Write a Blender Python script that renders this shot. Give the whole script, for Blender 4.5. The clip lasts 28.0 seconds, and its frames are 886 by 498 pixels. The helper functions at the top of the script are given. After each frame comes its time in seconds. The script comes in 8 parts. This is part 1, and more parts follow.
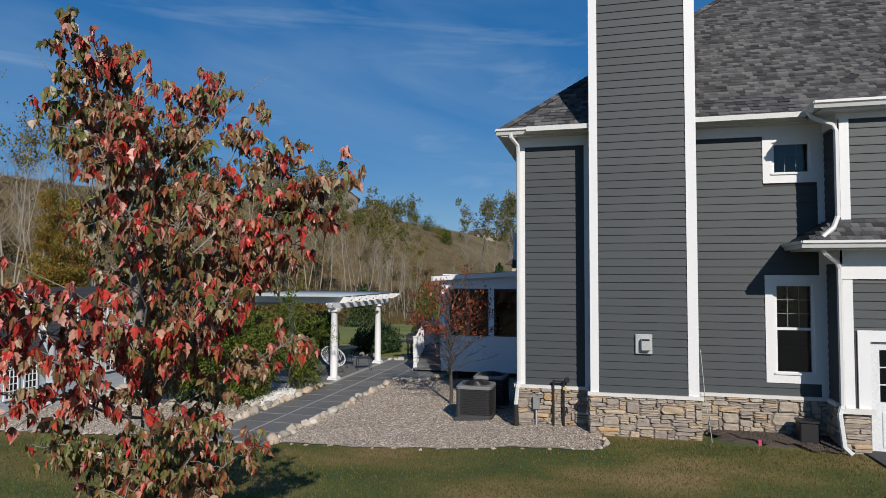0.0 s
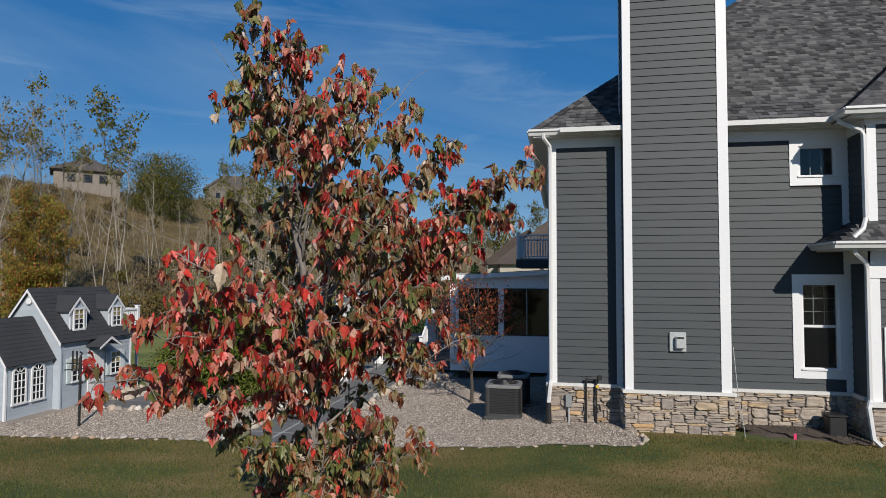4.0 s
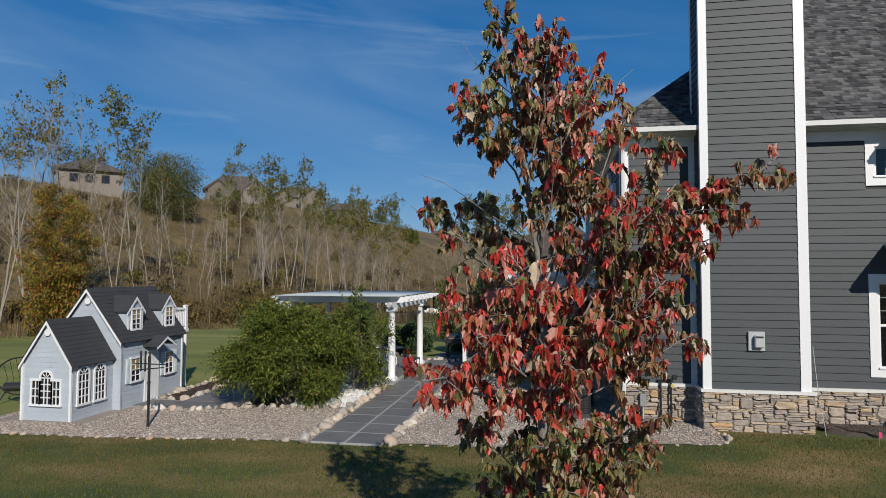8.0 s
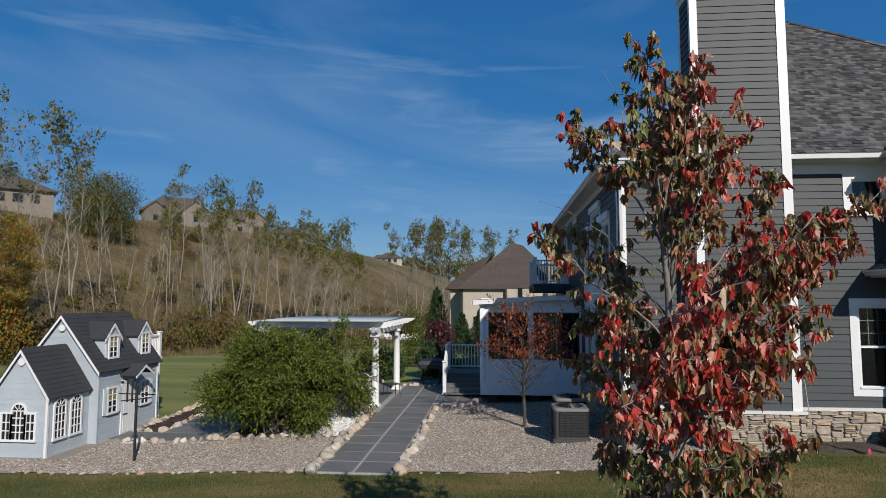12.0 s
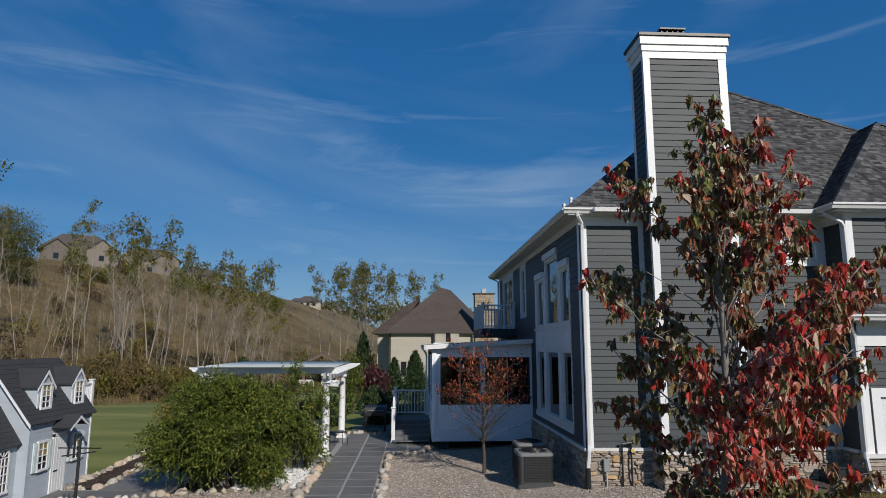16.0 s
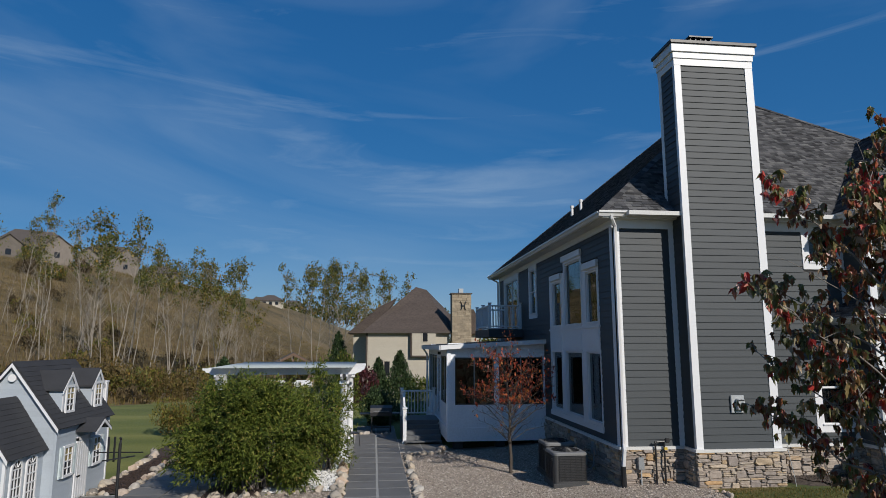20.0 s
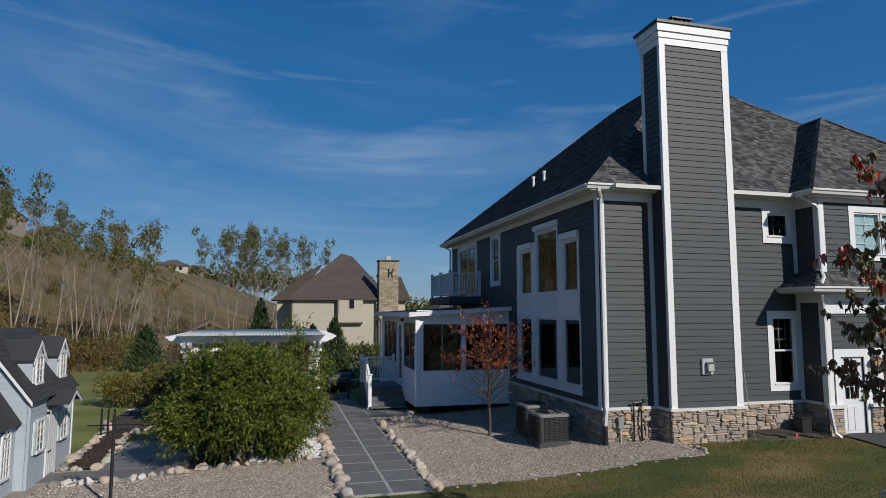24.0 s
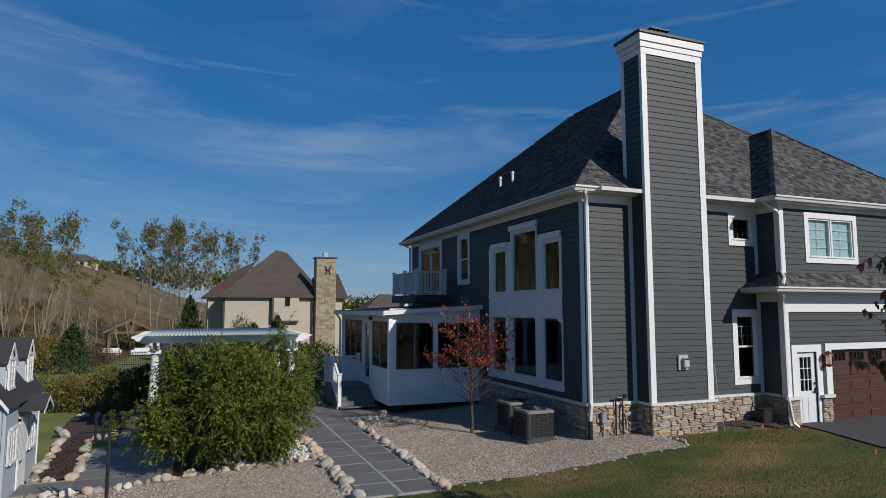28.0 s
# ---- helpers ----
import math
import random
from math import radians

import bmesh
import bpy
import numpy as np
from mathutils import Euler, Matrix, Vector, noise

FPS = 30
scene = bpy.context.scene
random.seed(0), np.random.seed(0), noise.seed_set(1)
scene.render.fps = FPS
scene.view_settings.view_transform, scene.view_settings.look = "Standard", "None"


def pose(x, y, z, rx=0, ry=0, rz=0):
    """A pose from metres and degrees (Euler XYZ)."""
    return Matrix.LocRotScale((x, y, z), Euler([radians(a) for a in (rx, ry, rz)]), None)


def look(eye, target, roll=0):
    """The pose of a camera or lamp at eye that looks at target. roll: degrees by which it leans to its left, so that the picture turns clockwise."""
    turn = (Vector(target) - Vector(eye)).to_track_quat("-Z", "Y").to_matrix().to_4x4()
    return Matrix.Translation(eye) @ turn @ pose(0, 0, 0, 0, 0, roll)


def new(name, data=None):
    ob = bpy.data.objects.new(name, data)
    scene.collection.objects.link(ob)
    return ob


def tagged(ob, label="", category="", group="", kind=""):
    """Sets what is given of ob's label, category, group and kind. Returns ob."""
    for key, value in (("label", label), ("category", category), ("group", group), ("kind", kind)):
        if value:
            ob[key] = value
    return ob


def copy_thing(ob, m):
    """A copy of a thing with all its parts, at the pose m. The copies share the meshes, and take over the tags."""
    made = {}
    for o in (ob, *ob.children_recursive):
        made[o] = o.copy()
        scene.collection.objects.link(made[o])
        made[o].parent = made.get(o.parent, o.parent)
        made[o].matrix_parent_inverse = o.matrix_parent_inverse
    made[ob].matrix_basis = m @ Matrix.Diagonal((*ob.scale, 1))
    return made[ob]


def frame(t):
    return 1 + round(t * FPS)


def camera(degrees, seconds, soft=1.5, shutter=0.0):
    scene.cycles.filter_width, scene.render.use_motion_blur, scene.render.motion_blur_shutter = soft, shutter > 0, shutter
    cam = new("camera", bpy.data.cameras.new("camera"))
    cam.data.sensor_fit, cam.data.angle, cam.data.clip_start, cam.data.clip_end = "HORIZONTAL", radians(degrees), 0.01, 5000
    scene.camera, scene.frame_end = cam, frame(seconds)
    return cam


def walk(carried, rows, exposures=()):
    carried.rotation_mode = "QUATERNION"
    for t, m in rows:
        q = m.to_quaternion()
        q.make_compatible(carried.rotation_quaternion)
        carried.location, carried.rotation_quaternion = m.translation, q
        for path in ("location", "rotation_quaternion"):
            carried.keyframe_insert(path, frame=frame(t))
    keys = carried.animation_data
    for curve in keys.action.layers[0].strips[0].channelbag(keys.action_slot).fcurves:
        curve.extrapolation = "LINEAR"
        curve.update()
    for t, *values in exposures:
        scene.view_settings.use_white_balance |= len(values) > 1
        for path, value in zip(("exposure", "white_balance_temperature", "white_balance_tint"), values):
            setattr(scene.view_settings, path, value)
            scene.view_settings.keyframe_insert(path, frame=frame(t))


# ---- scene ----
cam = camera(70.9, 28.0, soft=0.7)
METRES, EYE, TILT, LEAN, TURN = 11.1, 3.35, 0.0, 0.0, 14.0
ROWS = [
    (0.0, 0.0, 0.0, 0.0, -0.01, 2.5, -0.17),
    (0.5, -0.0229, 0.0004, -0.0004, -0.55, 2.51, -0.16),
    (1.0, -0.0421, 0.0013, -0.0012, -1.12, 2.54, -0.14),
    (1.5, -0.0578, 0.0002, -0.0014, -1.68, 2.52, -0.15),
    (2.0, -0.072, -0.0009, -0.0016, -2.31, 2.51, -0.16),
    (2.5, -0.0897, 0.0004, -0.0009, -2.9, 2.54, -0.12),
    (3.0, -0.1063, 0.002, -0.0006, -3.24, 2.51, -0.17),
    (3.5, -0.1215, 0.0028, -0.0011, -3.34, 2.5, -0.16),
    (5.5, -0.1854, 0.0022, -0.0015, -3.43, 2.51, -0.15),
    (6.0, -0.2088, 0.0049, -0.0019, -3.4, 2.52, -0.14),
    (6.5, -0.2317, 0.007, -0.002, -3.39, 2.52, -0.14),
    (7.0, -0.2527, 0.0092, -0.0022, -3.42, 2.51, -0.12),
    (7.5, -0.271, 0.0115, -0.0023, -3.61, 2.49, -0.13),
    (8.0, -0.2888, 0.0127, -0.0025, -3.85, 2.51, -0.13),
    (8.5, -0.3068, 0.0134, -0.0026, -4.11, 2.62, -0.12),
    (9.0, -0.3257, 0.014, -0.0026, -4.66, 2.75, -0.12),
    (9.5, -0.3435, 0.0156, -0.003, -5.38, 2.96, -0.12),
    (10.0, -0.3612, 0.0179, -0.0031, -6.14, 3.23, -0.11),
    (10.5, -0.3761, 0.0197, -0.0034, -6.86, 3.58, -0.1),
    (11.0, -0.3899, 0.0206, -0.0039, -7.57, 3.95, -0.08),
    (11.5, -0.401, 0.023, -0.0026, -8.34, 4.34, -0.07),
    (12.0, -0.4115, 0.0251, -0.0022, -9.24, 4.77, -0.06),
    (12.5, -0.4221, 0.0266, -0.0025, -10.27, 5.27, -0.05),
    (14.5, -0.4727, 0.0322, -0.0021, -14.32, 7.39, 0.0),
    (15.0, -0.4862, 0.0353, -0.0029, -15.2, 7.94, -0.01),
    (15.5, -0.4988, 0.0397, -0.0028, -16.04, 8.5, -0.01),
    (16.0, -0.5117, 0.0436, -0.0026, -16.74, 8.84, -0.02),
    (16.5, -0.5263, 0.048, -0.0022, -17.28, 8.94, 0.0),
    (17.0, -0.5397, 0.0523, -0.0015, -17.79, 8.94, -0.0),
    (17.5, -0.5566, 0.0571, -0.0014, -18.55, 8.95, -0.01),
    (18.0, -0.5722, 0.0626, -0.0012, -19.02, 8.95, -0.03),
    (18.5, -0.5937, 0.0692, -0.0005, -19.4, 8.93, -0.0),
    (19.0, -0.6174, 0.0766, -0.0005, -19.72, 8.94, -0.01),
    (19.5, -0.6398, 0.084, -0.0003, -19.96, 8.93, -0.01),
    (20.0, -0.6625, 0.0917, -0.0004, -20.28, 8.8, -0.0),
    (20.5, -0.6853, 0.1001, -0.0004, -21.01, 8.47, -0.04),
    (21.0, -0.7136, 0.1105, -0.0004, -22.88, 8.07, -0.01),
    (21.5, -0.7378, 0.1198, 0.0, -24.44, 7.65, -0.01),
    (23.5, -0.8128, 0.1561, 0.0, -27.63, 6.08, -0.0),
    (24.0, -0.8245, 0.1639, -0.0, -28.58, 5.8, -0.02),
    (24.5, -0.8362, 0.171, 0.0002, -29.39, 5.62, -0.02),
    (25.0, -0.8479, 0.1775, 0.0004, -30.15, 5.58, -0.03),
    (25.5, -0.8595, 0.1838, 0.0008, -30.86, 5.58, -0.03),
    (26.0, -0.8729, 0.1909, 0.0012, -31.56, 5.57, -0.03),
    (26.5, -0.8904, 0.2012, 0.0017, -32.48, 5.57, -0.03),
    (27.0, -0.9104, 0.2144, 0.0018, -33.51, 5.57, -0.02),
    (27.5, -0.9313, 0.2293, 0.0019, -34.6, 5.58, -0.01),
    (28.0, -0.9501, 0.2423, 0.0022, -35.58, 5.59, 0.0),
]
walk(cam, [(t, pose(0, 0, EYE, TILT, LEAN, TURN) @ pose(METRES * x, METRES * y, METRES * z, 90 + pitch, roll, yaw)) for t, x, y, z, yaw, pitch, roll in ROWS],
     exposures=[(0, 0, 6600, 10), (12, 0, 6600, 10), (16, -0.13, 6500, 10), (28, -0.17, 6500, 10)])

# ---- light ----
SUN_EL, SUN_AZ = 32.0, 152.5          # azimuth clockwise from +y
world = bpy.data.worlds.new("sky")
scene.world = world
world.use_nodes = True
wt = world.node_tree
wt.nodes.clear()
w_out = wt.nodes.new("ShaderNodeOutputWorld")
w_bg = wt.nodes.new("ShaderNodeBackground")
w_sky = wt.nodes.new("ShaderNodeTexSky")
w_sky.sky_type = "NISHITA"
w_sky.sun_disc = False
w_sky.sun_elevation, w_sky.sun_rotation = radians(SUN_EL), radians(SUN_AZ)
w_sky.altitude, w_sky.air_density, w_sky.dust_density, w_sky.ozone_density = 300, 1.0, 0.2, 3.5
w_bg.inputs["Strength"].default_value = 0.093
# thin streaks of high cloud
w_co = wt.nodes.new("ShaderNodeTexCoord")
w_map = wt.nodes.new("ShaderNodeMapping")
w_map.inputs["Scale"].default_value = (1.2, 1.2, 9.0)
w_map.inputs["Rotation"].default_value = (0.12, -0.1, 0.5)
w_n = wt.nodes.new("ShaderNodeTexNoise")
w_n.inputs["Scale"].default_value, w_n.inputs["Detail"].default_value = 2.0, 9
w_n.inputs["Roughness"].default_value, w_n.inputs["Distortion"].default_value = 0.58, 0.9
w_r = wt.nodes.new("ShaderNodeMapRange")
w_r.inputs["From Min"].default_value, w_r.inputs["From Max"].default_value = 0.55, 0.92
w_r.inputs["To Max"].default_value = 0.38
w_mix = wt.nodes.new("ShaderNodeMix")
w_mix.data_type = "RGBA"
w_mix.inputs["B"].default_value = (5.2, 6.6, 8.0, 1)
wt.links.new(w_co.outputs["Generated"], w_map.inputs["Vector"])
wt.links.new(w_map.outputs["Vector"], w_n.inputs["Vector"])
wt.links.new(w_n.outputs["Fac"], w_r.inputs["Value"])
w_map2 = wt.nodes.new("ShaderNodeMapping")
w_map2.inputs["Scale"].default_value, w_map2.inputs["Rotation"].default_value = (0.8, 0.8, 2.6), (0.2, 0.15, -0.4)
w_n2 = wt.nodes.new("ShaderNodeTexNoise")
w_n2.inputs["Scale"].default_value, w_n2.inputs["Detail"].default_value, w_n2.inputs["Distortion"].default_value = 1.5, 5, 1.4
w_r2 = wt.nodes.new("ShaderNodeMapRange")
w_r2.inputs["From Min"].default_value, w_r2.inputs["From Max"].default_value, w_r2.inputs["To Max"].default_value = 0.42, 0.8, 0.22
w_add = wt.nodes.new("ShaderNodeMath")
w_add.operation = "ADD"
wt.links.new(w_co.outputs["Generated"], w_map2.inputs["Vector"])
wt.links.new(w_map2.outputs["Vector"], w_n2.inputs["Vector"])
wt.links.new(w_n2.outputs["Fac"], w_r2.inputs["Value"])
wt.links.new(w_r.outputs["Result"], w_add.inputs[0])
wt.links.new(w_r2.outputs["Result"], w_add.inputs[1])
wt.links.new(w_add.outputs[0], w_mix.inputs["Factor"])
w_hs = wt.nodes.new("ShaderNodeHueSaturation")     # a dry, polarised autumn blue
w_hs.inputs["Saturation"].default_value = 1.34
w_hs.inputs["Hue"].default_value = 0.498
wt.links.new(w_sky.outputs["Color"], w_hs.inputs["Color"])
w_even = wt.nodes.new("ShaderNodeMix")               # thin high haze evens the sky out
w_even.data_type = "RGBA"
w_even.inputs["Factor"].default_value = 0.66
w_sep = wt.nodes.new("ShaderNodeSeparateXYZ")
w_grad = wt.nodes.new("ShaderNodeValToRGB")            # pale near the horizon, deeper overhead
w_grad.color_ramp.elements.new(0.2)
for w_k, (w_p, w_c) in enumerate(((0.0, (0.48, 2.05, 4.85)), (0.2, (0.31, 1.70, 4.45)), (0.5, (0.235, 1.38, 4.0)))):
    w_e = w_grad.color_ramp.elements[w_k]
    w_e.position, w_e.color = w_p, (*[v / 5 for v in w_c], 1)
w_gs = wt.nodes.new("ShaderNodeVectorMath")
w_gs.operation = "SCALE"
w_gs.inputs["Scale"].default_value = 5.0
wt.links.new(w_co.outputs["Generated"], w_sep.inputs[0])
wt.links.new(w_sep.outputs["Z"], w_grad.inputs["Fac"])
wt.links.new(w_grad.outputs["Color"], w_gs.inputs[0])
wt.links.new(w_gs.outputs[0], w_even.inputs["B"])
wt.links.new(w_hs.outputs["Color"], w_even.inputs["A"])
wt.links.new(w_even.outputs["Result"], w_mix.inputs["A"])
wt.links.new(w_mix.outputs["Result"], w_bg.inputs["Color"])
wt.links.new(w_bg.outputs["Background"], w_out.inputs["Surface"])

sun = new("sun", bpy.data.lights.new("sun", "SUN"))
sun.data.energy, sun.data.angle, sun.data.color = 4.7, radians(0.55), (1.0, 0.94, 0.86)
_el, _az = radians(SUN_EL), radians(SUN_AZ)
SUN_DIR = Vector((math.cos(_el) * math.sin(_az), math.cos(_el) * math.cos(_az), math.sin(_el)))
sun.matrix_world = look(SUN_DIR * 60, (0, 0, 0))

# ---- materials ----
def mat(name, base, rough=0.6, metal=0.0, var=0.16, scale=1.5, var2=0.12, scale2=30.0, bump=0.0, bscale=None, rand="",
        ramp=None, spread=0.0, leaf=0.0, stretch=None, spec=0.5, dist=0.02):
    m = bpy.data.materials.new(name)
    m.use_nodes = True
    nt = m.node_tree
    nd, ln = nt.nodes, nt.links
    b = nd["Principled BSDF"]
    b.inputs["Roughness"].default_value, b.inputs["Metallic"].default_value = rough, metal
    b.inputs["Specular IOR Level"].default_value = spec
    geo = nd.new("ShaderNodeNewGeometry")
    pos = geo.outputs["Position"]
    if stretch:
        mp = nd.new("ShaderNodeMapping")
        mp.inputs["Scale"].default_value = stretch
        ln.new(pos, mp.inputs["Vector"])
        pos = mp.outputs["Vector"]
    def nz(s, detail):
        n = nd.new("ShaderNodeTexNoise")
        n.inputs["Scale"].default_value, n.inputs["Detail"].default_value = s, detail
        ln.new(pos, n.inputs["Vector"])
        return n.outputs["Fac"]
    def math_node(op, a, c):
        n = nd.new("ShaderNodeMath")
        n.operation = op
        for k, v in enumerate((a, c)):
            if isinstance(v, (int, float)):
                n.inputs[k].default_value = v
            else:
                ln.new(v, n.inputs[k])
        return n.outputs[0]
    n1, n2 = nz(scale, 4), nz(scale2, 5)
    f = math_node("ADD", math_node("MULTIPLY", math_node("SUBTRACT", n1, 0.5), var * 4), math_node("MULTIPLY", math_node("SUBTRACT", n2, 0.5), var2 * 4))
    rnd = None
    if rand == "object":
        rnd = nd.new("ShaderNodeObjectInfo").outputs["Random"]
    elif rand == "island":
        rnd = geo.outputs["Random Per Island"]
    if rnd is not None and spread:
        f = math_node("ADD", f, math_node("MULTIPLY", math_node("SUBTRACT", rnd, 0.5), spread * 2))
    f = math_node("MULTIPLY", math_node("MAXIMUM", math_node("ADD", f, 1.0), 0.15), 0.88)
    if ramp:
        cr = nd.new("ShaderNodeValToRGB")
        els = cr.color_ramp.elements
        while len(els) < len(ramp):
            els.new(0.5)
        for e, (p, c) in zip(els, ramp):
            e.position, e.color = p, (*c, 1)
        ln.new(rnd if rnd is not None else n1, cr.inputs["Fac"])
        col = cr.outputs["Color"]
    else:
        rgb = nd.new("ShaderNodeRGB")
        rgb.outputs[0].default_value = (*base, 1)
        col = rgb.outputs[0]
    sc = nd.new("ShaderNodeVectorMath")
    sc.operation = "SCALE"
    ln.new(col, sc.inputs[0])
    ln.new(f, sc.inputs["Scale"])
    ln.new(sc.outputs[0], b.inputs["Base Color"])
    if bump:
        bp = nd.new("ShaderNodeBump")
        bp.inputs["Strength"].default_value, bp.inputs["Distance"].default_value = bump, dist
        ln.new(nz(bscale, 4) if bscale else n2, bp.inputs["Height"])
        ln.new(bp.outputs["Normal"], b.inputs["Normal"])
    if leaf:
        tr = nd.new("ShaderNodeBsdfTranslucent")
        ln.new(sc.outputs[0], tr.inputs["Color"])
        mx = nd.new("ShaderNodeMixShader")
        mx.inputs["Fac"].default_value = leaf
        ln.new(b.outputs[0], mx.inputs[1])
        ln.new(tr.outputs[0], mx.inputs[2])
        ln.new(mx.outputs[0], nd["Material Output"].inputs["Surface"])
    return m


def glass_mat(name, tint, rough=0.02):
    m = bpy.data.materials.new(name)
    m.use_nodes = True
    nd, ln = m.node_tree.nodes, m.node_tree.links
    nd.remove(nd["Principled BSDF"])
    tr, gl, mx, fr, pw, ad = (nd.new(k) for k in ("ShaderNodeBsdfTransparent", "ShaderNodeBsdfGlossy", "ShaderNodeMixShader", "ShaderNodeLayerWeight", "ShaderNodeMath", "ShaderNodeMath"))
    tr.inputs["Color"].default_value = (*tint, 1)
    gl.inputs["Roughness"].default_value = rough
    fr.inputs["Blend"].default_value = 0.5
    pw.operation, ad.operation = "POWER", "MULTIPLY_ADD"
    pw.inputs[1].default_value = 4.0
    ad.inputs[1].default_value, ad.inputs[2].default_value = 0.85, 0.05
    ln.new(fr.outputs["Facing"], pw.inputs[0])
    ln.new(pw.outputs[0], ad.inputs[0])
    ln.new(ad.outputs[0], mx.inputs[0])
    ln.new(tr.outputs[0], mx.inputs[1])
    ln.new(gl.outputs[0], mx.inputs[2])
    ln.new(mx.outputs[0], nd["Material Output"].inputs["Surface"])
    return m


SIDING = mat("painted_siding", (0.059, 0.067, 0.072), 0.55, var=0.05, scale=0.9, var2=0.06, scale2=60, bump=0.08, rand="object", spread=0.05, spec=0.28, stretch=(0.35, 0.35, 1.6))
TRIM = mat("white_trim_paint", (0.765, 0.77, 0.775), 0.45, var=0.02, scale=1.2, var2=0.03, scale2=25, bump=0.03)
GUTTER = mat("white_gutter_metal", (0.70, 0.70, 0.69), 0.35, var=0.03, var2=0.02)
SOFFIT = mat("soffit_paint", (0.62, 0.62, 0.60), 0.6, var=0.03)
SHINGLE = mat("asphalt_shingle", (0.06, 0.06, 0.065), 0.92, var=0.08, scale=0.8, var2=0.25, scale2=140, bump=0.4, bscale=220, rand="island",
              ramp=[(0.0, (0.032, 0.032, 0.034)), (0.3, (0.066, 0.066, 0.069)), (0.7, (0.100, 0.100, 0.103)), (1.0, (0.155, 0.153, 0.152))], spec=0.25)
SHINGLE_PIECE = mat("asphalt_shingle_piece", (0.06, 0.06, 0.065), 0.92, var=0.08, scale=0.8, var2=0.25, scale2=140, bump=0.4, bscale=220, rand="object",
                    ramp=[(0.0, (0.032, 0.032, 0.034)), (0.3, (0.066, 0.066, 0.069)), (0.7, (0.100, 0.100, 0.103)), (1.0, (0.155, 0.153, 0.152))], spec=0.25)
STONE = mat("ledge_stone", (0.3, 0.25, 0.2), 0.85, var=0.2, scale=9, var2=0.2, scale2=45, bump=0.5, bscale=30, rand="object",
            ramp=[(0.0, (0.235, 0.196, 0.168)), (0.22, (0.345, 0.288, 0.240)), (0.46, (0.430, 0.355, 0.280)), (0.64, (0.290, 0.248, 0.218)), (0.80, (0.480, 0.405, 0.320)), (0.90, (0.440, 0.330, 0.210)), (0.955, (0.50, 0.315, 0.155)), (1.0, (0.52, 0.455, 0.37))])
CLEARGLASS = glass_mat("clear_glass", (0.86, 0.90, 0.90))
MORTAR = mat("mortar", (0.19, 0.165, 0.14), 0.9, var=0.2, scale=6, bump=0.3)
SILL_STONE = mat("limestone_ledge", (0.66, 0.65, 0.62), 0.7, var=0.06, scale=4, var2=0.08)
GLASS = glass_mat("window_glass", (0.55, 0.60, 0.60))
DARKGLASS = glass_mat("screen_glass", (0.06, 0.066, 0.07), 0.05)
BLACK = mat("black_metal", (0.018, 0.018, 0.019), 0.45, var=0.1, bump=0.02)
# room darkness is put into this near-black colour; chimney core and piers share it
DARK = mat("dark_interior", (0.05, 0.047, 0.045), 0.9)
GREYMETAL = mat("grey_metal", (0.30, 0.31, 0.31), 0.5, metal=0.3, var=0.08)
LIGHTPLASTIC = mat("light_grey_plastic", (0.42, 0.44, 0.44), 0.5, var=0.05)
COPPER = mat("weathered_copper", (0.20, 0.095, 0.06), 0.4, metal=0.6, var=0.2, scale=12)
LAMPGLASS = glass_mat("lamp_glass", (0.8, 0.7, 0.6), 0.1)
GARAGE = mat("mahogany_door", (0.066, 0.026, 0.018), 0.5, var=0.2, scale=3, var2=0.25, scale2=18, bump=0.08, stretch=(0.6, 1, 6))
DOORWHITE = mat("door_paint", (0.72, 0.735, 0.75), 0.35, var=0.02)
AC_TOP = mat("condenser_top", (0.22, 0.22, 0.215), 0.5, metal=0.2, var=0.1)
AC_TRIM = mat("condenser_trim", (0.07, 0.07, 0.069), 0.5, metal=0.2, var=0.1)
AC_GREY = mat("condenser_grey", (0.036, 0.036, 0.037), 0.5, metal=0.2, var=0.1)
AC_DARK = mat("condenser_dark", (0.03, 0.03, 0.03), 0.6)
SUNWHITE = mat("sunroom_panel", (0.88, 0.90, 0.93), 0.4, var=0.03, scale=0.8)
DECK = mat("grey_composite", (0.13, 0.135, 0.14), 0.7, var=0.08, scale=2, var2=0.12, scale2=40, rand="object", spread=0.06, stretch=(0.5, 3, 3))
SLATE = mat("grey_slab", (0.150, 0.145, 0.136), 0.65, var=0.14, scale=2.2, var2=0.10, scale2=40, bump=0.15, rand="object", spread=0.10)
JOINT = mat("pale_joint", (0.33, 0.33, 0.315), 0.9, var=0.15, scale=8)
ROCK = mat("border_rock", (0.4, 0.35, 0.3), 0.85, var=0.18, scale=8, var2=0.15, scale2=40, bump=0.35, bscale=25, rand="object",
           ramp=[(0.0, (0.16, 0.148, 0.132)), (0.2, (0.36, 0.318, 0.265)), (0.5, (0.49, 0.405, 0.305)), (0.7, (0.46, 0.428, 0.38)), (0.85, (0.46, 0.315, 0.21)), (1.0, (0.64, 0.60, 0.54))])
PEBBLE = mat("pebble", (0.4, 0.35, 0.3), 0.8, var=0.1, scale=2, var2=0.1, scale2=60, rand="island",
             ramp=[(0.0, (0.13, 0.105, 0.085)), (0.22, (0.28, 0.228, 0.182)), (0.55, (0.40, 0.336, 0.275)), (0.85, (0.53, 0.458, 0.386)), (1.0, (0.68, 0.61, 0.53))])
GRAVELBED = mat("gravel_base", (0.315, 0.268, 0.222), 0.95, var=0.12, scale=1.2, var2=0.35, scale2=70, bump=0.8, bscale=70)
WHITESTONE = mat("white_marble_chip", (0.75, 0.74, 0.72), 0.8, var=0.06, rand="island", spread=0.15)
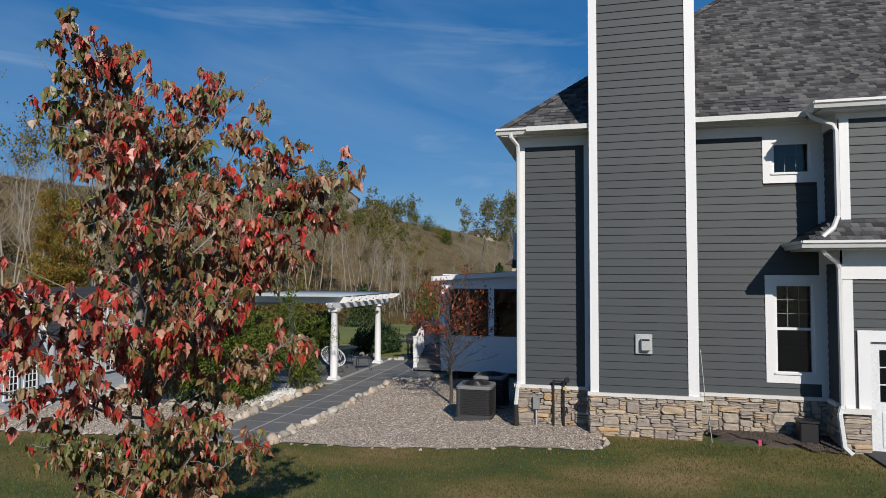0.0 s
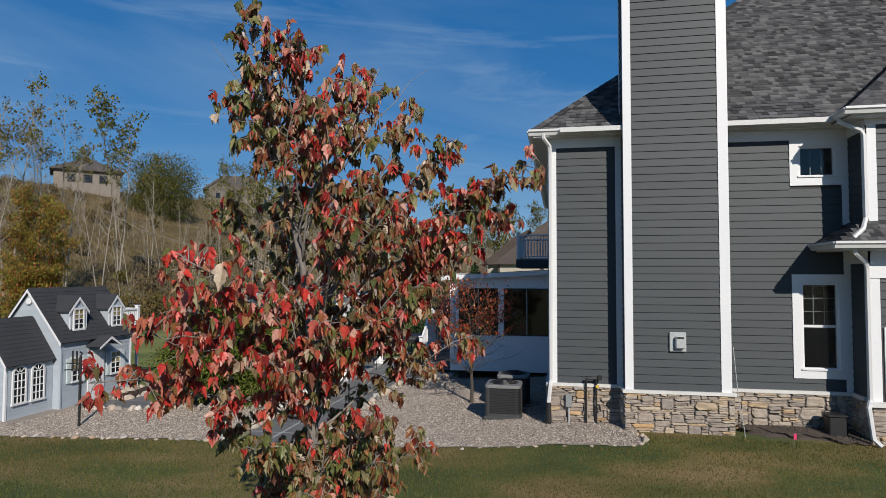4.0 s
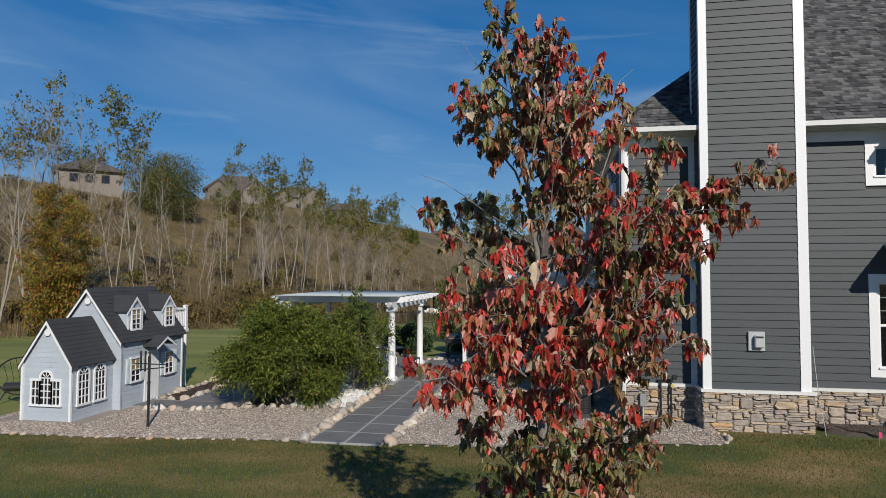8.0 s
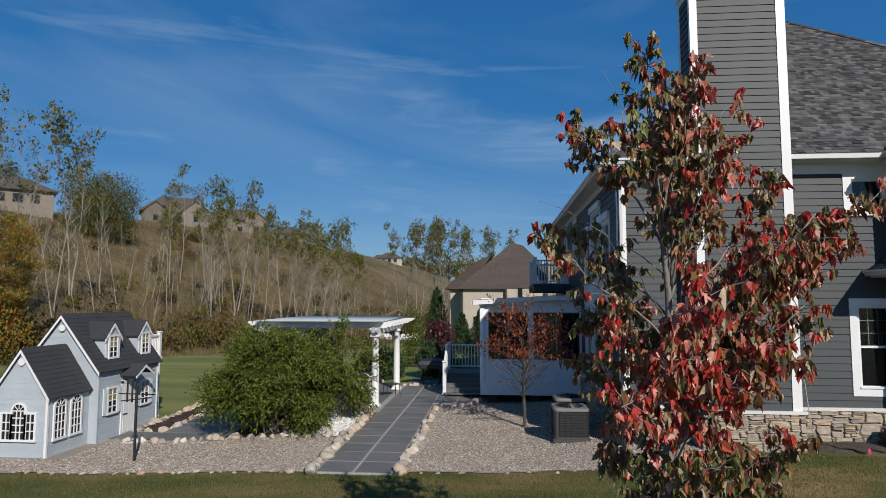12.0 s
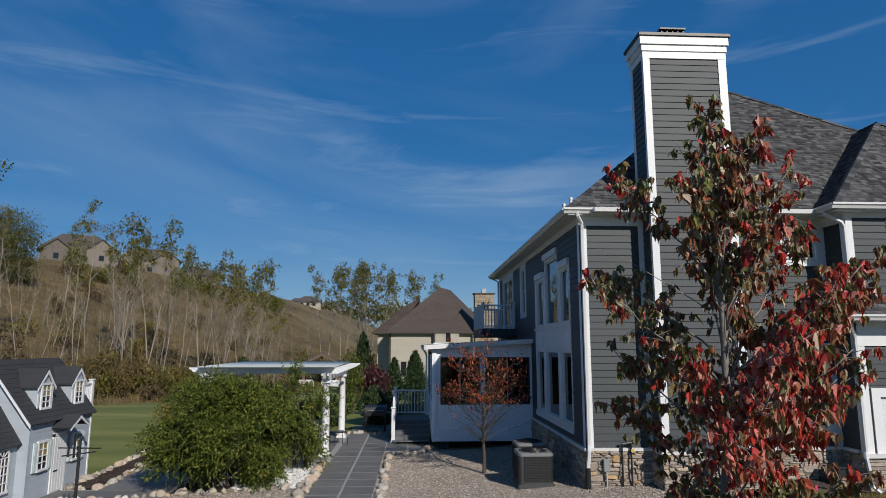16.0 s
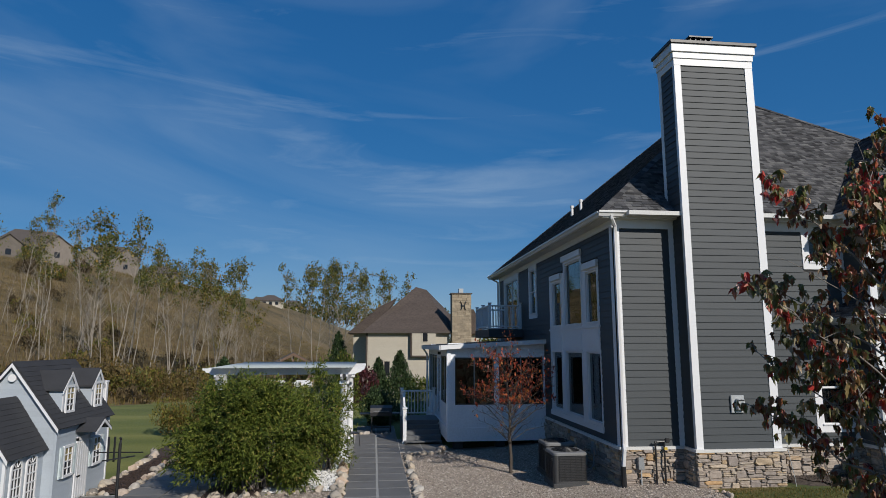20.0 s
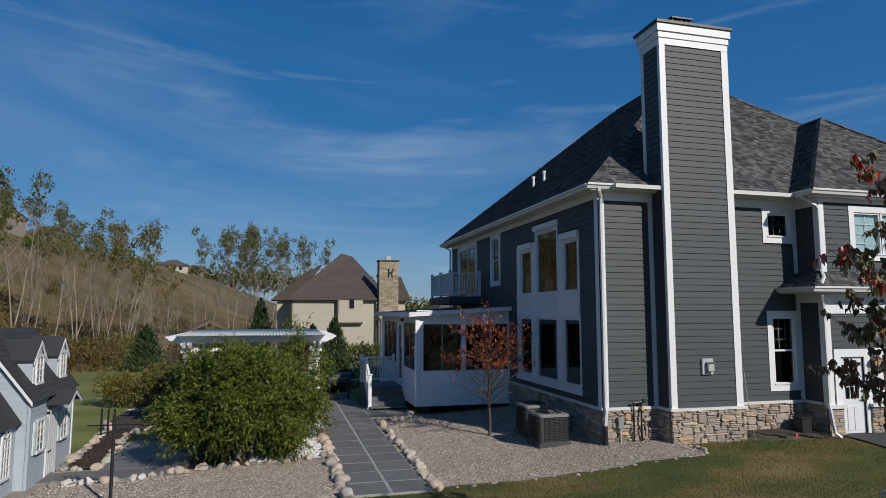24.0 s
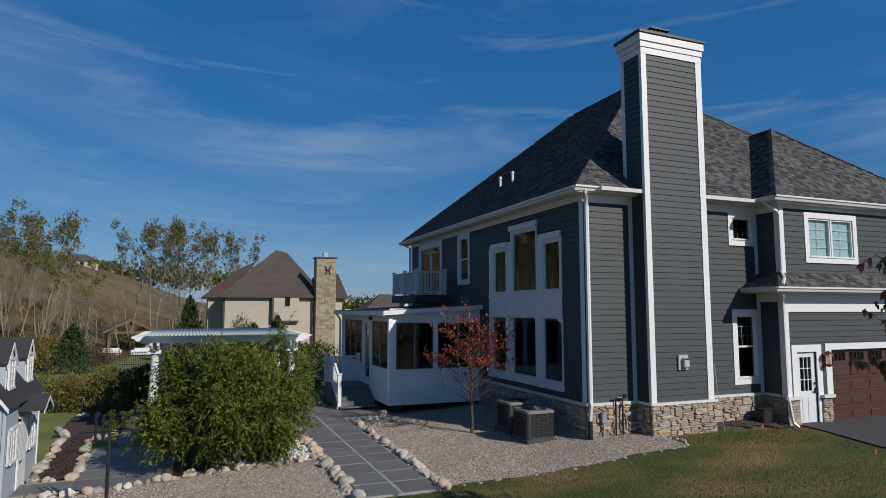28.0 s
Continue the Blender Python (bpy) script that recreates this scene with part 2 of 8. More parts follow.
SOIL = mat("loose_soil", (0.085, 0.066, 0.052), 0.95, var=0.25, scale=3, var2=0.4, scale2=40, bump=0.9, bscale=45)
MULCH = mat("bark_mulch", (0.055, 0.035, 0.027), 0.95, var=0.25, scale=3, var2=0.4, scale2=45, bump=0.9, bscale=50)
LAWN = mat("lawn_soil", (0.115, 0.120, 0.040), 0.95, var=0.22, scale=0.6, var2=0.45, scale2=38, bump=0.8, bscale=60,
           ramp=[(0.36, (0.050, 0.080, 0.014)), (0.46, (0.082, 0.097, 0.019)), (0.55, (0.140, 0.112, 0.034)), (0.68, (0.205, 0.140, 0.062))], stretch=(0.6, 1.2, 1))
LAWN_GREEN = mat("green_lawn", (0.12, 0.13, 0.03), 0.95, var=0.2, scale=0.25, var2=0.3, scale2=30, bump=0.6, bscale=50,
                 ramp=[(0.0, (0.088, 0.112, 0.020)), (0.45, (0.140, 0.162, 0.030)), (0.65, (0.190, 0.190, 0.046)), (1.0, (0.260, 0.205, 0.070))], stretch=(0.5, 1.4, 1))
GRASS = mat("grass_blades", (0.1, 0.12, 0.03), 0.8, var=0.25, scale=0.45, var2=0.1, rand="island", leaf=0.25, stretch=(0.6, 1.2, 1), spec=0.2,
            ramp=[(0.0, (0.070, 0.086, 0.013)), (0.45, (0.128, 0.116, 0.023)), (0.7, (0.200, 0.142, 0.045)), (1.0, (0.310, 0.195, 0.080))])
HILL = mat("dry_hill_grass", (0.15, 0.12, 0.07), 0.95, var=0.3, scale=0.06, var2=0.5, scale2=0.7, bump=0.8, bscale=2.5, dist=0.4,
           ramp=[(0.0, (0.088, 0.076, 0.024)), (0.4, (0.126, 0.093, 0.036)), (0.6, (0.158, 0.112, 0.047)), (1.0, (0.108, 0.062, 0.029))])
DRYGRASS = mat("dry_brush", (0.15, 0.11, 0.06), 0.9, var=0.2, scale=0.08, var2=0.1, rand="island", leaf=0.3, spec=0.1,
               ramp=[(0.0, (0.098, 0.083, 0.024)), (0.4, (0.178, 0.130, 0.052)), (0.75, (0.238, 0.168, 0.070)), (0.92, (0.126, 0.112, 0.030)), (1.0, (0.178, 0.087, 0.030))])
ASPHALT = mat("asphalt", (0.05, 0.05, 0.052), 0.9, var=0.1, var2=0.25, scale2=90, bump=0.3)
BARK = mat("grey_bark", (0.135, 0.115, 0.10), 0.9, var=0.2, scale=6, var2=0.3, scale2=40, bump=0.6, stretch=(1, 1, 0.4))
MAPLEBARK = mat("smooth_grey_bark", (0.23, 0.205, 0.18), 0.85, var=0.2, scale=6, var2=0.3, scale2=40, bump=0.5, stretch=(1, 1, 0.4))
DARKBARK = mat("brown_bark", (0.075, 0.060, 0.048), 0.9, var=0.2, scale=6, var2=0.3, scale2=40, bump=0.5)
PALEBARK = mat("pale_poplar_bark", (0.29, 0.255, 0.205), 0.85, var=0.25, scale=1.5, var2=0.2, scale2=12, bump=0.3)
TWIG = mat("grey_twig", (0.20, 0.17, 0.15), 0.9, var=0.2, scale=2)
# pale cream ramp stops: leaf backs, with sun highlights put into the colour too
MAPLE_RED = mat("red_maple_leaf", (0.4, 0.05, 0.04), 0.42, var=0.16, scale=9, var2=0.28, scale2=42, rand="island", leaf=0.3, spec=0.45,
                ramp=[(0.0, (0.14, 0.022, 0.020)), (0.20, (0.40, 0.034, 0.030)), (0.42, (0.72, 0.065, 0.045)), (0.54, (0.50, 0.09, 0.06)), (0.66, (0.72, 0.42, 0.33)), (0.76, (0.56, 0.20, 0.14)), (0.88, (0.42, 0.12, 0.05)), (1.0, (0.20, 0.13, 0.045))])
MAPLE_MIX = mat("bronze_maple_leaf", (0.2, 0.1, 0.05), 0.42, var=0.16, scale=9, var2=0.28, scale2=42, rand="island", leaf=0.3, spec=0.45,
                ramp=[(0.0, (0.08, 0.036, 0.022)), (0.14, (0.24, 0.075, 0.042)), (0.28, (0.33, 0.135, 0.058)), (0.42, (0.21, 0.135, 0.050)), (0.56, (0.62, 0.49, 0.36)), (0.64, (0.32, 0.22, 0.11)), (0.80, (0.15, 0.15, 0.042)), (0.92, (0.11, 0.08, 0.034)), (1.0, (0.48, 0.085, 0.05))])
MAPLE_GREEN = mat("olive_maple_leaf", (0.15, 0.16, 0.05), 0.42, var=0.16, scale=9, var2=0.28, scale2=42, rand="island", leaf=0.3, spec=0.45,
                  ramp=[(0.0, (0.07, 0.08, 0.026)), (0.25, (0.15, 0.17, 0.05)), (0.48, (0.24, 0.23, 0.07)), (0.6, (0.46, 0.40, 0.26)), (0.70, (0.20, 0.18, 0.06)), (0.85, (0.38, 0.18, 0.07)), (1.0, (0.48, 0.09, 0.05))])
GRASS_GREEN = mat("green_grass_blades", (0.1, 0.13, 0.03), 0.8, var=0.2, scale=0.5, var2=0.1, rand="island", leaf=0.25, spec=0.2,
                  ramp=[(0.0, (0.055, 0.085, 0.014)), (0.5, (0.10, 0.13, 0.024)), (0.85, (0.16, 0.165, 0.045)), (1.0, (0.26, 0.20, 0.08))])
SHRUB = mat("shrub_leaf", (0.06, 0.10, 0.02), 0.6, var=0.15, scale=1.2, rand="island", leaf=0.3, spec=0.15,
            ramp=[(0.0, (0.029, 0.049, 0.009)), (0.4, (0.083, 0.117, 0.018)), (0.75, (0.157, 0.190, 0.030)), (0.93, (0.25, 0.265, 0.055)), (1.0, (0.235, 0.165, 0.05))])
BROADLEAF = mat("dark_olive_leaf", (0.06, 0.07, 0.02), 0.6, var=0.25, scale=0.35, rand="island", leaf=0.3, spec=0.15,
                ramp=[(0.0, (0.055, 0.070, 0.016)), (0.5, (0.115, 0.125, 0.026)), (0.85, (0.19, 0.17, 0.045)), (1.0, (0.26, 0.18, 0.06))])
POPLAR_LEAF = mat("poplar_leaf", (0.1, 0.11, 0.03), 0.5, var=0.1, scale=0.2, rand="island", leaf=0.4, spec=0.3,
                  ramp=[(0.0, (0.060, 0.080, 0.018)), (0.4, (0.120, 0.140, 0.030)), (0.75, (0.220, 0.205, 0.045)), (1.0, (0.36, 0.22, 0.05))])
UNDER_LEAF = mat("yellow_green_leaf", (0.15, 0.14, 0.03), 0.6, var=0.15, scale=0.4, rand="island", leaf=0.35, spec=0.2,
                 ramp=[(0.0, (0.075, 0.080, 0.018)), (0.4, (0.17, 0.165, 0.035)), (0.7, (0.26, 0.22, 0.045)), (0.9, (0.20, 0.12, 0.05)), (1.0, (0.30, 0.17, 0.05))])
SMALLRED = mat("orange_red_leaf", (0.4, 0.08, 0.03), 0.5, var=0.1, rand="island", leaf=0.3,
               ramp=[(0.0, (0.14, 0.024, 0.014)), (0.5, (0.34, 0.058, 0.022)), (0.8, (0.42, 0.12, 0.03)), (1.0, (0.19, 0.12, 0.03))])
NEEDLE = mat("spruce_needle", (0.03, 0.05, 0.025), 0.6, var=0.15, scale=2, rand="island", leaf=0.15, spec=0.12,
             ramp=[(0.0, (0.026, 0.048, 0.022)), (0.6, (0.055, 0.092, 0.038)), (1.0, (0.09, 0.13, 0.05))])
AUTUMN_MIX = mat("autumn_mixed_leaf", (0.3, 0.2, 0.05), 0.6, var=0.25, scale=0.5, rand="island", leaf=0.4, spec=0.2,
                 ramp=[(0.0, (0.12, 0.14, 0.025)), (0.35, (0.26, 0.25, 0.045)), (0.6, (0.36, 0.27, 0.05)), (0.8, (0.40, 0.19, 0.045)), (1.0, (0.40, 0.09, 0.04))])
SCRUB = mat("bare_scrub_stems", (0.16, 0.13, 0.1), 0.9, var=0.25, scale=0.12, var2=0.1, rand="island", spec=0.1,
            ramp=[(0.0, (0.080, 0.060, 0.038)), (0.5, (0.150, 0.116, 0.072)), (0.85, (0.220, 0.178, 0.120)), (1.0, (0.17, 0.095, 0.04))])
BROWNBRUSH = mat("brown_scrub", (0.12, 0.09, 0.05), 0.85, var=0.2, scale=0.5, rand="island", leaf=0.3, spec=0.1,
                 ramp=[(0.0, (0.07, 0.055, 0.035)), (0.5, (0.14, 0.105, 0.055)), (1.0, (0.20, 0.15, 0.08))])
PURPLE = mat("purple_leaf", (0.08, 0.02, 0.025), 0.5, rand="island", leaf=0.2, ramp=[(0.0, (0.035, 0.010, 0.014)), (1.0, (0.13, 0.028, 0.03))])
PLAYBLUE = mat("playhouse_siding", (0.42, 0.47, 0.52), 0.6, var=0.06, scale=1.5, var2=0.06, rand="object", spread=0.04)
PLAYROOF = mat("playhouse_roof", (0.035, 0.036, 0.04), 0.9, var=0.15, scale=2, var2=0.25, scale2=80, bump=0.3)
SHUTTER = mat("pale_aqua_shutter", (0.60, 0.68, 0.68), 0.6)
PERG_ROOF = mat("corrugated_white", (0.38, 0.42, 0.42), 0.4, var=0.06)
BEIGE = mat("beige_siding", (0.46, 0.415, 0.335), 0.7, var=0.04, scale=0.5, stretch=(0.2, 0.2, 2))
BROWNROOF = mat("brown_roof", (0.078, 0.060, 0.050), 0.95, var=0.15, scale=0.5, var2=0.4, scale2=9, bump=0.5, stretch=(0.5, 0.5, 3))
TANSTONE = mat("tan_chimney_stone", (0.33, 0.26, 0.17), 0.9, var=0.2, scale=2, var2=0.3, scale2=6, bump=0.4, rand="island", spread=0.25)
TANSTONE_PIECE = mat("chimney_stone_piece", (0.33, 0.27, 0.19), 0.9, var=0.15, scale=2, var2=0.2, scale2=9, bump=0.4, rand="object", spread=0.22)
FARROOF = mat("far_roof", (0.085, 0.072, 0.064), 0.95, var=0.1)
FARWALL = mat("far_wall", (0.18, 0.155, 0.13), 0.85, var=0.1, rand="object", spread=0.3)
WOOD = mat("brown_timber", (0.14, 0.085, 0.055), 0.7, var=0.15, scale=2, stretch=(1, 1, 0.3))
PINK = mat("pink_flag", (0.75, 0.05, 0.16), 0.5)
YELLOW = mat("yellow_tag", (0.6, 0.42, 0.05), 0.5)
SKYREFLECT = mat("pale_sky_reflection", (0.42, 0.56, 0.58), 0.7, var=0.03)
BRONZE = mat("bronze_muntin", (0.16, 0.135, 0.09), 0.5, var=0.05)

# ---- building helpers ----
UNIT = {}


def link(name, me, material, parent=None, m=None):
    ob = new(name, me)
    if material is not None and not me.materials:
        me.materials.append(material)
    if parent is not None:
        ob.parent = parent
    if m is not None:
        ob.matrix_basis = m
    return ob


def part(name, bm, material, parent=None, label="", m=None, smooth=False):
    me = bpy.data.meshes.new(name)
    bmesh.ops.recalc_face_normals(bm, faces=bm.faces)
    bm.to_mesh(me)
    bm.free()
    if smooth:
        me.shade_smooth()
    ob = link(name, me, material, parent, m)
    if label:
        ob["label"] = label
    return ob


def thing(name, m=None, label="", category="", group="", kind=""):
    ob = new(name)
    ob.empty_display_size = 0.2
    if m is not None:
        ob.matrix_basis = m
    return tagged(ob, label, category, group, kind)


def box(bm, x0, x1, y0, y1, z0, z1, bev=0.0):
    vs = [bm.verts.new((x, y, z)) for x in (x0, x1) for y in (y0, y1) for z in (z0, z1)]
    fs = [bm.faces.new([vs[i] for i in q]) for q in ((0, 1, 3, 2), (4, 6, 7, 5), (0, 4, 5, 1), (2, 3, 7, 6), (0, 2, 6, 4), (1, 5, 7, 3))]
    if bev:
        es = {e for f in fs for e in f.edges}
        bmesh.ops.bevel(bm, geom=list(es), offset=bev, segments=1, affect="EDGES")
    return bm


def boxes(*bs, bev=0.0):
    bm = bmesh.new()
    for b in bs:
        box(bm, *b, bev=bev)
    return bm


def tube(bm, pts, radii, n=8, cap=True):
    rings = []
    pts = [Vector(p) for p in pts]
    side = None
    for i, p in enumerate(pts):
        d = (pts[min(i + 1, len(pts) - 1)] - pts[max(i - 1, 0)]).normalized()
        if side is None:
            side = d.orthogonal().normalized()
        side = (side - d * side.dot(d)).normalized()
        up = d.cross(side)
        r = radii[i] if isinstance(radii, (list, tuple)) else radii
        rings.append([bm.verts.new(p + (side * math.cos(a) + up * math.sin(a)) * r) for a in (2 * math.pi * k / n for k in range(n))])
    for a, b in zip(rings, rings[1:]):
        for k in range(n):
            bm.faces.new((a[k], a[(k + 1) % n], b[(k + 1) % n], b[k]))
    if cap:
        bm.faces.new(rings[0][::-1])
        bm.faces.new(rings[-1])
    return bm


def prism(bm, outline, d0, d1, axis="y"):
    """A flat outline (u, z) pushed from d0 to d1 along an axis."""
    def at(u, z, d):
        return (u, d, z) if axis == "y" else (d, u, z)
    a = [bm.verts.new(at(u, z, d0)) for u, z in outline]
    b = [bm.verts.new(at(u, z, d1)) for u, z in outline]
    bm.faces.new(a)
    bm.faces.new(b[::-1])
    n = len(outline)
    for i in range(n):
        bm.faces.new((a[i], b[i], b[(i + 1) % n], a[(i + 1) % n]))
    return bm


def np_mesh(name, verts, faces):
    """A mesh out of an (n, 3) array of places and an (m, k) array of corners."""
    verts, faces = np.asarray(verts, np.float32), np.asarray(faces, np.int32)
    me = bpy.data.meshes.new(name)
    k = faces.shape[1]
    me.vertices.add(len(verts))
    me.vertices.foreach_set("co", verts.ravel())
    me.loops.add(faces.size)
    me.loops.foreach_set("vertex_index", faces.ravel())
    me.polygons.add(len(faces))
    me.polygons.foreach_set("loop_start", np.arange(0, faces.size, k, dtype=np.int32))
    me.update(calc_edges=True)
    return me


def scatter(name, bv, bf, where, rots, sizes):
    """Copies of a small mesh at places (n, 3), turned by (n, 3, 3) and sized by (n,) or (n, 3), in one mesh."""
    bv, bf = np.asarray(bv, float), np.asarray(bf, int)
    n = len(where)
    sizes = np.asarray(sizes, float)
    if sizes.ndim == 1:
        sizes = np.repeat(sizes[:, None], 3, 1)
    v = np.einsum("nij,nkj->nki", rots, bv[None] * sizes[:, None, :]) + np.asarray(where)[:, None, :]
    f = bf[None] + (np.arange(n) * len(bv))[:, None, None]
    return np_mesh(name, v.reshape(-1, 3), f.reshape(-1, bf.shape[1]))


def turns(rng, n, tilt=0.5, yaw=None, roll=math.pi):
    """Random turns: a spin about z, a tilt off it."""
    a = rng.uniform(0, 2 * math.pi, n) if yaw is None else yaw
    b = rng.normal(0, tilt, n)
    c = rng.uniform(-roll, roll, n)
    ca, sa, cb, sb, cc, sc = np.cos(a), np.sin(a), np.cos(b), np.sin(b), np.cos(c), np.sin(c)
    z, o = np.zeros(n), np.ones(n)
    A = np.stack([np.stack([ca, -sa, z], 1), np.stack([sa, ca, z], 1), np.stack([z, z, o], 1)], 1)
    B = np.stack([np.stack([o, z, z], 1), np.stack([z, cb, -sb], 1), np.stack([z, sb, cb], 1)], 1)
    C = np.stack([np.stack([cc, -sc, z], 1), np.stack([sc, cc, z], 1), np.stack([z, z, o], 1)], 1)
    return A @ B @ C


def smooth01(t):
    t = np.clip(t, 0, 1)
    return t * t * (3 - 2 * t)


def toe_x(y):
    """The foot of the hill: its x for each y."""
    return np.interp(y, (-200, 28, 39, 47, 60, 100, 200, 330, 900), (-150, -32, -25.5, -21.5, -20.0, -17.0, -8.0, 10.0, 90.0))


def toe_depth(x, y):
    return (toe_x(y) - x) * 0.9


def hill_height(x, y):
    d = toe_depth(x, y)
    crest = 23.3 + 7.0 * smooth01((y - 80) / 150) - 15.0 * smooth01((y - 340) / 300)
    k = np.clip(d / 78.0, 0, 1)
    return crest * (0.35 * k + 0.65 * smooth01(k))


def gz(x, y):
    """The height of the ground."""
    x, y = np.asarray(x, float), np.asarray(y, float)
    z = 0.22 * smooth01((x + 4.5) / 4.0) * smooth01((y - 10.2) / 2.4) - 0.09 * smooth01((-x - 8) / 5)
    z = z - 2.3 * smooth01((y - 28) / 55)
    return z + hill_height(x, y)


def gzf(x, y):
    return float(gz(x, y))


def cells(u0, u1, z0, z1, holes):
    """The rectangle cut into pieces round rectangular holes (u0, u1, z0, z1)."""
    us = sorted({u0, u1, *(min(max(h[k], u0), u1) for h in holes for k in (0, 1))})
    zs = sorted({z0, z1, *(min(max(h[k], z0), z1) for h in holes for k in (2, 3))})
    out = []
    for a, b in zip(us, us[1:]):
        for c, d in zip(zs, zs[1:]):
            m, n = (a + b) / 2, (c + d) / 2
            if not any(h[0] < m < h[1] and h[2] < n < h[3] for h in holes):
                out.append((a, b, c, d))
    return out


def face_frame(x, y, facing):
    """Local x runs along the wall to the right as seen from outside, local y inwards, z up."""
    return pose(x, y, 0, 0, 0, {"-y": 0, "-x": -90, "+y": 180, "+x": 90}[facing])


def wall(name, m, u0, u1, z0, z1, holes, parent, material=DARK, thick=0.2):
    bm = bmesh.new()
    for a, b, c, d in cells(u0, u1, z0, z1, holes):
        box(bm, a, b, 0, thick, c, d)
    bmesh.ops.remove_doubles(bm, verts=bm.verts, dist=1e-5)
    ob = part(name, bm, material, parent, m=m)
    return ob


EXPO = 0.1574


def board_mesh(length, height):
    key = ("board", round(length, 3), round(height, 3))
    if key not in UNIT:
        h, n = height, 0.012
        prof = [(0, 0), (-0.024, -0.004), (-0.024, 0.006), (-0.006, h + 0.01), (0, h + 0.01)]
        bm = bmesh.new()
        a = [bm.verts.new((0, y, z)) for y, z in prof]
        b = [bm.verts.new((length, y, z)) for y, z in prof]
        bm.faces.new(a)
        bm.faces.new(b[::-1])
        for i in range(5):
            bm.faces.new((a[i], b[i], b[(i + 1) % 5], a[(i + 1) % 5]))
        bmesh.ops.recalc_face_normals(bm, faces=bm.faces)
        me = bpy.data.meshes.new("siding_board")
        bm.to_mesh(me)
        bm.free()
        me.materials.append(SIDING)
        UNIT[key] = me
    return UNIT[key]


def siding(parent, u0, u1, z0, z1, holes=(), base=1.04):
    """Lapped boards on a wall, course by course, cut round the openings."""
    k = math.floor((z0 - base) / EXPO)
    while base + k * EXPO < z1 - 0.01:
        a, b = max(base + k * EXPO, z0), min(base + (k + 1) * EXPO, z1)
        k += 1
        if b - a < 0.02:
            continue
        mid = (a + b) / 2
        cuts = sorted((h[0], h[1]) for h in holes if h[2] - 0.01 < mid < h[3] + 0.01)
        u = u0
        for c0, c1 in [*cuts, (u1, u1)]:
            if c0 - u > 0.03:
                link("siding_board", board_mesh(c0 - u, b - a), None, parent, Matrix.Translation((u, 0, a)))
            u = max(u, c1)


def stone_mesh(k):
    key = ("stone", k)
    if key not in UNIT:
        r = random.Random(k + 11)
        bm = bmesh.new()
        j = lambda s: r.uniform(-s, s)
        c = [r.uniform(0.02, 0.14) for _ in range(4)]
        out = [(c[0], j(0.03)), (0.5 + j(0.2), j(0.09)), (1 - c[1], j(0.03)), (1 + j(0.02), 0.5 + j(0.25)), (1 - c[2], 1 + j(0.03)), (0.5 + j(0.2), 1 + j(0.09)), (c[3], 1 + j(0.03)), (j(0.02), 0.5 + j(0.25))]
        ring0 = [bm.verts.new((x, 0, z)) for x, z in out]
        ring1 = [bm.verts.new((0.5 + (x - 0.5) * 0.95 + j(0.01), -0.75 + j(0.16), 0.5 + (z - 0.5) * 0.9 + j(0.03))) for x, z in out]
        ring2 = [bm.verts.new((0.5 + (x - 0.5) * 0.84 + j(0.03), -1 + j(0.18), 0.5 + (z - 0.5) * 0.68 + j(0.06))) for x, z in out]
        for a, b in ((ring0, ring1), (ring1, ring2)):
            for i in range(8):
                bm.faces.new((a[i], a[(i + 1) % 8], b[(i + 1) % 8], b[i]))
        bm.faces.new(ring2)
        bmesh.ops.recalc_face_normals(bm, faces=bm.faces)
        me = bpy.data.meshes.new("stone")
        bm.to_mesh(me)
        bm.free()
        me.materials.append(STONE)
        UNIT[key] = me
    return UNIT[key]


def stones(parent, u0, u1, z0, z1, seed, cw=0.06, ch=0.048):
    """Irregular ledge stones laid over a wall face."""
    r = random.Random(seed)
    nu, nz = max(2, round((u1 - u0) / cw)), max(2, round((z1 - z0) / ch))
    cw, ch = (u1 - u0) / nu, (z1 - z0) / nz
    taken = [[False] * nu for _ in range(nz)]
    for j in range(nz):
        for i in range(nu):
            if taken[j][i]:
                continue
            p = r.random()
            w, h = (r.randint(4, 7), r.randint(3, 5)) if p < 0.07 else (r.randint(3, 8), 2) if p < 0.30 else (r.randint(3, 7), 1) if p < 0.85 else (r.randint(2, 4), 2)
            ww = 0
            while ww < w and i + ww < nu and not taken[j][i + ww]:
                ww += 1
            if i + ww < nu and nu - i - ww < 2:
                while i + ww < nu and not taken[j][i + ww]:
                    ww += 1
            hh = 1
            while hh < h and j + hh < nz and not any(taken[j + hh][i:i + ww]):
                hh += 1
            for b in range(hh):
                for a in range(ww):
                    taken[j + b][i + a] = True
            d = r.uniform(0.03, 0.085)
            link("stone", stone_mesh(r.randint(0, 15)), None, parent,
                 Matrix.Translation((u0 + i * cw, 0, z0 + j * ch)) @ Matrix.Diagonal((ww * cw, d, hh * ch, 1)))


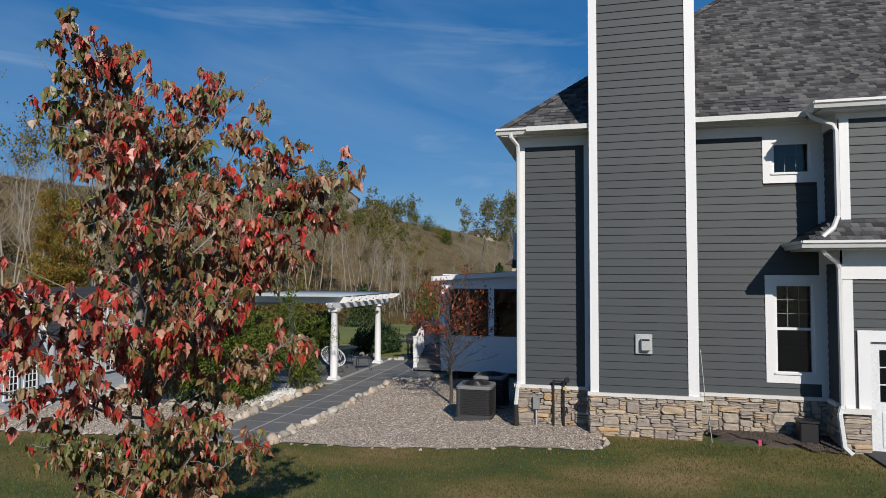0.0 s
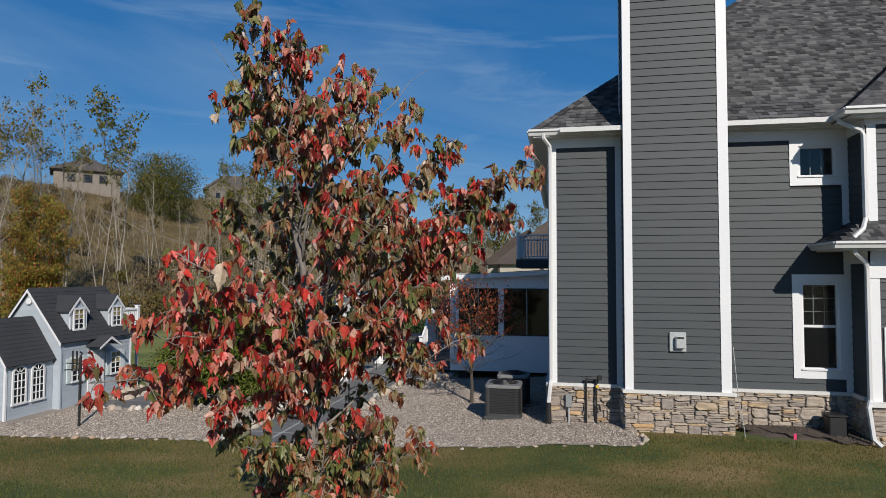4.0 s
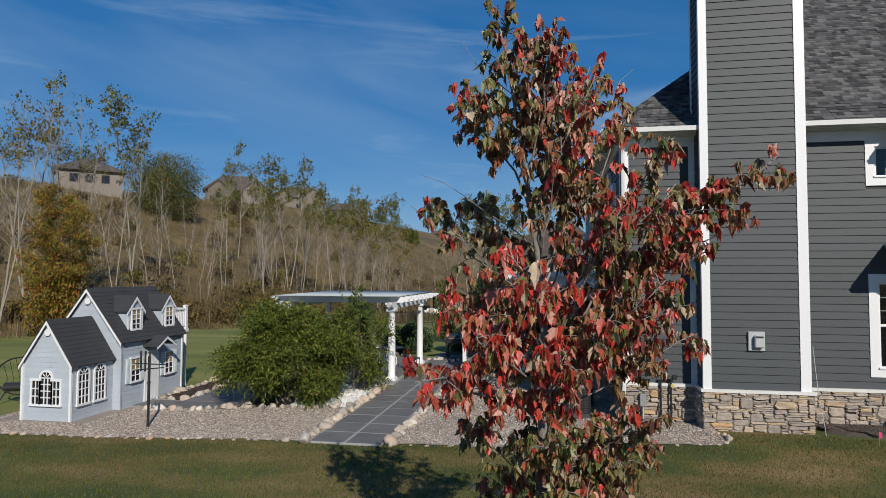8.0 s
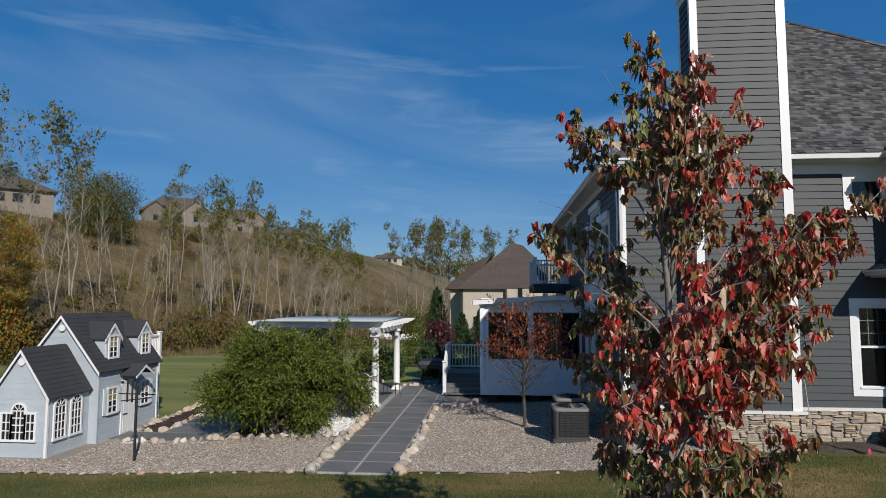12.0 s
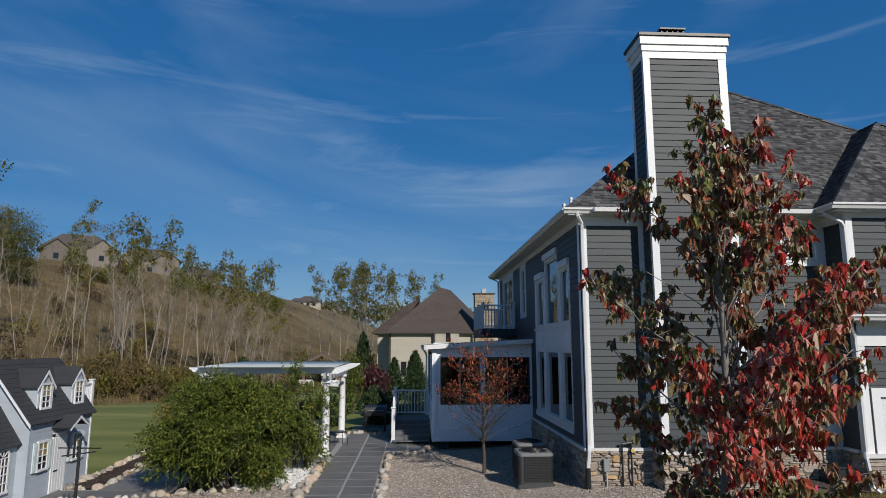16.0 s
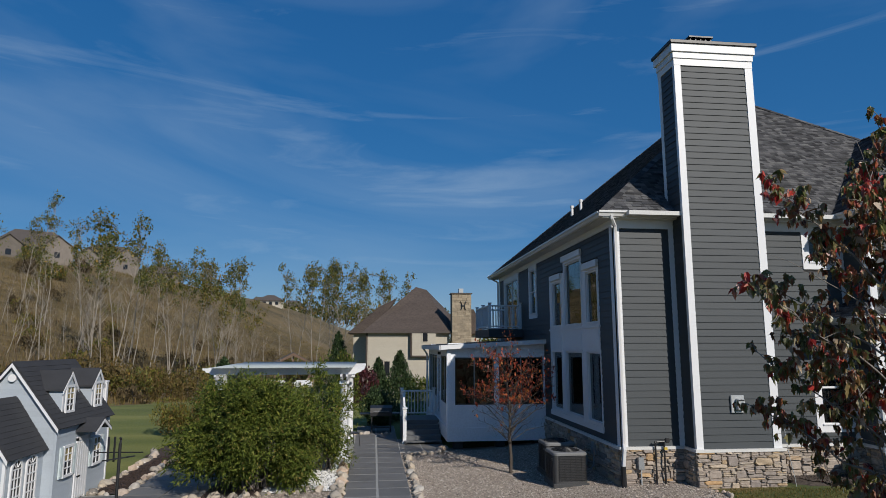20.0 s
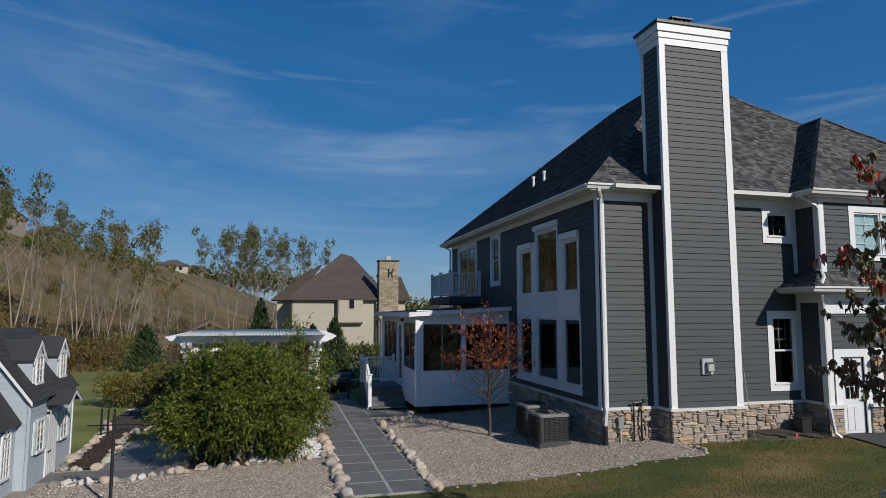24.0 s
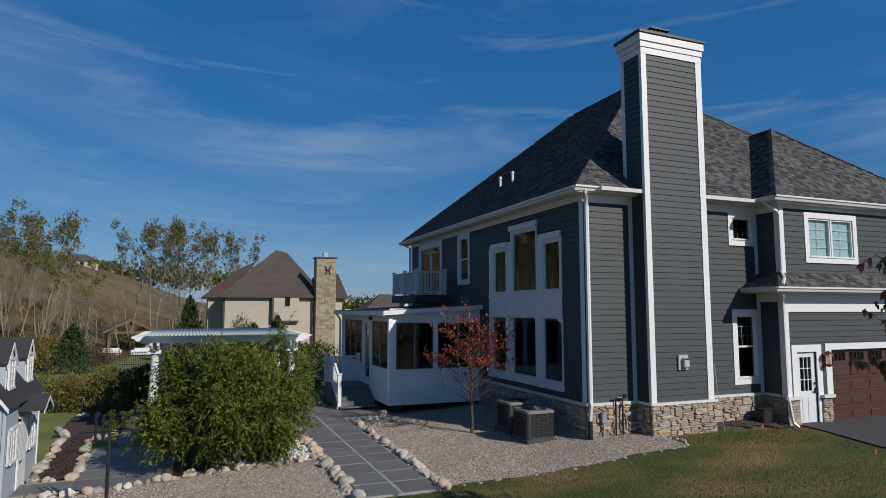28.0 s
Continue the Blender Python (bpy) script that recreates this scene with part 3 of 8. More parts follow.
def window(parent, m, u0, u1, z0, z1, trim=0.13, head=0.0, grid=None, sash=True, glass=None, deep=0.10, mid=0.5, label="", frame_mat=None, trimless=False, bars=None):
    """A framed window in an opening: casing, sash frame, panes and muntins; grid = (columns, rows) of the upper sash."""
    fm = frame_mat or TRIM
    w = thing("window", m, label)
    w.parent = parent
    if not trimless:
        bm = boxes((u0 - trim, u0, -0.035, 0.02, z0 - trim, z1 + trim), (u1, u1 + trim, -0.035, 0.02, z0 - trim, z1 + trim),
                   (u0, u1, -0.035, 0.02, z1, z1 + trim), (u0, u1, -0.035, 0.02, z0 - trim, z0))
        part("casing", bm, fm, w)
        if head:
            part("head_moulding", boxes((u0 - trim - 0.05, u1 + trim + 0.05, -0.09, 0.01, z1 + trim, z1 + trim + head)), fm, w)
    s = 0.045
    part("frame", boxes((u0, u0 + s, 0.0, deep, z0, z1), (u1 - s, u1, 0.0, deep, z0, z1), (u0 + s, u1 - s, 0.0, deep, z1 - s, z1), (u0 + s, u1 - s, 0.0, deep, z0, z0 + s)), fm, w)
    part("sill", boxes((u0 - 0.02, u1 + 0.02, -0.06, 0.05, z0 - 0.005, z0 + 0.03)), fm, w)
    zm = z0 + (z1 - z0) * mid
    if sash:
        part("meeting_rail", boxes((u0 + s, u1 - s, 0.02, 0.07, zm - 0.025, zm + 0.025)), fm, w)
        panes = ((zm + 0.025, z1 - s), (z0 + s, zm - 0.025))
    else:
        panes = ((z0 + s, z1 - s),)
    for k, (a, b) in enumerate(panes):
        p = part("pane", boxes((u0 + s, u1 - s, 0.045 + 0.006 * k, 0.049 + 0.006 * k, a, b)), glass or GLASS, w)
        p.visible_shadow = False
    if grid:
        a, b = panes[0]
        nc, nr = grid
        for i in range(1, nc):
            u = u0 + s + (u1 - u0 - 2 * s) * i / nc
            part("muntin", boxes((u - 0.008, u + 0.008, 0.03 if bars is None else 0.052, 0.06, a, b)), bars or fm, w)
        for i in range(1, nr):
            z = a + (b - a) * i / nr
            part("muntin", boxes((u0 + s, u1 - s, 0.032 if bars is None else 0.053, 0.058, z - 0.008, z + 0.008)), bars or fm, w)
    return w


TAB = [0.0]


def shingle_rows(poly, origin, e, s, n, seed, expo=0.122, keep=None):
    """Shingle tabs over a roof plane: corner lists for one mesh. keep(u, v) picks those to be left for single pieces."""
    r = random.Random(seed)
    o, e, s, n = Vector(origin), Vector(e), Vector(s), Vector(n)
    flat = [((p - o).dot(e), (p - o).dot(s)) for p in map(Vector, poly)]
    vmax = max(v for _, v in flat)
    verts, faces, singles = [], [], []
    row = 0
    while row * expo < vmax - 0.03:
        v0 = row * expo
        v1 = min(v0 + expo + 0.02, vmax)
        vm = min(v0 + expo * 0.5, vmax - 0.01)
        xs = []
        for (a, b), (c, d) in zip(flat, flat[1:] + flat[:1]):
            if (b - vm) * (d - vm) < 0:
                xs.append(a + (c - a) * (vm - b) / (d - b))
        row += 1
        if len(xs) < 2:
            continue
        u, end = min(xs), max(xs)
        u_start = u - r.uniform(0, 0.25)
        u = u_start
        while u < end:
            w = r.choice((0.10, 0.14, 0.17, 0.22))
            a, b = max(u, min(xs)), min(u + w - 0.004, end)
            u += w
            if b - a < 0.02:
                continue
            t = r.choice((0.010, 0.016, 0.026))
            if keep and keep(a, v0) and b - a > w * 0.9:
                singles.append((a, v0, w, t))
                continue
            k = len(verts)
            for uu in (a, b):
                verts += [o + e * uu + s * (v0 - 0.004) + n * 0.0, o + e * uu + s * (v0 - 0.004) + n * t, o + e * uu + s * v1 + n * 0.004]
            faces += [(k + 1, k + 4, k + 5, k + 2), (k, k + 3, k + 4, k + 1)]
    return verts, faces, singles

# ---- the grey house ----
WT, EAVE, FR0 = 0.98, 6.49, 6.15       # ledge, eave, underside of the frieze
house = thing("house", label="two-storey dark grey lap-sided house with white trim and stone base", category="house")

F = face_frame(0, 13.5, "-y")
C = face_frame(0, 12.955, "-y")
G = face_frame(0, 12.75, "-y")
L = face_frame(-1.68, 0, "-x")         # u = -y
CS = face_frame(-0.14, 0, "-x")        # chimney's flank
GS = face_frame(4.30, 0, "-x")         # flank of the garage wing

# openings, in each wall's own run
front_holes = [(3.36, 4.06, 5.38, 6.02), (3.36, 4.06, 1.46, 3.22)]
left_holes = [(-18.70, -17.80, 3.92, 5.30), (-17.39, -15.90, 3.92, 5.76), (-15.50, -14.64, 3.92, 5.30),
              (-18.85, -17.83, 1.40, 3.18), (-17.45, -15.97, 1.40, 3.18), (-15.59, -14.57, 1.40, 3.18),
              (-21.6, -20.8, 4.45, 6.05), (-26.0, -23.6, 4.0, 6.0)]
gar_holes = [(4.72, 5.48, 0.16, 2.20), (6.08, 10.9, 0.14, 2.24), (5.45, 7.30, 4.88, 6.02)]

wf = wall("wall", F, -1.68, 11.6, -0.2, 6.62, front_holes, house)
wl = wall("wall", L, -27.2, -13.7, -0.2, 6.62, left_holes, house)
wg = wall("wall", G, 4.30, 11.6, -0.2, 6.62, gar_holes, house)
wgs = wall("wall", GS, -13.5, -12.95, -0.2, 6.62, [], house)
wall("wall", face_frame(11.6, 0, "+x"), 12.95, 27.2, -0.2, 6.62, [], house, SIDING)
wall("wall", face_frame(0, 27.2, "+y"), -11.4, 1.48, -0.2, 6.62, [], house, SIDING)
part("floor", boxes((-1.45, 11.3, 13.75, 26.9, 3.45, 3.65)), WOOD, house)
part("floor", boxes((-1.45, 11.3, 13.75, 26.9, 0.55, 0.7)), WOOD, house)
part("partition", boxes((2.6, 2.72, 13.75, 26.9, 0.7, 6.5)), SOFFIT, house)
part("ceiling", boxes((-1.45, 11.3, 13.0, 26.9, 6.4, 6.5)), SOFFIT, house)

siding(wf, -1.53, -0.28, 1.04, FR0)
siding(wf, 1.87, 4.16, 1.04, FR0, [(3.19, 4.20, 5.21, 6.3), (3.19, 4.20, 1.29, 3.39)])
siding(wl, -27.05, -13.65, 1.04, FR0 + 0.05, [(-19.05, -14.53, 1.25, 3.3), (-19.05, -14.53, 3.2, 5.52), (-17.47, -15.82, 3.2, 6.02), (-21.85, -20.56, 4.30, 6.25), (-26.3, -23.3, 3.9, 6.3), (-27.05, -19.85, 0.9, 3.5)])
siding(wg, 4.46, 11.5, 4.42, 6.25, [(5.28, 7.44, 4.73, 6.3)])
siding(wg, 4.46, 11.5, 2.38, 3.32)
siding(wg, 5.68, 5.84, 0.98, 2.40)
siding(wgs, -13.5, -12.9, 4.2, FR0)
siding(wgs, -13.5, -12.9, 1.04, 3.6)

# chimney
ch = thing("chimney", None)
ch.parent = house
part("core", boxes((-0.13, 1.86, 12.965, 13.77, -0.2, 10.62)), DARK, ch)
chw = link("flue_wall", bpy.data.meshes.new("flue_wall"), None, house, C)
chs = link("flue_wall", bpy.data.meshes.new("flue_wall"), None, house, CS)
for o_, d_ in ((chw, (-0.13, 1.86)), (chs, (-13.77, -12.965))):
    bm = boxes((d_[0], d_[1], 0.0, 0.006, -0.2, 10.6))
    bm.to_mesh(o_.data)
    bm.free()
    o_.data.materials.append(SIDING)
siding(chw, 0.0, 1.68, 1.04, 10.16)
siding(chs, -13.64, -13.03, 1.04, 10.16)
part("corner_board", boxes((-0.165, 0.0, 12.92, 12.955, 1.04, 10.16)), TRIM, ch)
part("corner_board", boxes((1.68, 1.875, 12.92, 12.955, 1.04, 10.16)), TRIM, ch)
part("corner_board", boxes((-0.165, -0.14, 12.955, 13.02, 1.04, 10.16)), TRIM, ch)
part("corner_board", boxes((-0.165, -0.14, 13.64, 13.78, 6.6, 10.16)), TRIM, ch)
part("corner_board", boxes((1.86, 1.875, 12.955, 13.02, 1.04, 10.16)), TRIM, ch)
part("crown_board", boxes((-0.17, 1.88, 12.915, 13.80, 10.16, 10.34), (-0.195, 1.90, 12.89, 13.82, 10.34, 10.50), (-0.235, 1.94, 12.855, 13.86, 10.50, 10.70)), TRIM, ch, "stepped white crown boards")
part("cap", boxes((-0.27, 1.99, 12.82, 13.92, 10.70, 10.79), bev=0.01), BLACK, ch, "dark flat chimney cap")
part("flue_top", boxes((0.42, 1.0, 13.15, 13.6, 10.79, 10.85), (0.39, 1.03, 13.12, 13.63, 11.03, 11.07)), BLACK, ch)
for k in range(5):
    part("flue_slat", boxes((0.43 + k * 0.135, 0.46 + k * 0.135, 13.16, 13.59, 10.85, 11.03)), BLACK, ch)
part("meter_cover", boxes((0.70, 1.02, 12.885, 12.935, 1.83, 2.22), bev=0.012), LIGHTPLASTIC, ch, "pale grey exhaust vent plate")
part("vent_hood", boxes((0.80, 0.98, 12.785, 12.885, 1.90, 2.15), bev=0.02), LIGHTPLASTIC, ch)
part("vent_slot", boxes((0.82, 0.96, 12.78, 12.805, 2.10, 2.135)), BLACK, ch)

# corner boards, friezes, water table
def trimbox(name, *bs, parent=house, mt=TRIM, label=""):
    return part(name, boxes(*bs), mt, parent, label)

trimbox("corner_board", (-1.71, -1.53, 13.465, 13.5, 1.04, 6.2), (-1.715, -1.68, 13.465, 13.65, 1.04, 6.2))
trimbox("corner_board", (-0.28, -0.14, 13.47, 13.5, 1.04, 6.2))
trimbox("corner_board", (4.16, 4.30, 13.47, 13.5, 1.04, 6.2))
trimbox("corner_board", (4.27, 4.46, 12.715, 12.75, 4.2, 6.25), (4.265, 4.30, 12.715, 12.87, 4.2, 6.25))
trimbox("corner_board", (4.27, 4.46, 12.715, 12.75, 0.98, 3.32), (4.265, 4.30, 12.715, 12.87, 0.98, 3.75))
trimbox("corner_board", (-1.715, -1.68, 27.05, 27.2, 1.04, 6.2))
trimbox("frieze", (-1.71, -0.14, 13.46, 13.5, FR0, 6.5), (-1.68, -0.14, 13.44, 13.5, 6.42, 6.5))
trimbox("frieze", (1.87, 4.3, 13.46, 13.5, FR0, 6.5))
trimbox("frieze", (4.26, 11.6, 12.70, 12.75, 6.25, 6.5))
trimbox("frieze", (4.255, 4.30, 12.75, 13.5, FR0, 6.5))
trimbox("frieze", (-1.725, -1.68, 13.46, 27.2, FR0 + 0.05, 6.5))
trimbox("frieze", (4.26, 11.6, 12.70, 12.75, 3.32, 3.84), (4.255, 4.30, 12.70, 13.5, 3.6, 3.84))
trimbox("water_table", (-1.76, -0.22, 13.41, 13.5, WT, 1.045), mt=SILL_STONE)
trimbox("water_table", (-0.22, 1.95, 12.865, 12.955, WT, 1.045), (-0.22, -0.14, 12.955, 13.5, WT, 1.045), (1.87, 1.95, 12.955, 13.5, WT, 1.045), mt=SILL_STONE)
trimbox("water_table", (1.95, 4.22, 13.41, 13.5, WT, 1.045), (4.21, 4.30, 12.9, 13.5, WT, 1.045), mt=SILL_STONE)
trimbox("water_table", (-1.77, -1.68, 13.5, 27.2, WT, 1.045), mt=SILL_STONE)
trimbox("pier_cap", (4.20, 4.74, 12.60, 12.75, 0.92, 1.0), mt=SILL_STONE)
trimbox("pier_cap", (5.55, 6.0, 12.60, 12.75, 0.92, 1.0), mt=SILL_STONE)

# stone base
def base(m, u0, u1, seed, z0=0.02, z1=WT, cw=0.064, ch_=0.044, back=0.02):
    w_ = link("stone_base", bpy.data.meshes.new("stone_base"), None, house, m)
    bm_ = boxes((u0, u1, -0.02, back, z0 - 0.2, z1))
    bm_.to_mesh(w_.data)
    bm_.free()
    w_.data.materials.append(MORTAR)
    stones(w_, u0, u1, z0, z1, seed, cw, ch_)
    return w_

base(face_frame(0, 13.48, "-y"), -1.72, -0.18, 1)
base(face_frame(0, 12.935, "-y"), -0.19, 1.92, 2)
base(face_frame(0, 13.48, "-y"), 1.92, 4.26, 3)
base(face_frame(-1.70, 0, "-x"), -19.9, -13.5, 4, cw=0.085, ch_=0.065)
base(face_frame(-0.16, 0, "-x"), -13.5, -12.965, 5)
base(face_frame(4.28, 0, "-x"), -13.5, -12.75, 6)
base(face_frame(0, 12.72, "-y"), 4.24, 4.70, 7, z1=0.92)
base(face_frame(0, 12.72, "-y"), 5.58, 5.98, 8, z1=0.92)

# windows
LBL = "white-framed double-hung window with muntins"
window(house, F, *front_holes[0], grid=(3, 2), sash=False, trim=0.17, bars=TRIM, label="small white-framed awning window")
window(house, F, *front_holes[1], grid=(3, 3), trim=0.17, bars=TRIM, label=LBL)
for h in left_holes[:3]:
    big = h[1] - h[0] > 1
    window(house, L, *h, trim=0.07, head=0.17, grid=(4, 5) if big else (3, 5), sash=False, bars=BRONZE, label="tall white-framed upper window")
for h in left_holes[3:6]:
    big = h[1] - h[0] > 1
    window(house, L, *h, trim=0.06, grid=None if big else (3, 3), sash=not big, bars=BRONZE, label="tall white-framed lower window")
trimbox("window_panel", (-1.705, -1.68, 14.55, 19.04, 3.24, 3.80), label="white panelled band between the windows")
for a_, b_, c_, e_ in ((14.53, 14.57, 3.85, 5.45), (15.57, 15.83, 3.85, 5.52), (17.46, 17.73, 3.85, 5.52), (18.77, 19.05, 3.85, 5.45),
                       (15.65, 15.91, 1.27, 3.24), (17.51, 17.77, 1.27, 3.24), (18.91, 19.05, 1.27, 3.24)):
    trimbox("mullion_board", (-1.70, -1.68, a_, b_, c_, e_))
trimbox("sill_band", (-1.735, -1.68, 14.5, 19.08, 3.80, 3.85))
trimbox("sill_band", (-1.735, -1.68, 14.5, 19.08, 1.20, 1.34))
for a_, b_ in ((14.62, 15.52), (15.95, 17.35), (17.85, 18.72)):
    trimbox("raised_panel", (-1.715, -1.705, a_, b_, 3.32, 3.72))
window(house, L, *left_holes[6], trim=0.15, label=LBL)
window(house, L, *left_holes[7], trim=0.2, sash=False, label="white-framed sliding balcony door")
trimbox("door_stile", (-1.66, -1.60, 24.75, 24.85, 4.0, 6.0))
window(house, G, 5.45, 6.36, 4.88, 6.02, trim=0.0, grid=(2, 4), bars=TRIM, glass=CLEARGLASS, sash=False, trimless=True, label="white casement window with muntins")
window(house, G, 6.40, 7.30, 4.88, 6.02, trim=0.0, grid=(2, 4), bars=TRIM, glass=CLEARGLASS, sash=False, trimless=True, label="white casement window with muntins")
part("casing", boxes((5.28, 5.45, -0.035, 0.02, 4.72, 6.19), (7.30, 7.46, -0.035, 0.02, 4.72, 6.19), (5.45, 7.30, -0.035, 0.02, 6.02, 6.19), (5.45, 7.30, -0.035, 0.02, 4.72, 4.88), (6.36, 6.40, -0.02, 0.08, 4.88, 6.02)), TRIM, house, m=G)
# pale blue sheet behind the panes stands in for reflected sky
part("blind", boxes((5.46, 7.29, 0.09, 0.095, 4.9, 6.0)), SKYREFLECT, house, "pale blue sheet standing in for sky reflected in the panes", m=G)

# side door
dr = thing("door", G, "white half-glazed side door with a dark lever")
dr.parent = house
part("leaf", boxes((4.72, 4.88, 0.04, 0.09, 0.16, 2.2), (5.32, 5.48, 0.04, 0.09, 0.16, 2.2), (4.88, 5.32, 0.04, 0.09, 0.16, 1.12), (4.88, 5.32, 0.04, 0.09, 2.05, 2.2)), DOORWHITE, dr)
part("door_panel", boxes((4.90, 5.08, 0.028, 0.045, 0.32, 0.95), bev=0.01), DOORWHITE, dr)
part("door_panel", boxes((5.12, 5.30, 0.028, 0.045, 0.32, 0.95), bev=0.01), DOORWHITE, dr)
pp = part("pane", boxes((4.88, 5.32, 0.06, 0.065, 1.12, 2.05)), GLASS, dr)
pp.visible_shadow = False
for k in (1, 2):
    part("muntin", boxes((4.88 + 0.147 * k - 0.01, 4.88 + 0.147 * k + 0.01, 0.035, 0.06, 1.12, 2.05)), DOORWHITE, dr)
    part("muntin", boxes((4.88, 5.32, 0.037, 0.058, 1.12 + 0.31 * k - 0.01, 1.12 + 0.31 * k + 0.01)), DOORWHITE, dr)
part("handle", boxes((5.40, 5.44, -0.01, 0.04, 1.05, 1.2), (5.33, 5.44, -0.04, -0.01, 1.10, 1.13), bev=0.006), BLACK, dr)
part("deadbolt", tube(bmesh.new(), [(5.42, 0.04, 1.32), (5.42, -0.01, 1.32)], 0.03, 10), BLACK, dr)
part("casing", boxes((4.52, 4.72, -0.03, 0.02, 1.0, 2.40), (5.48, 5.68, -0.03, 0.02, 0.2, 2.40), (4.72, 5.48, -0.03, 0.02, 2.2, 2.40)), TRIM, dr)
part("threshold", boxes((4.7, 5.5, -0.08, 0.1, 0.1, 0.16)), GREYMETAL, dr)

# garage door
gd = thing("garage_door", G, "dark reddish-brown panelled garage door with a row of windows")
gd.parent = house
rows_ = 5
ph = (2.24 - 0.14) / rows_
for k in range(rows_):
    z0_ = 0.14 + k * ph
    for j in range(6):
        a_ = 6.08 + j * 0.8
        if k == rows_ - 1:
            part("panel", boxes((a_, a_ + 0.8, 0.09, 0.13, z0_ + 0.004, z0_ + 0.09), (a_, a_ + 0.8, 0.09, 0.13, z0_ + ph - 0.09, z0_ + ph), (a_, a_ + 0.09, 0.09, 0.13, z0_ + 0.09, z0_ + ph - 0.09), (a_ + 0.71, a_ + 0.8, 0.09, 0.13, z0_ + 0.09, z0_ + ph - 0.09)), GARAGE, gd)
            part("pane", boxes((a_ + 0.09, a_ + 0.71, 0.105, 0.11, z0_ + 0.09, z0_ + ph - 0.09)), GLASS, gd)
            for i in (1, 2, 3):
                part("muntin", boxes((a_ + 0.09 + 0.155 * i - 0.008, a_ + 0.09 + 0.155 * i + 0.008, 0.092, 0.106, z0_ + 0.09, z0_ + ph - 0.09)), GARAGE, gd)
        else:
            part("panel", boxes((a_ + 0.002, a_ + 0.798, 0.10, 0.13, z0_ + 0.004, z0_ + ph)), GARAGE, gd)
            part("raised_field", boxes((a_ + 0.1, a_ + 0.7, 0.085, 0.10, z0_ + 0.09, z0_ + ph - 0.09), bev=0.008), GARAGE, gd)
part("casing", boxes((5.84, 6.08, -0.03, 0.12, 1.0, 2.42), (6.08, 10.9, -0.03, 0.12, 2.24, 2.42), (10.9, 11.1, -0.03, 0.12, 0.14, 2.42), (5.95, 6.08, 0.0, 0.12, 0.14, 1.0)), TRIM, gd)

lamp = thing("wall_lantern", G, "weathered copper wall lantern")
lamp.parent = house
part("backplate", boxes((5.70, 5.82, -0.05, -0.03, 1.75, 2.05), bev=0.01), COPPER, lamp)
part("cage", tube(bmesh.new(), [(5.76, -0.17, 1.85), (5.76, -0.17, 2.1)], 0.095, 8), LAMPGLASS, lamp)
part("roof", tube(bmesh.new(), [(5.76, -0.17, 2.10), (5.76, -0.17, 2.14), (5.76, -0.17, 2.22)], [0.14, 0.12, 0.03], 10), COPPER, lamp)
part("base", tube(bmesh.new(), [(5.76, -0.17, 1.78), (5.76, -0.17, 1.85)], [0.05, 0.11], 10), COPPER, lamp)
for k in range(4):
    a_ = math.pi / 4 + k * math.pi / 2
    part("bar", tube(bmesh.new(), [(5.76 + 0.1 * math.cos(a_), -0.17 + 0.1 * math.sin(a_), 1.84), (5.76 + 0.1 * math.cos(a_), -0.17 + 0.1 * math.sin(a_), 2.11)], 0.008, 5), COPPER, lamp)

# ---- roofs ----
PIT = 0.815
def roof_plane(poly, e, s, seed, nm="roof", keep=None, material=SHINGLE, detail=True, parent=None):
    """A slab of deck with shingle courses over it. poly: corners, the first at the eave."""
    e, s = Vector(e).normalized(), Vector(s).normalized()
    n = e.cross(s).normalized()
    bm_ = bmesh.new()
    top = [bm_.verts.new(Vector(p) - n * 0.004) for p in poly]
    bot = [bm_.verts.new(Vector(p) - n * 0.09) for p in poly]
    bm_.faces.new(top)
    bm_.faces.new(bot[::-1])
    for i in range(len(poly)):
        bm_.faces.new((top[i], bot[i], bot[(i + 1) % len(poly)], top[(i + 1) % len(poly)]))
    deck = part(nm, bm_, SHINGLE_PIECE, parent or house)
    if detail:
        v, f, single = shingle_rows(poly, poly[0], e, s, n, seed, keep=keep)
        sh = link("shingles", np_mesh("shingles", [tuple(q) for q in v], f), material, deck)
        tagged(sh, kind="stuff")
        rot = Matrix((e, s, n)).transposed().to_4x4()
        for a_, v_, w_, t_ in single:
            key = ("tab", w_, t_)
            if key not in UNIT:
                b2 = bmesh.new()
                q = [b2.verts.new(c) for c in ((0, -0.004, 0), (0, -0.004, t_), (0, 0.142, 0.004), (w_ - 0.004, -0.004, 0), (w_ - 0.004, -0.004, t_), (w_ - 0.004, 0.142, 0.004))]
                for idx in ((1, 4, 5, 2), (0, 3, 4, 1), (0, 1, 2), (3, 5, 4)):
                    b2.faces.new([q[i] for i in idx])
                me_ = bpy.data.meshes.new("shingle")
                b2.to_mesh(me_)
                b2.free()
                me_.materials.append(SHINGLE_PIECE)
                UNIT[key] = me_
            link("shingle", UNIT[key], None, deck, Matrix.Translation(Vector(poly[0]) + e * a_ + s * v_) @ rot)
    return deck

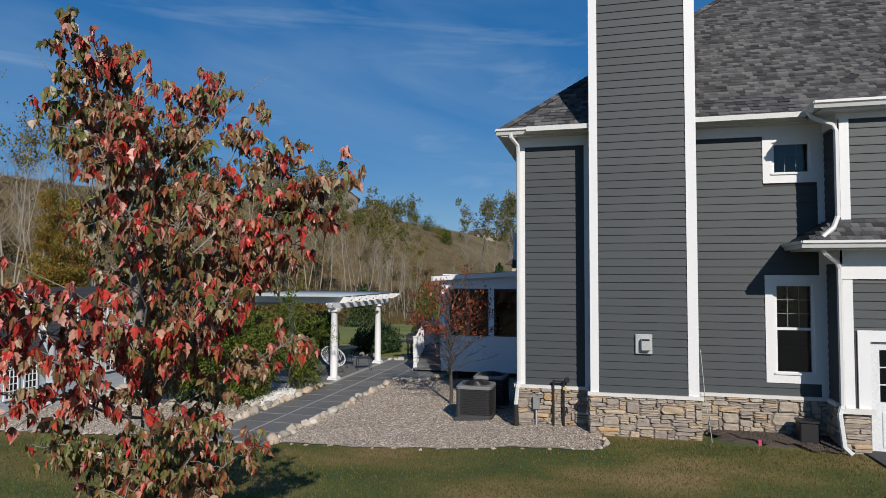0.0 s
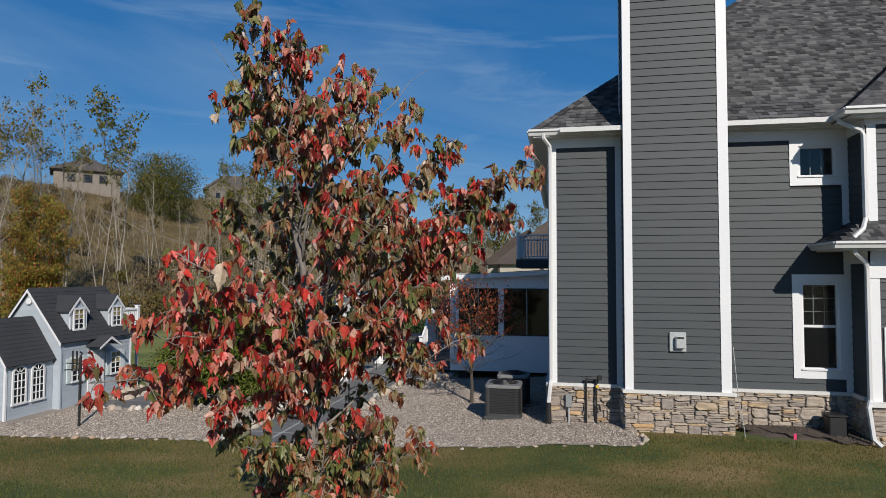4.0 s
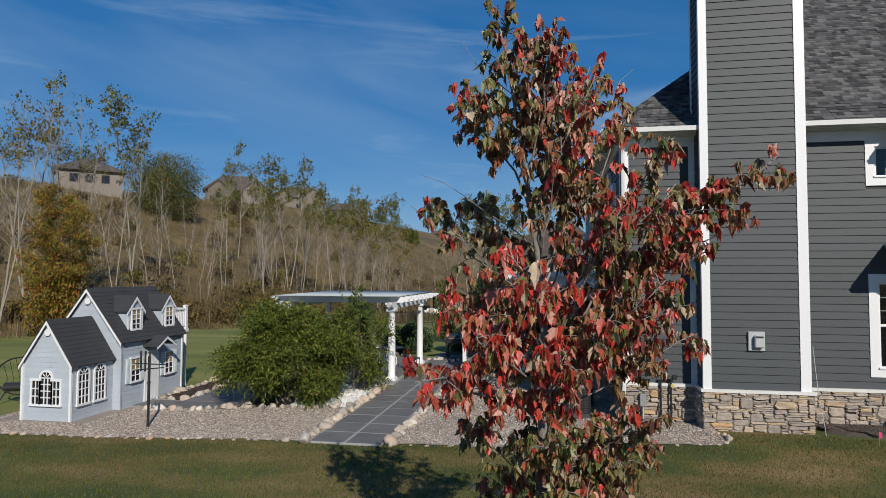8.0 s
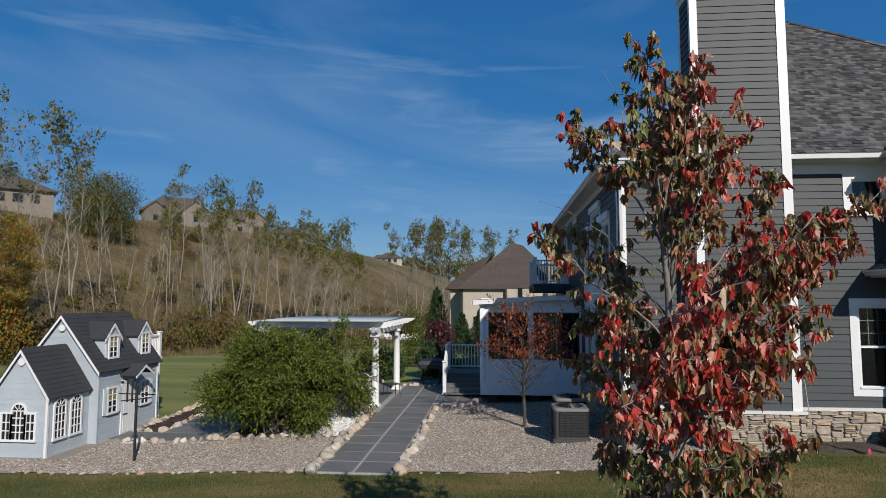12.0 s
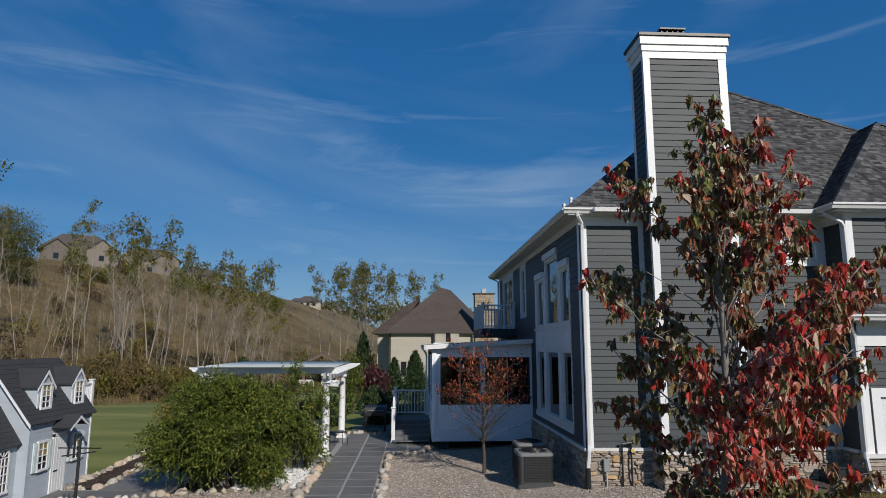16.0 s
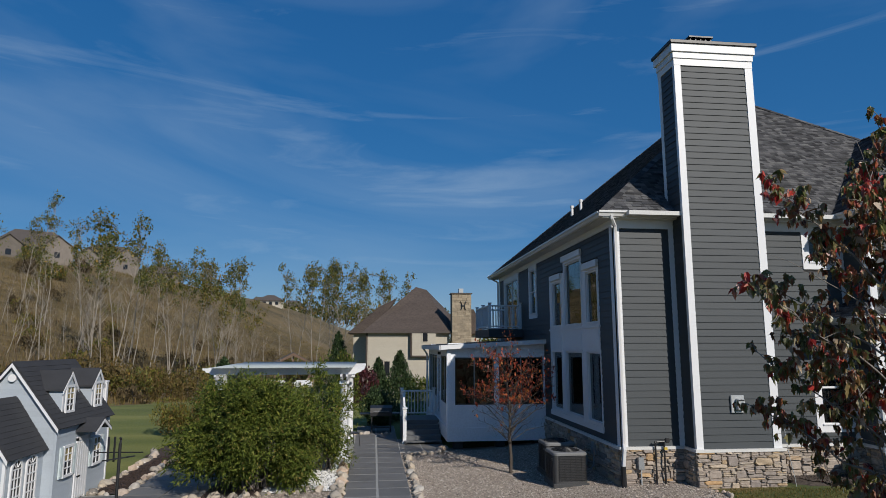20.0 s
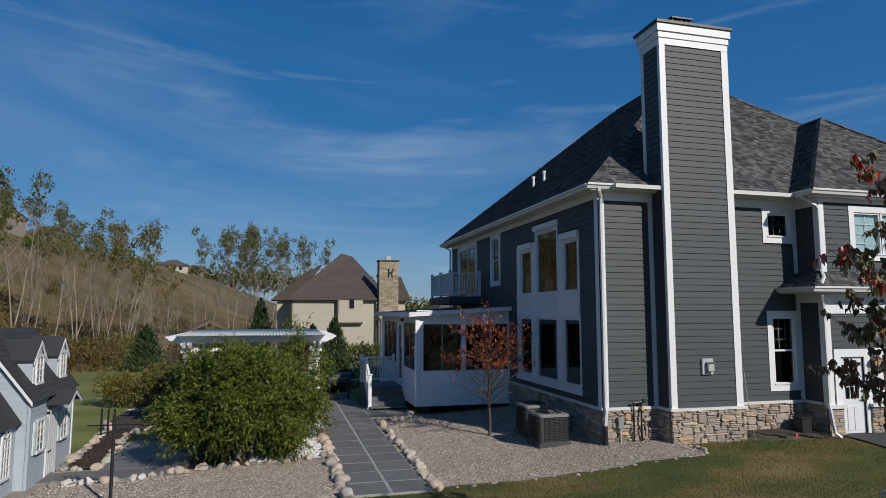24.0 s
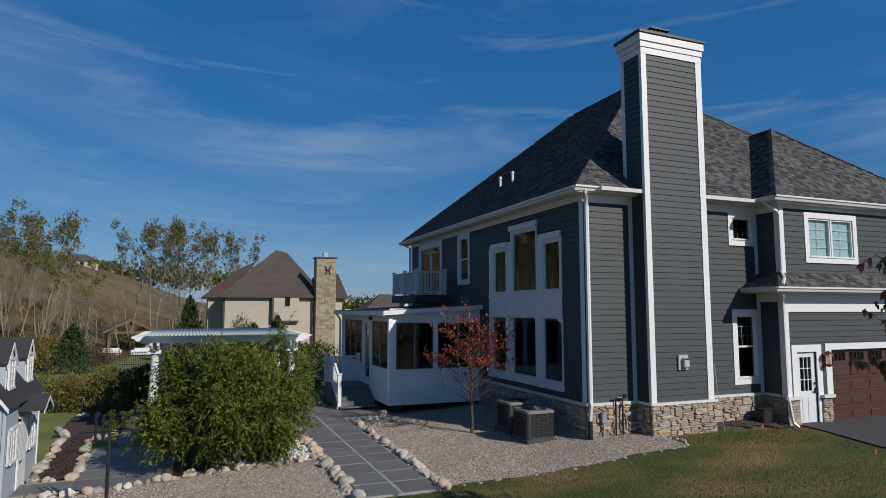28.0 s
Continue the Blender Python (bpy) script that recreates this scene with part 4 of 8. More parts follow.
EX0, EY0, EX1, EY1 = -2.05, 13.24, 12.05, 27.75
RZ = EAVE + 0.02
RX, hh = 4.96, 5.78
R1 = (RX, 19.41, RZ + hh)
R2 = (RX, 23.9, RZ + hh)
roof_plane([(EX0, EY0, RZ), (EX1, EY0, RZ), R1], (1, 0, 0), (0, R1[1] - EY0, hh), 21, keep=lambda u, v: v < 0.85 and 0.1 < u < 5.9 and not 1.9 < u < 4.1)
roof_plane([(EX0, EY1, RZ), (EX0, EY0, RZ), R1, R2], (0, -1, 0), (RX - EX0, 0, hh), 22)
roof_plane([(EX1, EY0, RZ), (EX1, EY1, RZ), R2, R1], (0, 1, 0), (-1, 0, PIT), 23, detail=False)
roof_plane([(EX1, EY1, RZ), (EX0, EY1, RZ), R2], (-1, 0, 0), (0, -1, hh / (EY1 - 23.9)), 24, detail=False)
# garage wing roof
GX0, GX1, GY0 = 3.90, 12.05, 12.44
GXM, gh = 7.68, 3.16
P1 = (GXM, 15.67, RZ + gh)
P2 = (GXM, EY0 + gh * (R1[1] - EY0) / hh, RZ + gh)
roof_plane([(GX0, GY0, RZ + 0.01), (GX1, GY0, RZ + 0.01), P1], (1, 0, 0), (0, P1[1] - GY0, gh - 0.01), 31)
roof_plane([(GX0, EY0, RZ + 0.01), (GX0, GY0, RZ + 0.01), P1, P2], (0, -1, 0), (GXM - GX0, 0, gh - 0.01), 32)
roof_plane([(GX1, GY0, RZ + 0.01), (GX1, EY0, RZ + 0.01), P2, P1], (0, 1, 0), (-1, 0, PIT), 33, detail=False)
# the low roof over the garage door
LZ = 4.0
roof_plane([(3.60, 12.28, LZ), (11.9, 12.28, LZ), (11.9, 12.75, LZ + 0.42), (4.25, 12.75, LZ + 0.42)], (1, 0, 0), (0, 0.47, 0.42), 34)
roof_plane([(3.60, 13.5, LZ), (3.60, 12.28, LZ), (4.25, 12.75, LZ + 0.42), (4.25, 13.5, LZ + 0.42)], (0, -1, 0), (0.65, 0, 0.42), 35)

# ridge and hip caps
def caps(a, b, w=0.12):
    a, b = Vector(a), Vector(b)
    d = (b - a)
    n_ = int(d.length / 0.2)
    bm_ = bmesh.new()
    d.normalize()
    sd = d.cross(Vector((0, 0, 1))).normalized()
    u_ = sd.cross(d)
    for k in range(n_):
        p = a + d * 0.2 * k
        q = p + d * 0.21
        for sg in (-1, 1):
            vs = [bm_.verts.new(c) for c in (p + u_ * 0.048, q + u_ * 0.038, q + sd * sg * w - u_ * 0.036, p + sd * sg * w - u_ * 0.028)]
            bm_.faces.new(vs)
    return tagged(part("ridge_cap", bm_, SHINGLE, house), kind="stuff")

for a_, b_ in ((R1, R2), ((EX0, EY0, RZ), R1), ((EX0, EY1, RZ), R2), ((GX0, GY0, RZ + 0.01), P1), ((GX1, GY0, RZ + 0.01), P1), (P1, P2), ((EX1, EY0, RZ), R1)):
    caps(a_, b_)

# soffits, fascias and gutters
trimbox("soffit", (-2.02, -1.68, 13.24, 27.7, 6.36, 6.40), (-1.68, 4.3, 13.26, 13.5, 6.36, 6.40), mt=SOFFIT)
trimbox("soffit", (3.94, 4.3, 12.46, 13.26, 6.36, 6.40), (4.3, 12.0, 12.46, 12.75, 6.36, 6.40), mt=SOFFIT)
trimbox("soffit", (3.66, 4.3, 12.32, 13.5, 3.84, 3.88), (4.3, 11.8, 12.32, 12.75, 3.84, 3.88), mt=SOFFIT)
def gutter(a, b, out, z):
    """A K-style gutter from a to b (plan), its front on the side of out."""
    a, b, o_ = Vector((*a, z)), Vector((*b, z)), Vector((*out, 0))
    prof = [(0, -0.13), (0.06, -0.13), (0.085, -0.07), (0.12, -0.045), (0.12, 0.0), (0.108, 0.0), (0.10, -0.03), (0.0, -0.03)]
    bm_ = bmesh.new()
    r0 = [bm_.verts.new(a + o_ * u_ + Vector((0, 0, v_))) for u_, v_ in prof]
    r1 = [bm_.verts.new(b + o_ * u_ + Vector((0, 0, v_))) for u_, v_ in prof]
    bm_.faces.new(r0)
    bm_.faces.new(r1[::-1])
    for i in range(len(prof)):
        bm_.faces.new((r0[i], r1[i], r1[(i + 1) % len(prof)], r0[(i + 1) % len(prof)]))
    return part("gutter", bm_, GUTTER, house)

gutter((-2.12, 13.27), (-0.14, 13.27), (0, -1), 6.52)
gutter((1.87, 13.27), (3.93, 13.27), (0, -1), 6.52)
gutter((3.80, 12.46), (12.1, 12.46), (0, -1), 6.53)
gutter((3.92, 12.43), (3.92, 13.26), (-1, 0), 6.53)
gutter((-2.03, 13.23), (-2.03, 27.8), (-1, 0), 6.51)
gutter((3.51, 12.3), (11.9, 12.3), (0, -1), 4.0)
gutter((3.62, 12.25), (3.62, 13.5), (-1, 0), 4.0)

def downspout(pts, name="downspout"):
    bm_ = bmesh.new()
    tube(bm_, pts, 0.045, 6)
    return part(name, bm_, GUTTER, house, smooth=False)

downspout([(-1.80, 13.22, 6.42), (-1.80, 13.22, 6.34), (-1.67, 13.36, 6.18), (-1.66, 13.40, 6.0), (-1.66, 13.40, 1.12), (-1.68, 13.33, 1.0), (-1.72, 13.33, 0.62)])
part("drain_boot", tube(bmesh.new(), [(-1.72, 13.33, 0.64), (-1.72, 13.33, 0.1)], [0.055, 0.07], 8), BLACK, house, "black corrugated drain pipe")
downspout([(3.86, 12.80, 6.42), (3.87, 12.80, 6.34), (4.20, 12.70, 6.14), (4.243, 12.69, 6.04), (4.243, 12.69, 4.46), (4.10, 12.48, 4.24), (3.88, 12.36, 4.06)])
downspout([(3.88, 12.38, 3.86), (3.92, 12.40, 3.78), (4.20, 12.66, 3.62), (4.243, 12.69, 3.5), (4.243, 12.69, 1.05), (4.16, 12.58, 0.9), (4.2, 12.52, 0.35), (4.3, 12.44, 0.24)])
downspout([(-2.12, 27.6, 6.52), (-2.1, 27.5, 6.42), (-1.75, 27.3, 6.2), (-1.75, 27.3, 3.4)])

for y_ in (21.3, 20.3):
    vp = part("roof_vent", tube(bmesh.new(), [(-0.1, y_, 7.9), (-0.1, y_, 8.40), (-0.1, y_, 8.41), (-0.1, y_, 8.5)], [0.05, 0.05, 0.07, 0.07], 10), TRIM, house, "white plastic roof vent pipe")

# balcony
bal = thing("balcony", None, "white railed balcony with a dark grey deck box")
bal.parent = house
part("deck_box", boxes((-3.05, -1.7, 22.75, 25.85, 3.66, 3.96)), SIDING, bal)
def rail_run(parent, a, b, z, h, step=0.115, posts=(True, True)):
    """Posts, rails and balusters between two points."""
    a, b = Vector((*a, z)), Vector((*b, z))
    d = b - a
    ln_ = d.length
    rot = Matrix.Rotation(math.atan2(d.y, d.x), 4, "Z")
    mm = Matrix.Translation(a) @ rot
    sl = math.atan2(d.z, math.hypot(d.x, d.y))
    part("rail", boxes((0, ln_, -0.04, 0.04, h - 0.06, h), bev=0.008), TRIM, parent, m=mm)
    part("rail", boxes((0, ln_, -0.025, 0.025, 0.08, 0.13)), TRIM, parent, m=mm)
    n_ = int(ln_ / step)
    for k in range(1, n_):
        part("baluster", boxes((ln_ * k / n_ - 0.016, ln_ * k / n_ + 0.016, -0.016, 0.016, 0.13, h - 0.06)), TRIM, parent, m=mm)
    for ok, u_ in zip(posts, (0, ln_)):
        if ok:
            part("post", boxes((u_ - 0.05, u_ + 0.05, -0.05, 0.05, -0.02, h + 0.05)), TRIM, parent, m=mm)
            part("post_cap", boxes((u_ - 0.07, u_ + 0.07, -0.07, 0.07, h + 0.05, h + 0.09), bev=0.012), TRIM, parent, m=mm)
rail_run(bal, (-2.98, 22.82), (-1.8, 22.82), 3.96, 0.92)
rail_run(bal, (-2.98, 24.3), (-2.98, 22.82), 3.96, 0.92, posts=(True, False))
rail_run(bal, (-2.98, 25.78), (-2.98, 24.3), 3.96, 0.92, posts=(True, False))
rail_run(bal, (-1.8, 25.78), (-2.98, 25.78), 3.96, 0.92, posts=(False, False))

# ---- sunroom ----
sr = thing("sunroom", label="white panelled sunroom with dark screened windows on a raised floor", category="sunroom")
S1 = face_frame(0, 19.82, "-y")
S2 = face_frame(-4.95, 0, "-x")
sh1 = [(-4.72, -3.43, 1.43, 2.95), (-3.25, -1.78, 1.43, 2.95)]
sh2 = [(-21.95, -19.98, 1.43, 2.98), (-23.05, -22.2, 0.78, 2.98), (-26.3, -23.5, 1.43, 2.98)]
wall("wall", S1, -4.95, -1.7, 0.66, 3.42, sh1, sr, SUNWHITE, 0.1)
wall("wall", S2, -27.0, -19.92, 0.66, 3.25, sh2, sr, SUNWHITE, 0.1)
wall("wall", face_frame(0, 27.0, "+y"), 1.7, 4.85, 0.66, 3.4, [(2.0, 4.5, 1.43, 2.95)], sr, SUNWHITE, 0.1)
part("skirt", boxes((-4.99, -1.72, 19.78, 19.88, 0.28, 0.70), (-4.99, -4.89, 19.88, 27.0, 0.28, 0.70), bev=0.008), SUNWHITE, sr)
part("skirt_band", boxes((-5.0, -1.72, 19.765, 19.78, 0.64, 0.72), (-5.0, -4.99, 19.78, 22.1, 0.64, 0.72)), SUNWHITE, sr)
part("floor", boxes((-4.9, -1.75, 19.9, 26.9, 0.6, 0.74)), WOOD, sr)
part("corner_post", boxes((-5.0, -4.86, 19.76, 19.9, 0.70, 3.2), bev=0.006), SUNWHITE, sr)
for k, h in enumerate(sh1):
    w_ = thing("window", S1, "dark screened sliding window")
    w_.parent = sr
    fr = 0.035
    part("frame", boxes((h[0], h[0] + fr, -0.01, 0.06, h[2], h[3]), (h[1] - fr, h[1], -0.01, 0.06, h[2], h[3]), (h[0] + fr, h[1] - fr, -0.01, 0.06, h[3] - fr, h[3]), (h[0] + fr, h[1] - fr, -0.01, 0.06, h[2], h[2] + fr)), AC_GREY, w_)
    m_ = (h[0] + h[1]) / 2
    part("stile", boxes((m_ - 0.02, m_ + 0.02, 0.0, 0.05, h[2] + fr, h[3] - fr)), GREYMETAL, w_)
    for a_, b_, y_ in ((h[0] + fr, m_ - 0.02, 0.02), (m_ + 0.02, h[1] - fr, 0.032)):
        p_ = part("pane", boxes((a_, b_, y_, y_ + 0.004, h[2] + fr, h[3] - fr)), DARKGLASS, w_)
        p_.visible_shadow = False
for h in (sh2[0], sh2[2]):
    w_ = thing("window", S2, "dark screened sliding window")
    w_.parent = sr
    n_ = 2 if h[1] - h[0] < 2.2 else 3
    part("head_rail", boxes((h[0], h[1], -0.01, 0.05, h[3] - 0.035, h[3])), AC_GREY, w_)
    part("sill_rail", boxes((h[0], h[1], -0.01, 0.05, h[2], h[2] + 0.035)), AC_GREY, w_)
    for i in range(n_ + 1):
        u_ = h[0] + (h[1] - h[0]) * i / n_
        part("stile", boxes((u_ - 0.03, u_ + 0.03, -0.005, 0.05, h[2], h[3])), GREYMETAL, w_)
    for i in range(n_):
        a_ = h[0] + (h[1] - h[0]) * i / n_
        p_ = part("pane", boxes((a_ + 0.03, a_ + (h[1] - h[0]) / n_ - 0.03, 0.02, 0.024, h[2] + 0.035, h[3] - 0.035)), DARKGLASS, w_)
        p_.visible_shadow = False
d_ = thing("door", S2, "white-framed glass sunroom door")
d_.parent = sr
h = sh2[1]
part("frame", boxes((h[0], h[0] + 0.09, -0.02, 0.06, h[2], h[3]), (h[1] - 0.09, h[1], -0.02, 0.06, h[2], h[3]), (h[0] + 0.09, h[1] - 0.09, -0.02, 0.06, h[3] - 0.1, h[3]), (h[0] + 0.09, h[1] - 0.09, -0.02, 0.06, h[2], h[2] + 0.15)), SUNWHITE, d_)
p_ = part("pane", boxes((h[0] + 0.09, h[1] - 0.09, 0.01, 0.014, h[2] + 0.15, h[3] - 0.1)), GLASS, d_)
p_.visible_shadow = False
part("handle", boxes((h[1] - 0.07, h[1] - 0.04, -0.06, -0.02, 1.7, 1.9)), GREYMETAL, d_)
# lean-to roof with fascia
bm = bmesh.new()
prism(bm, [(-5.22, 3.26), (-1.70, 3.46), (-1.70, 3.56), (-5.22, 3.36)], 19.6, 27.25)
part("roof", bm, PLAYROOF, sr, "dark flat lean-to roof")
bm = bmesh.new()
prism(bm, [(-5.24, 3.20), (-1.70, 3.40), (-1.70, 3.545), (-5.24, 3.345)], 19.56, 19.598)
part("fascia", bm, TRIM, sr)
part("fascia", boxes((-5.26, -5.222, 19.56, 27.25, 3.19, 3.345)), TRIM, sr)
part("downspout", tube(bmesh.new(), [(-5.2, 27.0, 3.2), (-5.05, 27.0, 3.0), (-5.02, 27.02, 2.9), (-5.02, 27.02, 0.3)], 0.04, 6), GUTTER, sr)
part("wall_light", boxes((-5.06, -4.95, 22.02, 22.12, 3.02, 3.12), bev=0.01), BLACK, sr)
for x_, y_ in ((-4.6, 20.1), (-3.2, 20.1), (-1.95, 20.1), (-4.6, 26.6), (-4.6, 23.4)):
    part("pier", boxes((x_ - 0.15, x_ + 0.15, y_ - 0.15, y_ + 0.15, -0.1, 0.6)), DARK, sr)
# furniture glimpsed inside
# ---- entry steps ----
st = thing("entry_steps", label="grey composite steps with white railing to the sunroom door", category="steps")
part("landing", boxes((-6.32, -5.0, 22.15, 23.7, 0.62, 0.70)), DECK, st)
part("side_panel", boxes((-6.34, -6.30, 22.15, 23.7, -0.1, 0.62)), DECK, st)
for k in range(4):
    z_ = 0.70 - 0.14 * (k + 1)
    y_ = 22.15 - 0.3 * (k + 1)
    part("tread", boxes((-6.3, -5.02, y_ - 0.03, y_ + 0.3, z_ - 0.035, z_)), DECK, st)
    part("riser", boxes((-6.28, -5.04, y_ + 0.28, y_ + 0.3, z_, z_ + 0.105)), DECK, st)
    part("stringer", boxes((-6.3, -6.26, y_, y_ + 0.3, -0.05, z_ - 0.035), (-5.06, -5.02, y_, y_ + 0.3, -0.05, z_ - 0.035)), DECK, st)
part("riser", boxes((-6.28, -5.04, 21.23, 21.25, -0.05, 0.14)), DECK, st)
rail_run(st, (-6.28, 23.62), (-6.28, 22.2), 0.70, 0.95)
rail_run(st, (-6.28, 23.62), (-5.05, 23.62), 0.70, 0.95, posts=(False, True))
part("newel", boxes((-6.34, -6.22, 21.16, 21.28, -0.02, 1.18), (-6.37, -6.19, 21.13, 21.31, -0.02, 0.10)), TRIM, st)
part("newel_cap", boxes((-6.37, -6.19, 21.13, 21.31, 1.18, 1.23), bev=0.015), TRIM, st)
for z_, hh_ in ((1.05, 0.07), (0.16, 0.05)):
    bm = bmesh.new()
    prism(bm, [(21.22, z_), (22.2, z_ + 0.53), (22.2, z_ + 0.53 + hh_), (21.22, z_ + hh_)], -6.315, -6.245, axis="x")
    part("rail", bm, TRIM, st)
for k in range(1, 8):
    y_ = 21.22 + 0.98 * k / 8
    z_ = 0.53 * k / 8
    part("baluster", boxes((-6.296, -6.264, y_ - 0.016, y_ + 0.016, 0.2 + z_, 1.06 + z_)), TRIM, st)

# ---- ground ----
def axis_steps(lo, hi, fine_lo, fine_hi, fine, grow=1.25):
    out = list(np.arange(fine_lo, fine_hi + 1e-6, fine))
    st_ = fine
    while out[-1] < hi:
        st_ *= grow
        out.append(min(out[-1] + st_, hi))
    st_ = fine
    while out[0] > lo:
        st_ *= grow
        out.insert(0, max(out[0] - st_, lo))
    return np.array(out)


gx = axis_steps(-1500, 1500, -60, 16, 0.5)
gy = axis_steps(-1500, 1500, -6, 120, 0.5)
X_, Y_ = np.meshgrid(gx, gy, indexing="ij")
rng = np.random.default_rng(5)
Z_ = gz(X_, Y_)
dist_toe = toe_depth(X_, Y_)
Z_ = Z_ + np.where(dist_toe > 2, rng.normal(0, 0.10, Z_.shape), 0) - 0.004
nx_, ny_ = X_.shape
idx = np.arange(nx_ * ny_).reshape(nx_, ny_)
quads = np.stack([idx[:-1, :-1], idx[1:, :-1], idx[1:, 1:], idx[:-1, 1:]], -1).reshape(-1, 4)
me = np_mesh("ground", np.stack([X_, Y_, Z_], -1).reshape(-1, 3), quads)
me.materials.append(LAWN)
me.materials.append(HILL)
me.materials.append(LAWN_GREEN)
cx_, cy_ = (X_[:-1, :-1] + 0.5).ravel(), (Y_[:-1, :-1] + 0.5).ravel()
dt = toe_depth(cx_, cy_)
me.polygons.foreach_set("material_index", np.where((dt > rng.normal(0, 0.6, len(dt))) | (cy_ > 95), 1, np.where((cy_ > 12.9) & (cx_ < -4), 2, 0)).astype(np.int32))
me.polygons.foreach_set("use_smooth", np.ones(len(dt), bool))
ground = tagged(new("ground", me), "mown autumn lawn rising into a dry grassy hillside", "ground", kind="structure")


def strip_sheet(name, ys, left, right, dz, material, label, category, nx=10, parent=None):
    """A thin sheet over the ground between two edges given as functions of y."""
    v, f = [], []
    for y in ys:
        a, b = left(y), right(y)
        for i in range(nx + 1):
            x = a + (b - a) * i / nx
            v.append((x, y, gzf(x, y) + dz))
    for j in range(len(ys) - 1):
        for i in range(nx):
            k = j * (nx + 1) + i
            f.append((k, k + 1, k + nx + 2, k + nx + 1))
    ob = link(name, np_mesh(name, v, f), material)
    return tagged(ob, label, category, kind="structure")


def bed_front(x):
    wave = 0.035 * math.sin(3.1 * x) + 0.025 * math.sin(7.3 * x + 1)
    return wave + (11.9 + 0.068 * x if x > -8 else 11.356 + 0.045 * (x + 8))


def bed_sheet(name, x0, x1, y1, dz, material, label):
    v, f = [], []
    n, m_ = max(2, int((x1 - x0) / 0.12)), 24
    for i in range(n + 1):
        x = x0 + (x1 - x0) * i / n
        a = bed_front(x)
        for j in range(m_ + 1):
            y = a + (y1 - a) * j / m_
            v.append((x, y, gzf(x, y) + dz))
    for i in range(n):
        for j in range(m_):
            k = i * (m_ + 1) + j
            f.append((k, k + m_ + 1, k + m_ + 2, k + 1))
    return tagged(link(name, np_mesh(name, v, f), material), label, "gravel bed", kind="structure")


PX0, PX1 = -7.98, -6.50
bed_sheet("gravel_bed", PX1, 0.05, 20.2, 0.012, GRAVELBED, "pea gravel bed beside the house")
bed_sheet("gravel_bed", -16.4, PX0, 14.46, 0.012, GRAVELBED, "pea gravel bed in front of the playhouse")

# loose pebbles
def pebbles(name, pts, size, material, label, seed):
    r = np.random.default_rng(seed)
    n = len(pts)
    bv = np.array([(1, 0, 0), (-1, 0, 0), (0, 1, 0), (0, -1, 0), (0, 0, 1), (0, 0, -0.6)], float)
    bv += r.normal(0, 0.12, bv.shape)
    bf = [(0, 2, 4), (2, 1, 4), (1, 3, 4), (3, 0, 4), (2, 0, 5), (1, 2, 5), (3, 1, 5), (0, 3, 5)]
    s = np.stack([r.uniform(0.7, 1.3, n), r.uniform(0.7, 1.3, n), r.uniform(0.4, 0.8, n)], 1) * (size * r.lognormal(0, 0.3, n))[:, None]
    z = gz(pts[:, 0], pts[:, 1]) + 0.015
    me_ = scatter(name, bv, bf, np.column_stack([pts, z]), turns(r, n, 0.35), s)
    return tagged(link(name, me_, material), label, "gravel", kind="stuff")


rp = np.random.default_rng(8)
def rand_in(n, x0, x1, y1, ok=None):
    x = rp.uniform(x0, x1, n)
    f0 = np.array([bed_front(v) for v in x]) + 0.05
    y = f0 + (y1 - f0) * rp.uniform(0, 1, n) ** 1.15
    p = np.column_stack([x, y])
    return p[ok(p)] if ok is not None else p

def out_of_house(p):
    x, y = p[:, 0], p[:, 1]
    return ~((x > -1.75) & (y > 13.4)) & ~((x > -0.2) & (y > 12.8)) & ~((x > -5) & (y > 19.7))

def out_of_play(p):
    x, y = p[:, 0], p[:, 1]
    return ~((x < -13.8) & (x > -16.1) & (y > 12.1)) & (y < 14.4) & ~((x < -11.1) & (y > 14.0))

pebbles("gravel", rand_in(42000, PX1, 0.0, 20.0, out_of_house), 0.0165, PEBBLE, "tan and grey pea gravel", 3)
pebbles("gravel", rand_in(29000, -16.3, PX0, 14.4, out_of_play), 0.0165, PEBBLE, "tan and grey pea gravel", 4)

# ---- flagged path and patio ----
walkway = tagged(link("path", bpy.data.meshes.new("path"), None), "grey slab garden path with pale joints", "path", kind="structure")
bm = boxes((PX0, PX1, 11.25, 26.0, -0.12, 0.038), (-12.6, PX0, 18.0, 24.2, -0.12, 0.036), (PX1, -5.0, 19.5, 22.2, -0.12, 0.036))
bm.to_mesh(walkway.data)
bm.free()
walkway.data.materials.append(JOINT)


def slab_mesh(w, d, t=0.03):
    key = ("slab", round(w, 3), round(d, 3))
    if key not in UNIT:
        b2 = boxes((0, w, 0, d, 0, t), bev=0.006)
        me_ = bpy.data.meshes.new("slab")
        b2.to_mesh(me_)
        b2.free()
        me_.materials.append(SLATE)
        UNIT[key] = me_
    return UNIT[key]


